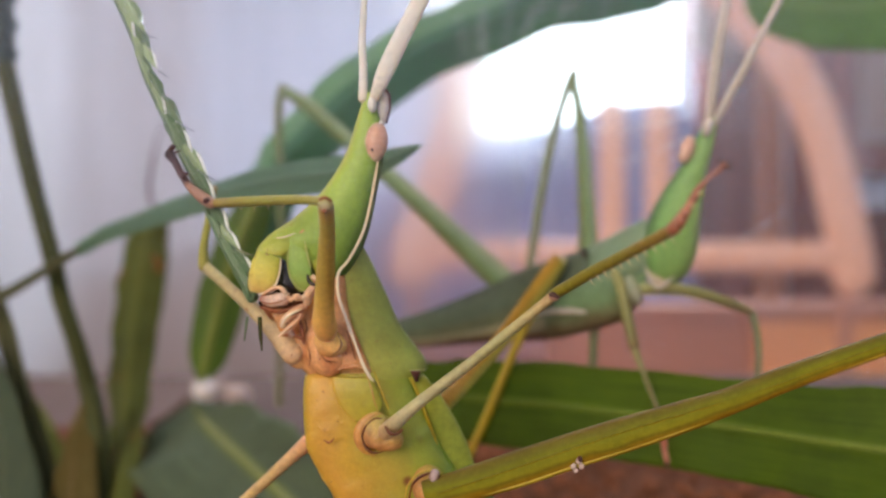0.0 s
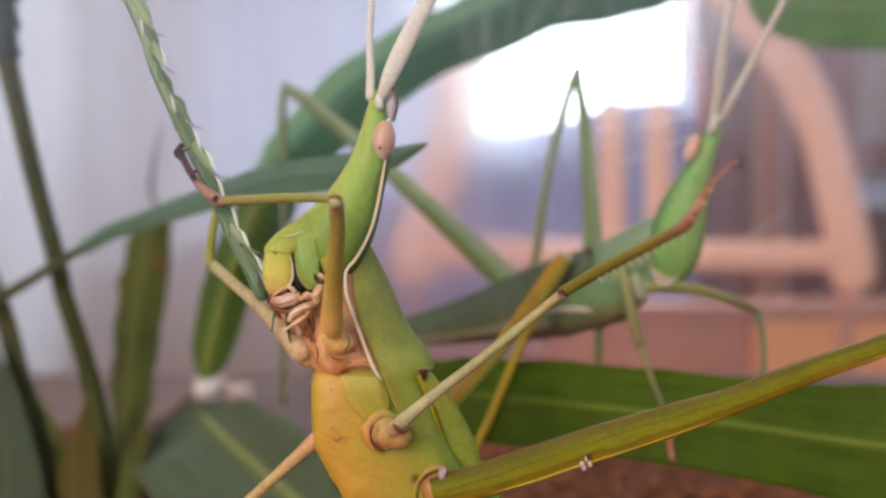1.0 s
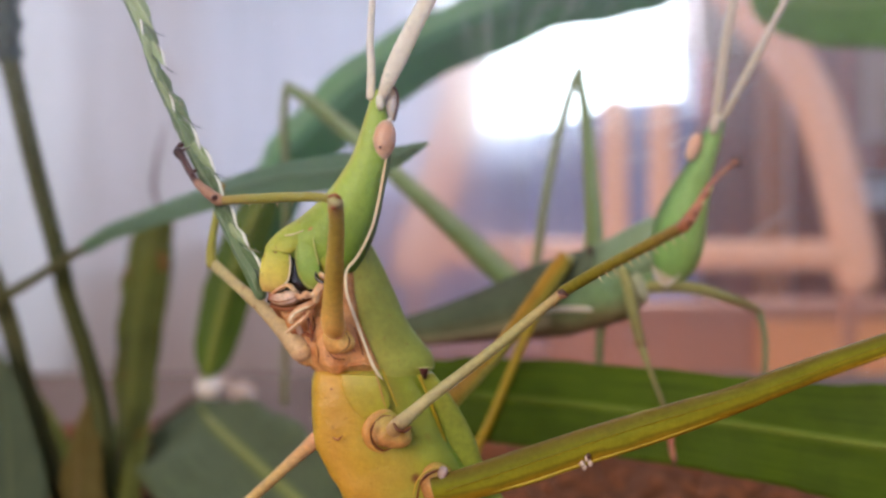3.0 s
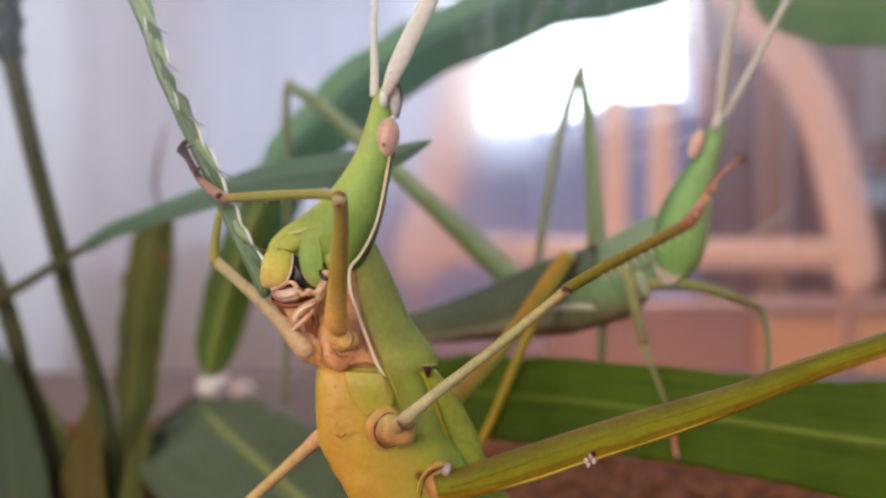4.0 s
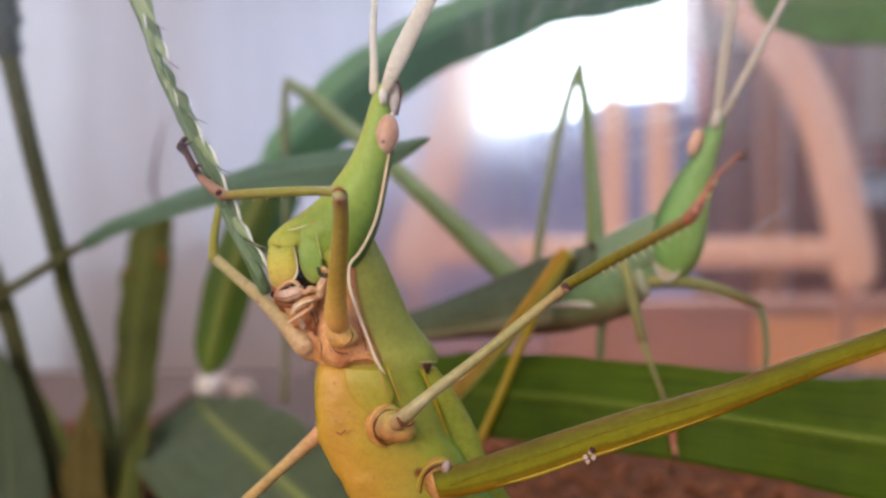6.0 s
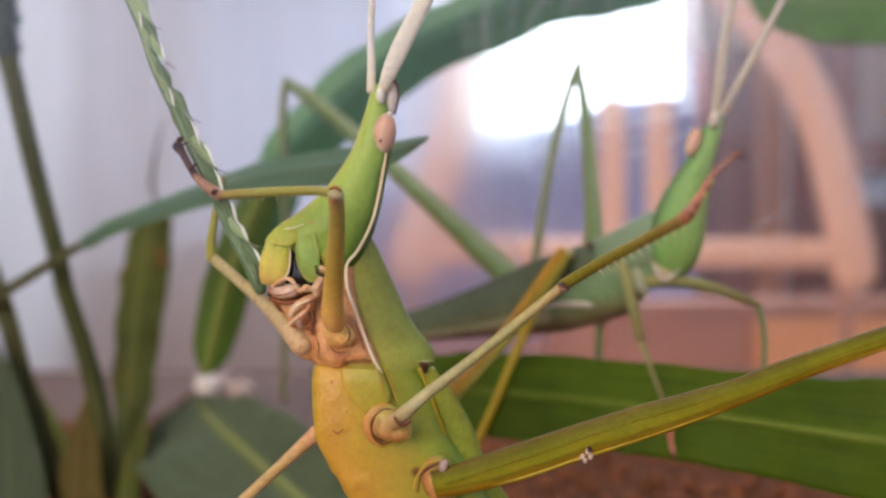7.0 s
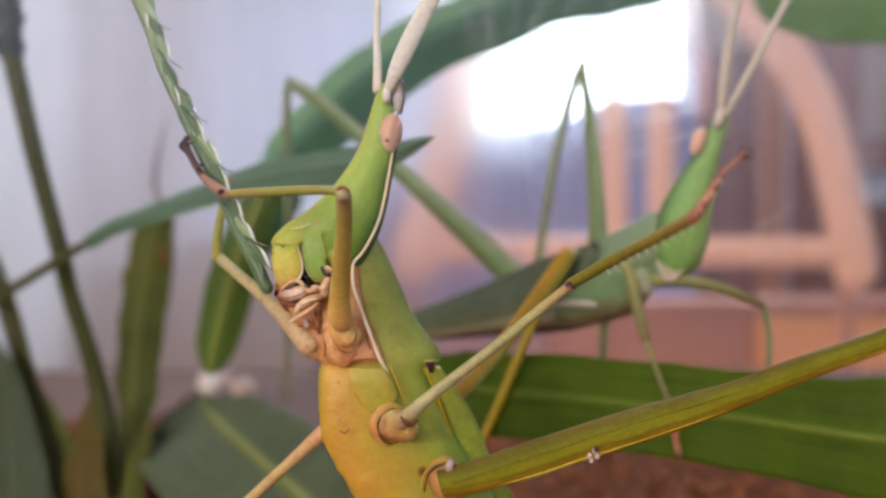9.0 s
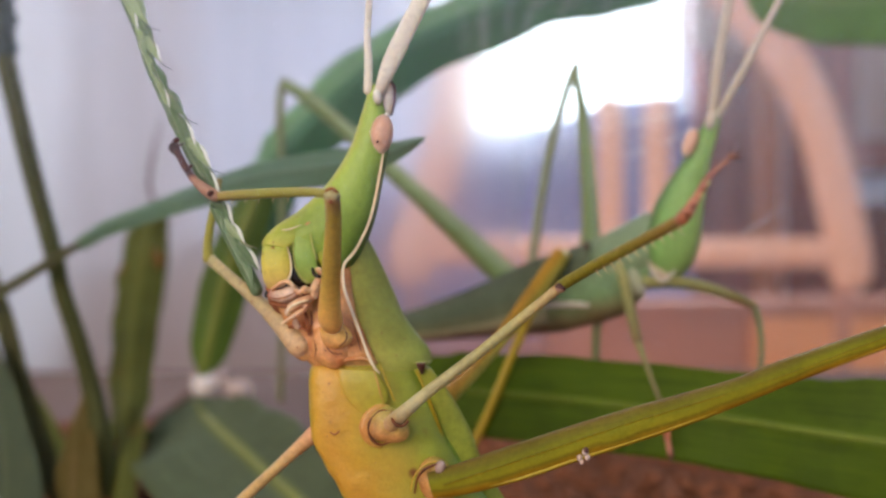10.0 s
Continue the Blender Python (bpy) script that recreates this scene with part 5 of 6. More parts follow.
part("lip_spot", ball((-10.66, 48.72, -0.29), (0.14, 0.05, 0.05), (0, 0, 1), 8, 6), m_rim, labrum)
mandible = part("mandible", body([(-10.2, 50, 0.04, -9.79, 50, -0.04, 0.3, 0.5), (-10.44, 49.9, -0.88, -9.19, 49.9, -1.07, 0.45, 0.6), (-10.85, 49.8, -2.16, -8.58, 49.8, -2.31, 0.5, 0.7), (-11.02, 49.9, -2.98, -8.52, 49.9, -3.12, 0.4, 0.6)], 20, 6), m_mandible, hopper, "glossy black jaw", pivot=(-9.72, 50, 0.04))
maxilla = part("maxilla", body([(-11.23, 49.2, -3.3, -11.01, 49.2, -3.01, 0.12, 0.3), (-10.84, 49.05, -3.68, -10.58, 49.05, -2.82, 0.24, 0.5), (-10.16, 48.95, -3.89, -10.02, 48.95, -2.63, 0.3, 0.5), (-9.52, 48.95, -3.71, -9.37, 48.95, -2.7, 0.26, 0.5), (-9.03, 49.05, -3.32, -8.89, 49.05, -2.93, 0.12, 0.3)], 22, 7, 2.3, lump=0.26), m_maxilla, hopper, "pinkish rounded mouthpart", pivot=(-8.08, 49, -3.21))
part("galea", tube([(-10.75, 48.85, -2.95, 0.09), (-10.3, 48.7, -2.62, 0.12), (-9.85, 48.65, -2.42, 0.11), (-9.5, 48.6, -2.58, 0.14), (-9.2, 48.6, -2.95, 0.09)], 10, 6, ripple=0.25, count=4), m_palp, maxilla, "pale bent mouthpart")
part("galea", tube([(-9.2, 48.6, -3.0, 0.12), (-8.9, 48.5, -3.1, 0.2), (-8.6, 48.5, -2.95, 0.22), (-8.25, 48.55, -2.98, 0.17), (-7.9, 48.6, -2.75, 0.2)], 12, 6, ripple=0.2, count=3), m_palp, maxilla, "pale knobbly mouthpart")
# Black dots and dark tubes paint the shade of the mouth's gaps and folds.
for x, z, r in ((-8.95, -2.85, 0.11), (-8.72, -3.22, 0.08), (-9.25, -2.75, 0.07)):
    part("pit_shade", ball((x, 48.35, z), (r, 0.07, r * 0.7), (0.5, 0, 1), 8, 6), m_mandible, maxilla)
part("fold_shade", tube([(-10.9, 48.9, -3.45, 0.03), (-10.3, 48.66, -3.5, 0.05), (-9.7, 48.65, -3.35, 0.05), (-9.3, 48.75, -3.15, 0.03)], 7, 5), m_rim, maxilla, "dark line painting the shade of a fold")
part("fold_shade", tube([(-10.6, 48.8, -2.95, 0.03), (-10.2, 48.62, -2.85, 0.05), (-9.9, 48.62, -2.68, 0.03)], 7, 5), m_mandible, maxilla, "dark line painting the shade of a fold")
part("gap_shade", tube([(-11.01, 49.5, -3.83, 0.13), (-10.15, 49.4, -4, 0.16), (-9.22, 49.3, -3.85, 0.15), (-8.57, 49.3, -3.52, 0.11)], 8, 5), m_rim, maxilla, "dark tube painting shade between the mouthparts")
palp = part("palp", tube([(-8.19, 48.8, -3.45, 0.23), (-8.56, 48.65, -3.62, 0.3), (-9.01, 48.55, -3.86, 0.34), (-9.43, 48.5, -4.14, 0.3), (-9.68, 48.5, -4.46, 0.2)], 12, 6), m_palp, hopper, "pale feeler beside the mouth", pivot=(-8.15, 49, -3.5))
part("palp_tip", tube([(-8.45, 48.4, -3.96, 0.13), (-8.89, 48.3, -4.41, 0.14), (-9.44, 48.2, -4.79, 0.11), (-9.97, 48.2, -5.11, 0.07)], 8, 5, ripple=0.3, count=5), m_palp, palp)
part("palp_edge", tube([(-8.4, 48.3, -3.62, 0.05), (-8.85, 48.2, -3.75, 0.07), (-9.3, 48.2, -3.98, 0.06), (-9.62, 48.3, -4.3, 0.04)], 7, 6, ripple=0.4, count=6), m_cream, palp, "pale toothed edge")
# Dark line paints the shade in the feeler's fold.
part("palp_shade", tube([(-8.5, 48.35, -3.85, 0.03), (-9.0, 48.2, -4.12, 0.05), (-9.5, 48.25, -4.42, 0.03)], 7, 5), m_rim, palp, "dark line painting the shade of a fold")
part("palp_joint", ball((-8.74, 48.25, -4.09), (0.10, 0.08, 0.10), (0, 0, 1), 8, 6), m_rim, palp)
palp_b = part("palp", tube([(-7.56, 48.9, -2.02, 0.2), (-7.78, 48.7, -2.4, 0.27), (-8.02, 48.65, -2.9, 0.3), (-8.05, 48.8, -3.34, 0.23)], 12, 6), m_palp, hopper, "pale feeler beside the mouth", pivot=(-7.58, 49, -2.02))
part("palp_knob", ball((-7.69, 48.6, -1.75), (0.30, 0.25, 0.2), (0.6, 0, 0.6), 12, 8), m_palp, palp_b)
part("palp_ring", tube([(-8.14, 48.7, -1.61, 0.09), (-8.02, 48.6, -1.97, 0.11), (-7.64, 48.5, -2.14, 0.11), (-7.34, 48.6, -2, 0.09)], 6, 4), m_mandible, palp_b)
# Two dark tubes paint fold shade below the lip.
part("gap_shade", tube([(-9.65, 48.9, -5.37, 0.09), (-8.79, 48.9, -5.44, 0.11), (-8.37, 49, -5.74, 0.07)], 8, 4), m_rim, hopper, "dark tube painting fold shade under the lip")
part("gap_shade", tube([(-8.66, 49.2, -4.53, 0.09), (-8.5, 49.1, -5.21, 0.13), (-8.41, 49, -5.85, 0.09)], 8, 4), m_rim, hopper, "dark tube painting fold shade under the lip")
part("lip_plate", ball((-9.22, 48.9, -5.19), (0.35, 0.2, 0.26), (0.8, 0, 0.3), 12, 8, lump=0.05), m_maxilla, hopper, "greyish-pink lower plate")
part("labium", body([(-10.73, 49.9, -3.82, -8.38, 49.9, -3.56, 0.3, 0.6), (-10.44, 49.9, -4.56, -8.01, 49.9, -4.37, 0.4, 0.8), (-10.01, 50, -5.49, -7.81, 50, -5.3, 0.4, 0.8), (-9.57, 50.2, -6.03, -7.84, 50.2, -5.88, 0.2, 0.5)], 18, 6, lump=0.12), m_neck, hopper, "brown lower lip")
# Black ball paints the dark gap beside the jaw.
part("gap_shade_spot", ball((-11.18, 49.3, -3.3), (0.17, 0.2, 0.24), (0, 0, 1), 10, 8), m_mandible, hopper)
part("prosternum", body([(-8.5, 50.6, -2.2, -6.04, 50.6, -1.6, 0.7, 1.2), (-8.61, 50.4, -3.86, -5.79, 50.4, -2.93, 0.9, 1.5), (-9.22, 50.1, -5.5, -5.46, 50.1, -4.69, 0.9, 1.7), (-9.35, 50, -6.77, -4.93, 50, -6.08, 0.9, 1.9), (-8.69, 50, -7.7, -4.42, 50, -7.18, 0.8, 2), (-8.06, 50.2, -8.39, -3.99, 50.2, -7.95, 0.4, 1.8)], 26, 7, lump=0.10), m_neck, hopper, "soft orange-brown throat skin")
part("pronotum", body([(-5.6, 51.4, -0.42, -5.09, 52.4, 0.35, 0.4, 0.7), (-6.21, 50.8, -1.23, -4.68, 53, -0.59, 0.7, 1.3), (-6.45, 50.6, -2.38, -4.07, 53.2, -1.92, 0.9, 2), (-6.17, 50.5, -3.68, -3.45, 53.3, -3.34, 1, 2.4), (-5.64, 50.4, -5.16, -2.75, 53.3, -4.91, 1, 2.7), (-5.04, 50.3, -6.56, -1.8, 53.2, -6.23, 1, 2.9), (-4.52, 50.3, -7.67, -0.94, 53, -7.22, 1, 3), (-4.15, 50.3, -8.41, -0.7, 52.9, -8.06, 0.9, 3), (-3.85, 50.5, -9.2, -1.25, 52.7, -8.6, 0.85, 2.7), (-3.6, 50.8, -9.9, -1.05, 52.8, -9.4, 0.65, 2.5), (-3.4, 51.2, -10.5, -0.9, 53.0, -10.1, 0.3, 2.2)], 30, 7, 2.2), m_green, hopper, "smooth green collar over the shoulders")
part("stripe", tube([(x, y, z, r * 0.66, r * 0.35) for x, y, z, r in ((-3.78, 50.3, 5.82, 0.11), (-3.98, 50, 4.46, 0.15), (-4.25, 49.8, 2.9, 0.15), (-4.6, 49.6, 1.42, 0.15), (-5.14, 49.5, 0.18, 0.15), (-5.7, 49.6, -0.73, 0.15), (-6.14, 49.6, -1.21, 0.15), (-6.31, 49.5, -1.79, 0.15), (-6.2, 49.3, -2.94, 0.15), (-5.76, 49.1, -4.16, 0.14), (-5.33, 49, -5.3, 0.15), (-4.98, 48.9, -6.2, 0.12), (-4.62, 48.9, -7.17, 0.15), (-4.25, 48.9, -7.89, 0.16), (-3.9, 49, -8.36, 0.03))], 8, 6), m_cream, hopper, "cream stripe along the head and collar")
part("stripe", tube([(x, y, z, r * 0.66, r * 0.35) for x, y, z, r in ((-4.5, 48.9, -7.6, 0.03), (-4.1, 48.7, -8.57, 0.07), (-3.85, 48.6, -9.48, 0.06), (-3.6, 48.6, -10.2, 0.02))], 8, 6), m_rimskin, hopper, "cream seam")
part("notch", body([(-1.66, 50.3, -7.88, -0.98, 50.5, -7.9, 0.1, 0.2), (-1.5, 50.3, -8.2, -1.05, 50.5, -8.2, 0.1, 0.2), (-1.32, 50.3, -8.6, -1.15, 50.5, -8.62, 0.06, 0.1)], 14, 5), m_claw, hopper, "black notch at the collar's edge")
part("collar_tip", tube([(-1.72, 50.25, -7.84, 0.03), (-1.2, 50.3, -7.8, 0.035), (-0.72, 50.6, -7.84, 0.025)], 8, 4), m_seam, hopper, "thin pale rim of the collar's corner")
part("thorax", body([(-8.31, 50.4, -7.83, -4.45, 50.4, -7.53, 0.7, 2.5), (-8.51, 50, -8.36, -2.3, 51.7, -8.0, 1.2, 3.4), (-8.54, 49.8, -9.5, -1.3, 51.7, -9.31, 1.4, 3.8), (-8.49, 49.7, -10.94, -0.55, 51.6, -10.82, 1.45, 4), (-8.34, 49.7, -12.59, 0.15, 51.4, -12.6, 1.5, 4.2), (-7.55, 49.8, -14.34, 1.29, 51.4, -14.42, 1.5, 4.3), (-6.61, 49.9, -15.98, 2.27, 51.4, -16.16, 1.5, 4.3), (-5.14, 50.2, -18.82, 4.41, 51.6, -18.77, 1.6, 4.3), (-2.4, 51, -24, 6.74, 52, -23.7, 1.8, 4.2)], 34, 7, 2.5, lump=0.12), m_thorax, hopper, "yellow-orange belly plates fading to green flanks")
part("throat_fold", tube([(-8.2, 49.7, -7.94, 0.07), (-7.24, 49.4, -7.68, 0.11), (-6.23, 49.2, -7.54, 0.14), (-5.22, 49.2, -7.39, 0.14), (-4.44, 49.4, -7.6, 0.09)], 8, 6), m_neck, hopper, "pinkish fold above the belly plate")
part("pit", tube([(-6.96, 48.25, -11.9, 0.04), (-6.63, 48.15, -12.02, 0.07), (-6.34, 48.1, -11.76, 0.04)], 6, 4), m_rim, hopper, "small dark crease")
part("pit", ball((-7.11, 48.75, -8.94), (0.07, 0.05, 0.07), (0, 0, 1), 8, 6), m_rim, hopper, "small dark pit")
part("suture", tube([(-3.89, 48.95, -7.71, 0.05), (-3.36, 48.5, -8.89, 0.07), (-2.92, 48.3, -9.92, 0.05)], 6, 5), m_straw, hopper, "pale seam")
part("abdomen", body([(-3.54, 51.2, -22.21, 6.36, 52, -21.79, 1.6, 3.8), (-0.91, 51.5, -26.13, 7.73, 52.2, -25.72, 2, 3.6), (1.37, 51.8, -29.71, 7.92, 52.2, -29.37, 1.8, 3), (3.1, 52, -32.89, 6.93, 52, -32.59, 1.2, 2), (4.25, 52, -35.27, 5.4, 52, -35.11, 0.4, 0.6)], 26, 7), m_thorax, hopper, "yellow-green abdomen resting on the soil")
part("folded_wing", body([(-1.9, 51.2, -8.41, -0.68, 51.2, -8.33, 0.4, 0.9), (-1.15, 51.4, -10.26, 0.83, 51.4, -10.37, 0.6, 1.2), (-0.25, 51.6, -12.69, 2.05, 51.6, -12.69, 0.6, 1.3), (0.67, 51.8, -15.14, 2.98, 51.8, -15.14, 0.6, 1.3), (3.32, 52.4, -20.03, 5.63, 52.4, -19.83, 0.6, 1.3), (7, 54, -30.18, 8.99, 54, -29.98, 0.4, 0.8)], 20, 6), m_wingedge, hopper, "green folded wing edge")
part("wing_vein", tube([(-1.57, 50.9, -8.51, 0.09), (-0.75, 50.7, -10.49, 0.11), (0.07, 50.8, -12.76, 0.11), (0.9, 51, -15.06, 0.11), (2.12, 51.4, -17.56, 0.09)], 8, 6), m_straw, hopper, "pale vein")

# dark tubes painting shade in creases, and specks, of the soft skin and the plates
for rows in (((-6.12, 48.28, -5.3), (-5.93, 48.45, -5.79), (-6.03, 48.41, -6.21), (-6.41, 48.29, -6.51)),
             ((-5.74, 49.55, -5.08), (-5.5, 49.4, -5.7), (-5.3, 49.38, -6.35), (-5.13, 49.38, -6.99)),
             ((-8.1, 49.02, -6.18), (-7.97, 48.9, -6.71), (-8.04, 49.1, -7.31)),
             ((-8.44, 49.55, -4.35), (-8.26, 49.33, -5.06), (-8.43, 49.0, -5.48)),
             ((-7.3, 48.66, -6.5), (-6.9, 48.58, -6.95), (-6.2, 48.75, -7.05))):
    part("crease", tube([(*p, 0.02 if i in (0, len(rows) - 1) else 0.042) for i, p in enumerate(rows)], 7, 5), m_crease, hopper)
part("belly_plate", body([(-6.54, 49.1, -8.06, -4.19, 49.1, -8.14, 0.05, 0.3), (-6.45, 49.0, -8.98, -3.68, 49.02, -8.92, 0.10, 0.4), (-6.0, 48.97, -9.98, -3.39, 49, -9.89, 0.10, 0.4), (-5.19, 48.95, -10.85, -3.90, 49, -10.72, 0.06, 0.3)], 22, 6, 3.0), m_plate, hopper, "yellow-green plate on the belly")
for p, r in (((-7.31, 48.62, -6.84), 0.06), ((-8.74, 49.2, -6.24), 0.05), ((-5.73, 49.2, -6.56), 0.08), ((-6.61, 48.75, -7.15), 0.05), ((-9.16, 48.95, -6.64), 0.06), ((-4.85, 49.13, -7.39), 0.06), ((-5.85, 49.03, -7.37), 0.05),
             ((-7.23, 48.83, -12.31), 0.05), ((-2.91, 48.22, -12.01), 0.07), ((-3.25, 48.2, -11.9), 0.06), ((-7.53, 48.86, -9.51), 0.035), ((-6.18, 48.76, -10.82), 0.04), ((-4.18, 48.89, -14.02), 0.04), ((-6.64, 48.98, -14.76), 0.05),
             ((-10.67, 48.92, 0.04), 0.05), ((-9.3, 49.67, 1.68), 0.05), ((-3.55, 51.27, -4.5), 0.045), ((-2.42, 51.23, -6.38), 0.05), ((-4.47, 51.0, -2.97), 0.045), ((-2.93, 50.33, -7.38), 0.05), ((-5.03, 50.93, -1.84), 0.04), ((-3.86, 50.39, -5.9), 0.05)):
    part("speck", ball(p, (r, 0.04, r * 0.8), (0.4, 0, 1), 8, 6), m_rim, hopper)

# forelegs
part("coxa", ball((-6.72, 48.85, -5.85), (1.1, 0.62, 0.95), (0.3, 0, 1), 26, 18, lump=0.34), m_hipshine, hopper, "glossy amber hip")
part("hip_skin", ball((-7.16, 49.6, -6.61), (1.66, 0.95, 1.23), (0.9, 0, 0.3), 24, 16, lump=0.3), m_neck, hopper, "soft pinkish skin round the hip")
part("coxa", ball((-9.13, 50, -6.59), (0.87, 0.8, 1.3), (-0.75, 0, 0.66), 22, 14, lump=0.22), m_coxa, hopper, "amber rounded hip")
fore_femur = part("fore_femur", tube([(-6.89, 48.7, -5.42, 0.54, 0.5), (-6.87, 48.1, -4.92, 0.76, 0.64), (-6.87, 47.6, -4.38, 0.75, 0.63), (-6.78, 47, -3.6, 0.66, 0.57), (-6.57, 46, -2.34, 0.59, 0.51), (-6.18, 44.2, -0.29, 0.52, 0.46), (-5.87, 42.6, 1.29, 0.45, 0.42), (-5.76, 41.4, 2.35, 0.44, 0.41)], 16, 8), m_femur, hopper, "amber-brown fore thigh", pivot=(-6.91, 48.4, -5.6))
part("knee_mark", tube([(-6.04, 41, 2.75, 0.08), (-5.72, 40.85, 2.86, 0.09), (-5.42, 40.9, 2.68, 0.08)], 8, 4), m_rim, fore_femur, "dark knee mark")
part("knee_mark", ball((-5.78, 40.9, 2.14), (0.16, 0.1, 0.12), (0, 0, 1), 10, 8), m_rim, fore_femur, "dark knee mark")
part("knee", ball((-5.73, 41.2, 2.46), (0.45, 0.42, 0.39), (0.2, 0, 1), 14, 10), m_pale, fore_femur, "pale knee with dark marks")
fore_tibia = part("fore_tibia", tube([(-5.94, 41.6, 2.67, 0.26), (-7.13, 43.2, 2.89, 0.27), (-9.75, 46.6, 3.09, 0.31), (-12.62, 49.8, 3.19, 0.33), (-14.84, 51.4, 3.18, 0.32)], 12, 8), m_tibia, hopper, "olive-yellow fore shin", pivot=(-5.94, 41.6, 2.67))
foot(fore_tibia, [(-14.85, 51.2, 3.17, 0.34), (-15.57, 51.2, 3.66, 0.32), (-16.35, 51.4, 4.31, 0.26), (-16.83, 51.6, 4.9, 0.2), (-17.13, 51.7, 5.37, 0.24), (-17.54, 51.9, 6.04, 0.22), (-17.99, 52.2, 6.57, 0.33)], ((-17.09, 51.8, 6.79), (-18.1, 52.2, 7)))
for x, y, r in ((341, 311, 0.22), (347, 304, 0.15), (382, 352, 0.26), (322, 258, 0.24)):
    part("foot_joint", ball(((x - 784) * 51.0 / 1358, 50.9, (441 - y) * 51.0 / 1358), (r, r, r * 0.8), (-0.5, 0, 1), 10, 8, lump=0.03), m_claw, fore_tibia, "dark foot joint")
spines(fore_tibia, (-8.92, 45.9, 2.77), (-14.99, 53, 3.01), (-0.3, 0, -1), 6, 0.18, m_pale)
part("fore_femur", tube([(-9.2, 49.6, -6.61, 0.77, 0.62), (-10.54, 50.4, -5.31, 0.63, 0.56), (-12.12, 51.6, -4.07, 0.49, 0.46), (-14.26, 53.2, -2.62, 0.39, 0.35), (-16.48, 55, -1.17, 0.41, 0.36)], 14, 8), m_pinkleg, hopper, "pale tan fore thigh")
part("fore_tibia", tube([(-16.65, 55, -1.09, 0.41), (-16.81, 55.4, 0.04, 0.33), (-16.74, 56, 1.69, 0.29), (-16.53, 56.4, 3.36, 0.25), (-16.34, 56.6, 4.63, 0.21)], 12, 8), m_tibia, hopper, "olive fore shin behind the grass spike")
# middle legs
part("coxa", ball((-3.35, 48.75, -11.62), (1.35, 0.72, 1.1), (0.4, 0, 1), 26, 18, lump=0.24), m_midhip, hopper, "amber rounded hip with a dark rim")
part("coxa_rim", tube([(-3.3, 48.9, -10.4, 0.06, 0.04), (-3.85, 48.7, -10.42, 0.22, 0.16), (-4.5, 48.6, -10.9, 0.34, 0.2), (-4.76, 48.6, -11.7, 0.42, 0.22), (-4.5, 48.64, -12.5, 0.3, 0.18), (-3.9, 48.78, -12.95, 0.1, 0.09)], 12, 6), m_rimskin, hopper, "swollen pinkish hip rim")
part("coxa_seam", tube([(-3.3, 47.95, -10.47, 0.03), (-3.75, 47.85, -10.45, 0.06), (-4.2, 47.8, -10.78, 0.04), (-4.46, 47.75, -11.22, 0.09), (-4.5, 47.75, -11.71, 0.06), (-4.28, 47.75, -12.24, 0.10), (-3.84, 47.8, -12.58, 0.08), (-3.17, 47.9, -12.49, 0.03)], 8, 6), m_crease, hopper, "dark hip seam")
part("mid_femur", tube([(-3.21, 48.4, -11.51, 0.5, 0.43), (-2.72, 47.4, -10.86, 0.49, 0.42), (-2.14, 46.9, -10.26, 0.43, 0.4), (-0.82, 46.6, -9.09, 0.36, 0.34), (2.25, 46.3, -6.68, 0.32, 0.31), (4.96, 46.1, -4.45, 0.31, 0.29), (7.18, 46, -2.64, 0.3, 0.29)], 14, 8), m_pale, hopper, "pale tan middle thigh")
part("femur_ring", tube([(-2.99, 46.6, -10.67, 0.07), (-2.73, 46.4, -11, 0.12), (-2.32, 46.4, -11.07, 0.09), (-1.99, 46.5, -10.85, 0.09)], 8, 4), m_crease, hopper, "brown joint")
mid_tibia = part("mid_tibia", tube([(7.17, 45.9, -2.57, 0.35), (7.69, 45.2, -2.16, 0.35), (8.82, 43.4, -1.25, 0.35), (10.14, 41, -0.24, 0.33), (11.06, 38.9, 0.52, 0.32), (11.72, 37.2, 1.1, 0.3)], 14, 8), m_midtibia, hopper, "olive-brown spined middle shin", pivot=(7.23, 45.9, -2.53))
spines(mid_tibia, (8.78, 43.2, -1.59), (11.59, 37.3, 0.69), (0.5, -0.2, -1), 11, 0.2, m_pale)
part("knee_mark", ball((7.1, 45.5, -2.68), (0.34, 0.2, 0.28), (0.3, 0, 1), 10, 8), m_foot, mid_tibia)
foot(mid_tibia, [(11.67, 37.2, 1.07, 0.29), (11.99, 37, 1.55, 0.26), (12.36, 36.8, 2.25, 0.2), (12.67, 36.6, 2.88, 0.16), (12.95, 36.4, 3.32, 0.1), (13.33, 36.2, 3.7, 0.09), (13.63, 36, 3.98, 0.11)], ((14.1, 35.8, 3.85), (13.52, 35.9, 4.42), (14.02, 35.8, 4.3)), m_redfoot)
for x, y, d, r in ((1222, 388, 36.6, 0.24), (1231, 374, 36.5, 0.17), (1250, 343, 36.3, 0.17), (1262, 322, 36.1, 0.12), (1300, 289, 35.8, 0.17)):
    part("foot_joint", ball(((x - 784) * d / 1358, d, (441 - y) * d / 1358), (r, r, r * 0.75), (0.6, 0, 1), 12, 8, lump=0.08), m_redfoot, mid_tibia, "reddish foot joint")
for x, y, d in ((1246, 360, 36.3), (1258, 337, 36.1)):
    part("foot_pad", ball(((x - 784) * d / 1358, d, (441 - y) * d / 1358), (0.1, 0.1, 0.16), (0.6, 0, 1), 8, 6), m_pale, mid_tibia, "pale foot pad")
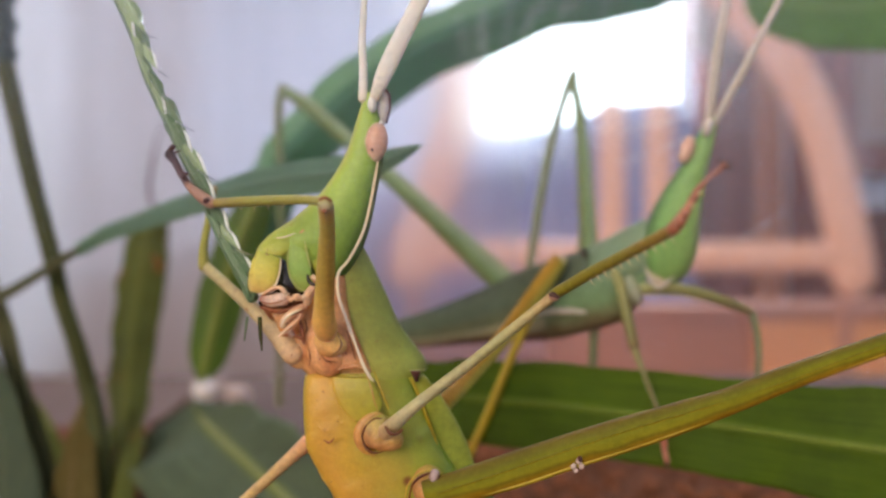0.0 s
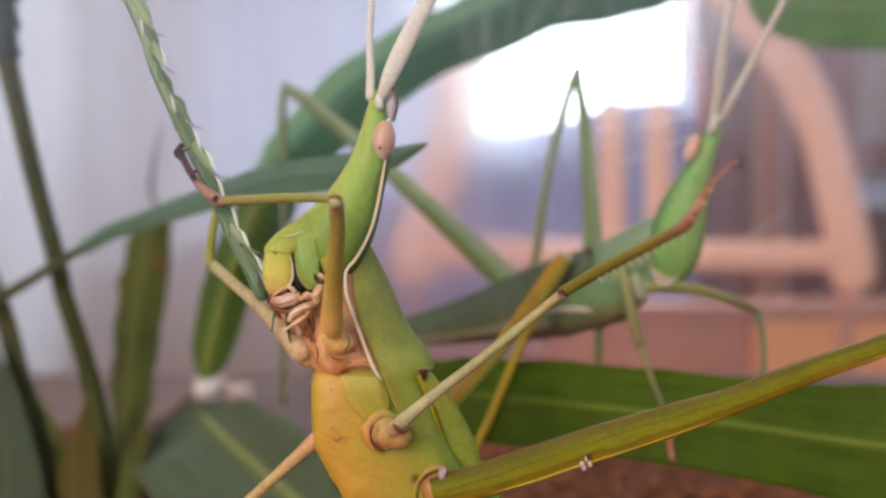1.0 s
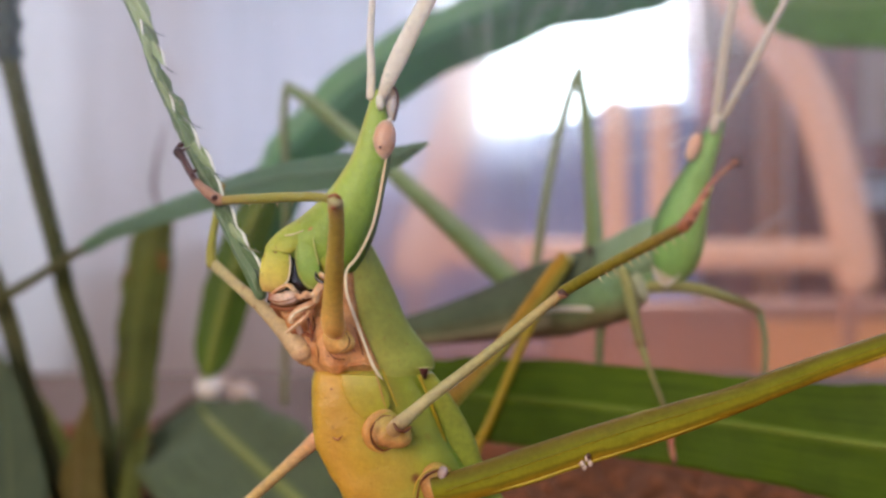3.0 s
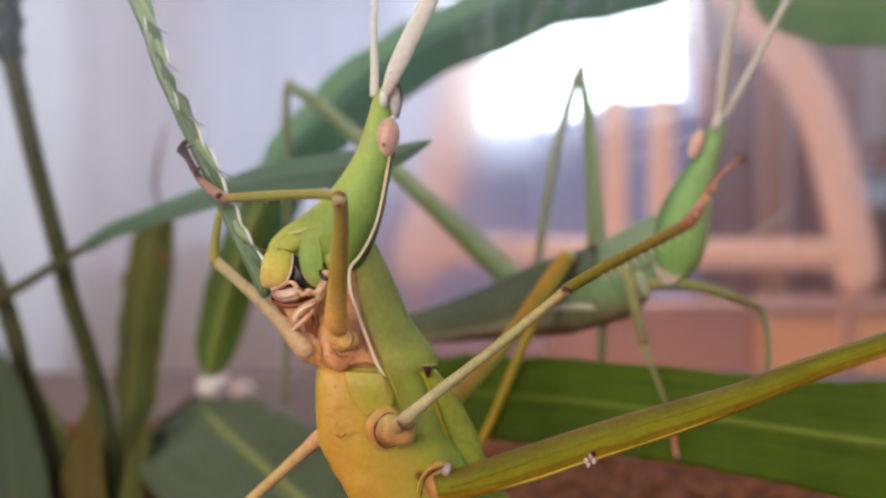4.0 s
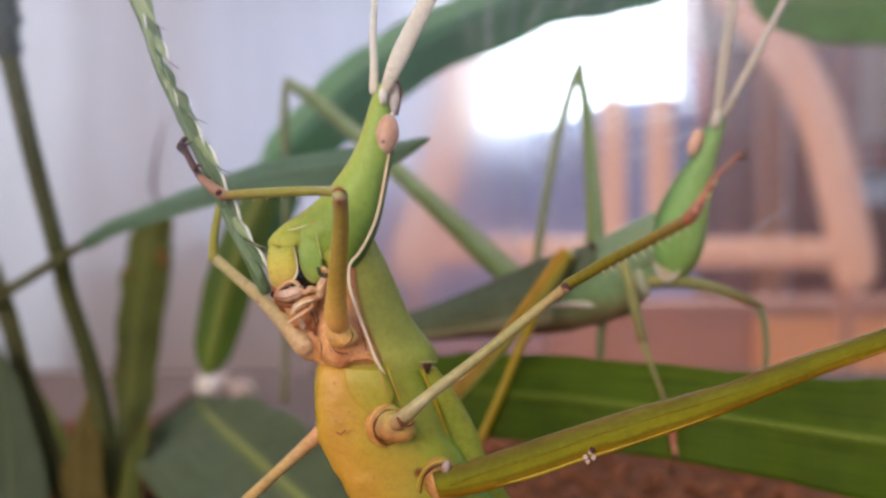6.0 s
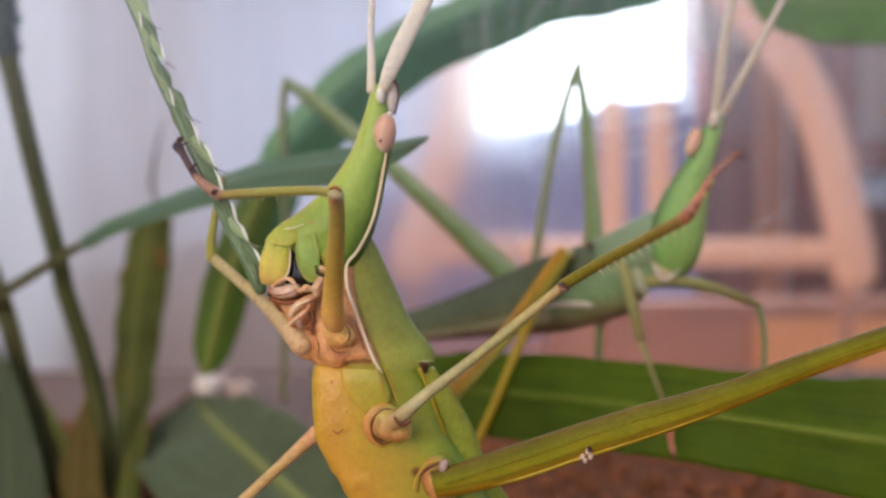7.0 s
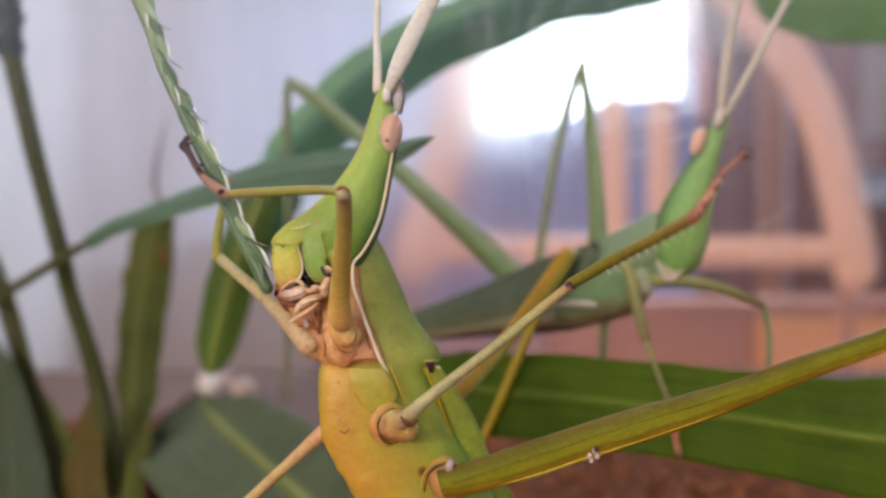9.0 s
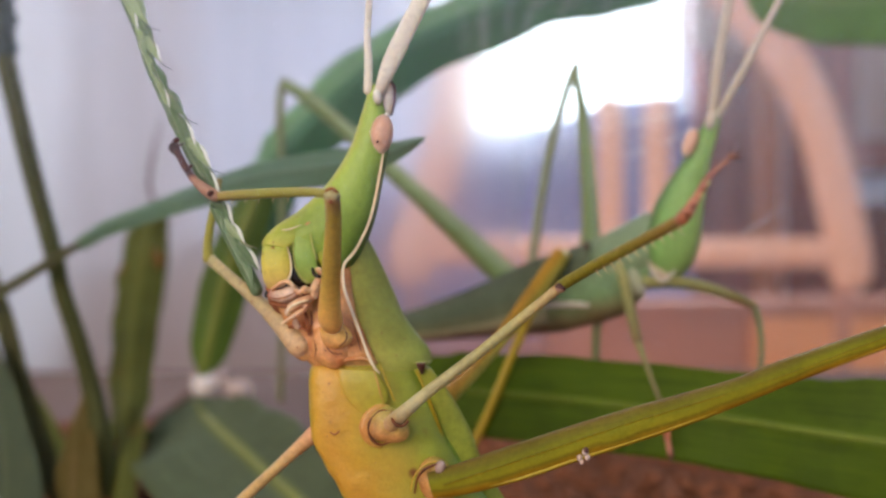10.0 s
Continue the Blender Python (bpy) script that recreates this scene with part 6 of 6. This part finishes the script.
part("mid_femur", tube([(-8.2, 49.8, -12.4, 0.56, 0.5), (-9.0, 50, -13.1, 0.45, 0.42), (-10.91, 50.4, -14.88, 0.37, 0.36), (-12.92, 51, -16.79, 0.37, 0.36), (-15.47, 52, -19.3, 0.35, 0.33), (-19.25, 54, -22.63, 0.34, 0.31)], 14, 8), m_tanleg, hopper, "tan middle thigh, pinkish at the joint")
part("mid_tibia", tube([(-19.25, 54, -22.63, 0.36), (-18.72, 56, -27.59, 0.33), (-17.53, 57.5, -33.83, 0.3)], 10, 6), m_midtibia, hopper, "olive middle shin")
# hind legs
part("coxa", ball((-0.21, 48.6, -15.07), (1.56, 1.3, 1.2), (1, 0, 0.4), 20, 12), m_midhip, hopper, "olive-tan hip of the hind leg")
part("coxa_rim", tube([(-1.83, 47.8, -15.45, 0.07), (-1.62, 47.7, -14.51, 0.07), (-1.05, 47.6, -13.85, 0.07), (-0.28, 47.6, -13.6, 0.05), (0.42, 47.7, -13.87, 0.04)], 8, 6), m_thorax, hopper, "swollen hip seam")
part("coxa_seam", tube([(-1.61, 47.4, -15.46, 0.07), (-1.43, 47.3, -14.52, 0.07), (-0.97, 47.2, -13.94, 0.1), (-0.42, 47.2, -13.69, 0.07), (0.07, 47.2, -13.52, 0.05)], 8, 6), m_crease, hopper, "brown hip seam")
part("hip_bead", ball((-0.03, 47.3, -13.83), (0.42, 0.35, 0.34), (1, 0, -0.3), 14, 10), m_bead, hopper, "greyish-purple bead at the hip")
hind = part("hind_femur", body([(-0.84, 47.6, -14.27, -0.42, 47.6, -15.81, 0.7, 0.7), (0.98, 47.4, -13.68, 1.54, 47.4, -15.5, 0.9, 0.9), (4.01, 47, -12.56, 4.6, 47, -14.6, 0.95, 0.95), (7.41, 46.6, -11.32, 8.05, 46.6, -13.32, 0.95, 0.95), (10.75, 46.2, -10.17, 11.4, 46.2, -12.12, 0.9, 0.9), (14.03, 45.8, -9.14, 14.62, 45.8, -10.9, 0.85, 0.85), (17.25, 45.4, -8.12, 17.75, 45.4, -9.55, 0.8, 0.8), (20.35, 45, -6.8, 20.81, 45, -8.15, 0.75, 0.75), (25.63, 44.4, -4.87, 25.99, 44.4, -6.05, 0.65, 0.65), (29.68, 44, -3.47, 29.94, 44, -4.57, 0.6, 0.6), (32.45, 43.8, -2.68, 32.7, 43.8, -4.03, 0.65, 0.65)], 26, 7, 2.4), m_hind, hopper, "long ridged green and olive hind thigh")
part("ridge", tube([(0.21, 46.6, -14.72, 0.07), (4.28, 46.1, -13.21, 0.08), (7.61, 45.7, -11.95, 0.08), (10.9, 45.4, -10.76, 0.08), (14.12, 45, -9.68, 0.07), (17.31, 44.7, -8.62, 0.07), (20.42, 44.3, -7.47, 0.07), (25.35, 43.8, -5.45, 0.05), (29.27, 43.4, -3.99, 0.05)], 8, 6), m_hind, hind, "raised ridge")
part("ridge", tube([(0.55, 47, -15.37, 0.1), (4.6, 46.25, -14.25, 0.12), (7.95, 45.85, -13.0, 0.12), (11.27, 45.55, -11.82, 0.12), (14.45, 45.15, -10.6, 0.1), (17.53, 44.85, -9.3, 0.1), (20.58, 44.5, -7.96, 0.08), (25.7, 43.9, -5.88, 0.08)], 8, 6), m_straw, hind, "yellow-olive lower ridge")
part("hind_tibia", tube([(32.61, 43.8, -3.35, 0.42), (33.08, 44, -8.39, 0.32), (33.86, 44.6, -18.36, 0.3), (34.48, 45.2, -33.25, 0.27)], 10, 6), m_tibia, hopper, "olive hind shin")
part("hind_femur", body([(-1.22, 51.6, -11.29, -0.46, 51.6, -11.97, 0.6, 0.6), (0.32, 54, -10.22, 1.13, 54.6, -11.06, 0.6, 0.6), (2.33, 58.5, -9, 3.23, 58.5, -9.78, 0.6, 0.6), (4.9, 64, -6.93, 5.94, 64, -7.78, 0.62, 0.62), (7.78, 69.5, -4.04, 9.11, 69.5, -5.17, 0.68, 0.68), (10.21, 73, -1.34, 11.56, 73, -2.31, 0.65, 0.65), (11.3, 74.5, -0.27, 12.62, 74.5, -1.15, 0.6, 0.6)], 18, 6), m_amber, hopper, "amber hind thigh reaching back")
# Pale colour of this knee also stands in for its glint.
part("knee", ball((11.97, 74.2, -1.04), (0.6, 0.6, 0.5), (0.6, 0, 0.6), 12, 8), m_pale, hopper, "pale knee")
part("hind_tibia", tube([(11.87, 74.6, -1.59, 0.47), (10.08, 74.4, -4.33, 0.44), (8.41, 74.2, -7.32, 0.44), (6.59, 74, -11.39, 0.44), (4.65, 73.5, -15.91, 0.43), (2.9, 73, -19.57, 0.4), (0.32, 72, -25.93, 0.34)], 10, 7), m_straw, hopper, "yellow-olive hind shin")

# small pale crumb stuck under the hind thigh
crumb = thing("crumb", (8.6, 45.5, -13.0), "tiny pale pink crumb stuck to the leg", "debris")
for x, y, r in ((1030, 822, 0.17), (1040, 812, 0.19), (1044, 822, 0.16), (1034, 829, 0.14)):
    s = 45.45 / 1358
    part("grain", ball(((x - 784) * s, 45.45, -(y - 441) * s), (r, r, r * 1.2), (0.3, 0, 1), 8, 6), m_stone2, crumb)
part("grain", ball((8.6, 45.4, -12.3), (0.2, 0.2, 0.16), (1, 0, 0), 8, 6), m_claw, crumb, "dark speck")

# the second insect, side-on behind
other = thing("grasshopper", (15.04, 74, -11.39), "fresh green grasshopper standing side-on behind the other", "grasshopper", "grasshoppers in the tank")
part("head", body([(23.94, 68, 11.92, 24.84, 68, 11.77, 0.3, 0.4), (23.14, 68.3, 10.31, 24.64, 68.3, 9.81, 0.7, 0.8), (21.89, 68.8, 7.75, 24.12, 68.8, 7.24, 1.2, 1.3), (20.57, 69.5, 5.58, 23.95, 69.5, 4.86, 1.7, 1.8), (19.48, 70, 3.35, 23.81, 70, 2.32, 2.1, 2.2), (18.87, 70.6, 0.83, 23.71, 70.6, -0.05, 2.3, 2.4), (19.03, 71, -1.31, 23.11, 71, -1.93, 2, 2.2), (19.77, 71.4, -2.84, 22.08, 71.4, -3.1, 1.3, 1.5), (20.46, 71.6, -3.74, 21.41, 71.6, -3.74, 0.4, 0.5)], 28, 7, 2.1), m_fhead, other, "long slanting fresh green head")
part("eye", ball((22.02, 67.8, 8.94), (0.65, 0.6, 1.35), (0.35, 0, 1), 18, 12), m_eye, other, "tan compound eye")
part("antenna", tube([(23.96, 67.8, 11.53, 0.32, 0.22), (24.12, 67.4, 13.95, 0.45, 0.25), (24.37, 67, 16.82, 0.47, 0.25), (24.74, 66.4, 20.1, 0.42, 0.22), (25.27, 66, 23.38, 0.34, 0.19), (26.13, 65, 29.72, 0.14, 0.1)], 10, 10, ripple=0.05, count=20), m_fant, other, "pale sword-shaped antenna")
part("antenna", tube([(24.49, 67.6, 11.4, 0.25, 0.2), (25.34, 67.2, 13.16, 0.32, 0.2), (26.78, 66.6, 16.14, 0.34, 0.2), (28.09, 66, 19, 0.29, 0.17), (29.37, 65.6, 21.69, 0.27, 0.14), (31.88, 65, 26.85, 0.12, 0.1)], 10, 10, ripple=0.05, count=20), m_fant, other, "pale sword-shaped antenna")
part("antenna_base", ball((23.72, 67.4, 10.87), (0.5, 0.4, 0.9), (0.25, 0, 1), 12, 8), m_fant, other)
part("lip_edge", tube([(18.86, 69.6, -1.49, 0.08), (19.16, 69.4, -2.50, 0.13), (19.93, 69.4, -3.37, 0.17), (20.78, 69.5, -2.87, 0.13), (21.47, 69.6, -2.26, 0.07)], 8, 6), m_fant, other, "cream edge of the mouth")
part("mouth", body([(18.97, 70.4, -1.71, 21.88, 70.4, -1.71, 0.3, 0.9), (19.23, 70.2, -2.48, 21.50, 70.2, -2.43, 0.4, 0.8), (19.62, 70.1, -3.15, 20.80, 70.1, -3.15, 0.3, 0.6), (19.98, 70.1, -3.61, 20.34, 70.1, -3.61, 0.1, 0.2)], 16, 6), m_flip, other, "greyish-pink tapering mouthparts")
part("neck_skin", ball((17.88, 70.6, -3.69), (0.75, 0.6, 1.5), (-0.35, 0, 1), 18, 12, lump=0.2), m_fneck, other, "pale skin between head and breast")
part("pronotum", body([(19.27, 71.5, 3, 19.38, 71.5, -2.16, 1.6, 2.2), (17.83, 72.5, 2.19, 18.15, 72.5, -2.94, 2, 2.6), (16.4, 74, 1.25, 16.78, 74, -3.65, 2.1, 2.8), (15.23, 75.5, 0.5, 15.46, 75.5, -4.39, 2.2, 2.9), (14.29, 77, -0.17, 14.52, 77, -5.05, 2.1, 2.8)], 26, 7, 2.2), m_fcollar, other, "dull green collar")
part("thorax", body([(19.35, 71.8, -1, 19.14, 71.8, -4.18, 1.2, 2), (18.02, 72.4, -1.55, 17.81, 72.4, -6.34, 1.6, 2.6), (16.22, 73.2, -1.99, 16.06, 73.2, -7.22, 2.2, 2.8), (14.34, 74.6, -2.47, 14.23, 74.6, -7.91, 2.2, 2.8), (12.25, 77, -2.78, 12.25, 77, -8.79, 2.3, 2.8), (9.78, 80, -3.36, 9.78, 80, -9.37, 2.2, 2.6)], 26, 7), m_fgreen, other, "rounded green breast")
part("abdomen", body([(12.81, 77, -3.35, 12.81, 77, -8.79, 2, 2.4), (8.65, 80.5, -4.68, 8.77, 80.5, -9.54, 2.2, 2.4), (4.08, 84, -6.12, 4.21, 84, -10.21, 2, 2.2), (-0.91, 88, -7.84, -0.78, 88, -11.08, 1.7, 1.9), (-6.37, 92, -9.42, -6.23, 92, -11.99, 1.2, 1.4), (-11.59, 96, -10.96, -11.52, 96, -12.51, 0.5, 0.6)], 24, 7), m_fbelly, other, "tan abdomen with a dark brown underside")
part("folded_wing", body([(14.58, 75, 0.17, 14.14, 75, -3.26, 0.9, 1.2), (12.15, 76.4, -0.62, 11.93, 76.4, -5.85, 1.3, 2.2), (8.9, 79.0, -1.9, 8.53, 79.3, -7.53, 1.3, 2.4), (4.2, 82.6, -4.3, 4.02, 82.8, -8.78, 1.2, 2.2), (-0.89, 86.8, -6.58, -0.89, 86.8, -9.91, 1, 2), (-5.6, 90.6, -8.34, -5.6, 90.6, -10.87, 0.8, 1.6), (-13.08, 96.5, -10.73, -13.08, 96.5, -12.29, 0.4, 0.8), (-17.79, 99, -11.88, -17.79, 99, -12.47, 0.1, 0.2)], 24, 7), m_fwing, other, "long dull green folded wing")
part("dark_mark", ball((14.13, 74.4, -0.11), (0.5, 0.3, 0.22), (1, 0, 0.4), 10, 8), m_claw, other, "dark mark on the collar")
part("stripe", tube([(9.76, 76.2, -6.23, 0.17), (11.13, 75.2, -5.98, 0.28), (12.83, 73.8, -5.81, 0.3), (13.94, 72.8, -5.84, 0.19)], 8, 6), m_fant, other, "cream flank stripe")
part("fore_femur", tube([(19, 70.5, -3.48, 0.57), (21.86, 70.5, -3.48, 0.55), (24.89, 71, -4.13, 0.52), (27.73, 71.6, -5.06, 0.42), (29.48, 72, -5.78, 0.34)], 12, 7), m_fleg2, other, "pale green fore thigh")
part("fore_tibia", tube([(29.48, 72, -5.89, 0.32), (29.99, 72.2, -7.39, 0.29), (30.28, 72.4, -9.54, 0.27), (30.26, 72.6, -12.14, 0.27)], 10, 6), m_fleg, other, "green fore shin")
part("fore_femur", tube([(16.23, 70.2, -1.91, 0.41), (16.56, 69.4, -3.27, 0.51), (16.97, 69, -5.54, 0.51), (17.38, 68.8, -7.55, 0.48), (17.61, 68.7, -8.55, 0.51)], 12, 7), m_fleg2, other, "yellow-green fore thigh")
part("fore_tibia", tube([(17.58, 68.6, -8.64, 0.35), (17.98, 68.2, -9.99, 0.25), (18.57, 67.6, -11.9, 0.2), (19.28, 66.8, -14.12, 0.2)], 10, 6), m_fleg2, other, "yellow-green fore shin")
foot(other, [(19.15, 66, -14.29, 0.27), (19.15, 65, -15.51, 0.26), (19.12, 64.6, -16.6, 0.26), (19.3, 64.4, -17.74, 0.21)], ((19.48, 64.2, -18.11), (19.16, 64.4, -18.26)), m_redfoot)
part("mid_femur", tube([(15.37, 74, -6.48, 0.6), (15.24, 75, -8.23, 0.44), (15.33, 76, -11.14, 0.39), (15.3, 76.4, -13, 0.28)], 10, 6), m_fleg, other, "green middle leg")
part("hind_femur", body([(13.38, 79, -5.18, 16.75, 79, -4.6, 1, 1), (14.64, 80.5, 0.65, 16.72, 80.5, 0.77, 1, 1), (15.04, 83, 6.17, 16.81, 83, 6.42, 0.9, 0.9), (15.33, 86, 12.1, 16.85, 86, 12.35, 0.75, 0.75), (15.38, 88.5, 17.01, 16.62, 88.5, 17.14, 0.6, 0.6), (15.31, 90, 20.28, 16.24, 90, 20.35, 0.5, 0.5)], 18, 7), m_fthigh, other, "grey-green hind thigh, raised")
part("knee", ball((15.81, 90.2, 20.6), (0.62, 0.6, 1.0), (0, 0, 1), 12, 8), m_fleg, other, "bent knee")
part("hind_tibia", tube([(15.3, 90, 20.0, 0.52), (14.38, 90, 16.97, 0.54), (13.32, 90, 13.32, 0.52), (12.06, 89.5, 7.32, 0.5), (11.01, 89, 1.05, 0.49), (9.98, 88, -5.12, 0.49)], 10, 7), m_fleg, other, "green hind shin")
part("hind_femur", body([(7.73, 84, -5.88, 9.77, 84, -3.9, 1.1, 1.1), (4.37, 86, -2.85, 6.33, 86, -0.7, 1.1, 1.1), (-0.72, 89, 2.36, 0.92, 89, 4.19, 1, 1), (-6.16, 92, 7.66, -4.81, 92, 9.35, 0.9, 0.9), (-11.96, 95, 13.08, -10.84, 95, 14.69, 0.8, 0.8), (-16.86, 97, 17.36, -16, 97, 19, 0.7, 0.7), (-20.28, 98, 19.92, -19.63, 98, 21.07, 0.6, 0.6)], 18, 7), m_fthigh, other, "long grey-green banded hind thigh")
part("knee", ball((-20.03, 98.2, 20.61), (0.65, 0.6, 0.8), (-0.5, 0, 1), 12, 8), m_fleg, other, "bent knee")
part("hind_tibia", tube([(-20.51, 98.4, 20, 0.51), (-20.78, 99, 16.11, 0.55), (-20.77, 100, 10.38, 0.52), (-21.11, 102, 1.58, 0.49), (-21.6, 104, -9.11, 0.46), (-22.38, 107, -21.59, 0.43)], 10, 7), m_fleg, other, "green hind shin")


# ---------------------------------------------------------------- what moves
def motions():
    """The jaws chew about once in 0.8 s; the held spike and the fore leg sway with them."""
    opening = ((0, 1), (0.1, 0.6), (0.2, 0.15), (0.4, 0.15), (0.5, 0.5), (0.6, 0.6), (0.7, 0.9), (0.8, 1), (0.9, 1), (1.0, 0.35), (1.1, 0.2), (1.3, 0.1), (1.4, 0.3), (1.5, 0.7), (1.6, 0.4), (1.7, 0.15), (2.0, 0.15),
               (2.1, 0.5), (2.3, 1), (2.4, 0.9), (2.5, 0.5), (2.6, 0.2), (2.8, 0.15), (3.1, 0.95), (3.4, 0.15), (3.6, 0.15), (3.8, 0.5), (4.0, 1), (4.1, 0.7), (4.2, 0.2), (4.4, 0.1), (4.6, 0.5), (4.7, 0.9), (4.9, 1))
    opening += ((5.0, 0.6), (5.1, 0.3), (5.2, 0.1), (5.4, 0.15), (5.5, 0.6), (5.7, 0.5), (5.9, 0.1), (6.3, 0.95), (6.6, 0.2), (6.8, 0.15), (7.0, 0.8), (7.1, 1), (7.2, 1), (7.3, 0.6), (7.5, 0.2), (7.7, 0.15), (7.8, 0.6), (8.0, 0.5),
                (8.1, 0.2), (8.3, 0.1), (8.5, 0.6), (8.6, 0.9), (8.8, 1), (8.9, 0.6), (9.0, 0.1), (9.2, 0.15), (9.3, 0.6), (9.5, 1), (9.6, 1), (9.7, 0.6), (9.9, 0.3), (10.0, 0.25))

    def swing(ob, turn, shift):
        home = ob.location.copy()
        walk(ob, [(t, Matrix.Translation(home + Vector(shift) * MM * (o - 0.35)) @ pose(0, 0, 0, 0, turn * (o - 0.35), 0)) for t, o in opening])

    swing(labrum, 24, (-0.05, 0, 0.05))
    swing(mandible, -3, (0, 0, 0))
    swing(maxilla, 7, (-0.26, 0, -0.02))
    swing(palp, -12, (-0.12, 0, -0.05))
    swing(palp_b, 8, (0.03, 0, 0))

    sway = ((0, -3.3, 0), (0.5, 1.8, 0), (1, 0, 0), (1.5, 0.8, 0), (2, 1.1, 0), (2.5, -3, 0.4), (4, -1.5, 0), (4.5, -1, 0.5), (5, -2, 0.5), (5.5, 0.6, 0.3), (7, -3.5, -1.2), (7.5, -3.2, -0.8), (8, -1.6, 0), (8.5, -2.2, 1), (9, -3, -0.4), (9.5, -6, -2), (10, -5, -1.5))

    def follow(ob, share, turn=0.0):
        home = ob.location.copy()
        walk(ob, [(t, Matrix.Translation(home + Vector((x * 0.038 * share, 0, z * 0.038 * share))) @ pose(0, 0, 0, 0, turn * x, 0)) for t, x, z in [(t, x * MM, z * MM) for t, x, z in sway]])

    follow(spike, 1.0)
    follow(fore_tibia, 0.9)
    follow(fore_femur, 0.0, 500 * 0.25)

    base = shred.location.copy()
    walk(shred, [(t, Matrix.Translation(base + Vector((x, y, z)) * MM)) for t, x, y, z in (
        (0, -1.25, -0.1, -0.45), (0.1, -0.5, -0.1, -0.1), (0.2, -0.2, -0.1, -0.5), (0.3, 0.1, 0, -0.1), (0.45, 0.1, 0, 0.1), (0.55, -0.6, 0, 0.1), (0.7, -1.0, -0.1, -0.2), (0.8, -1.1, -0.1, -0.2), (0.9, -0.6, 0, -0.1), (1.0, 0, 0, 0), (1.2, 0.1, 0, 0.4), (1.5, -0.2, 0.2, 0.9), (1.8, 0.2, 0.7, 1.6), (2.1, 0.3, 0.9, 1.9), (10, 0.3, 0.9, 1.9))])


motions()
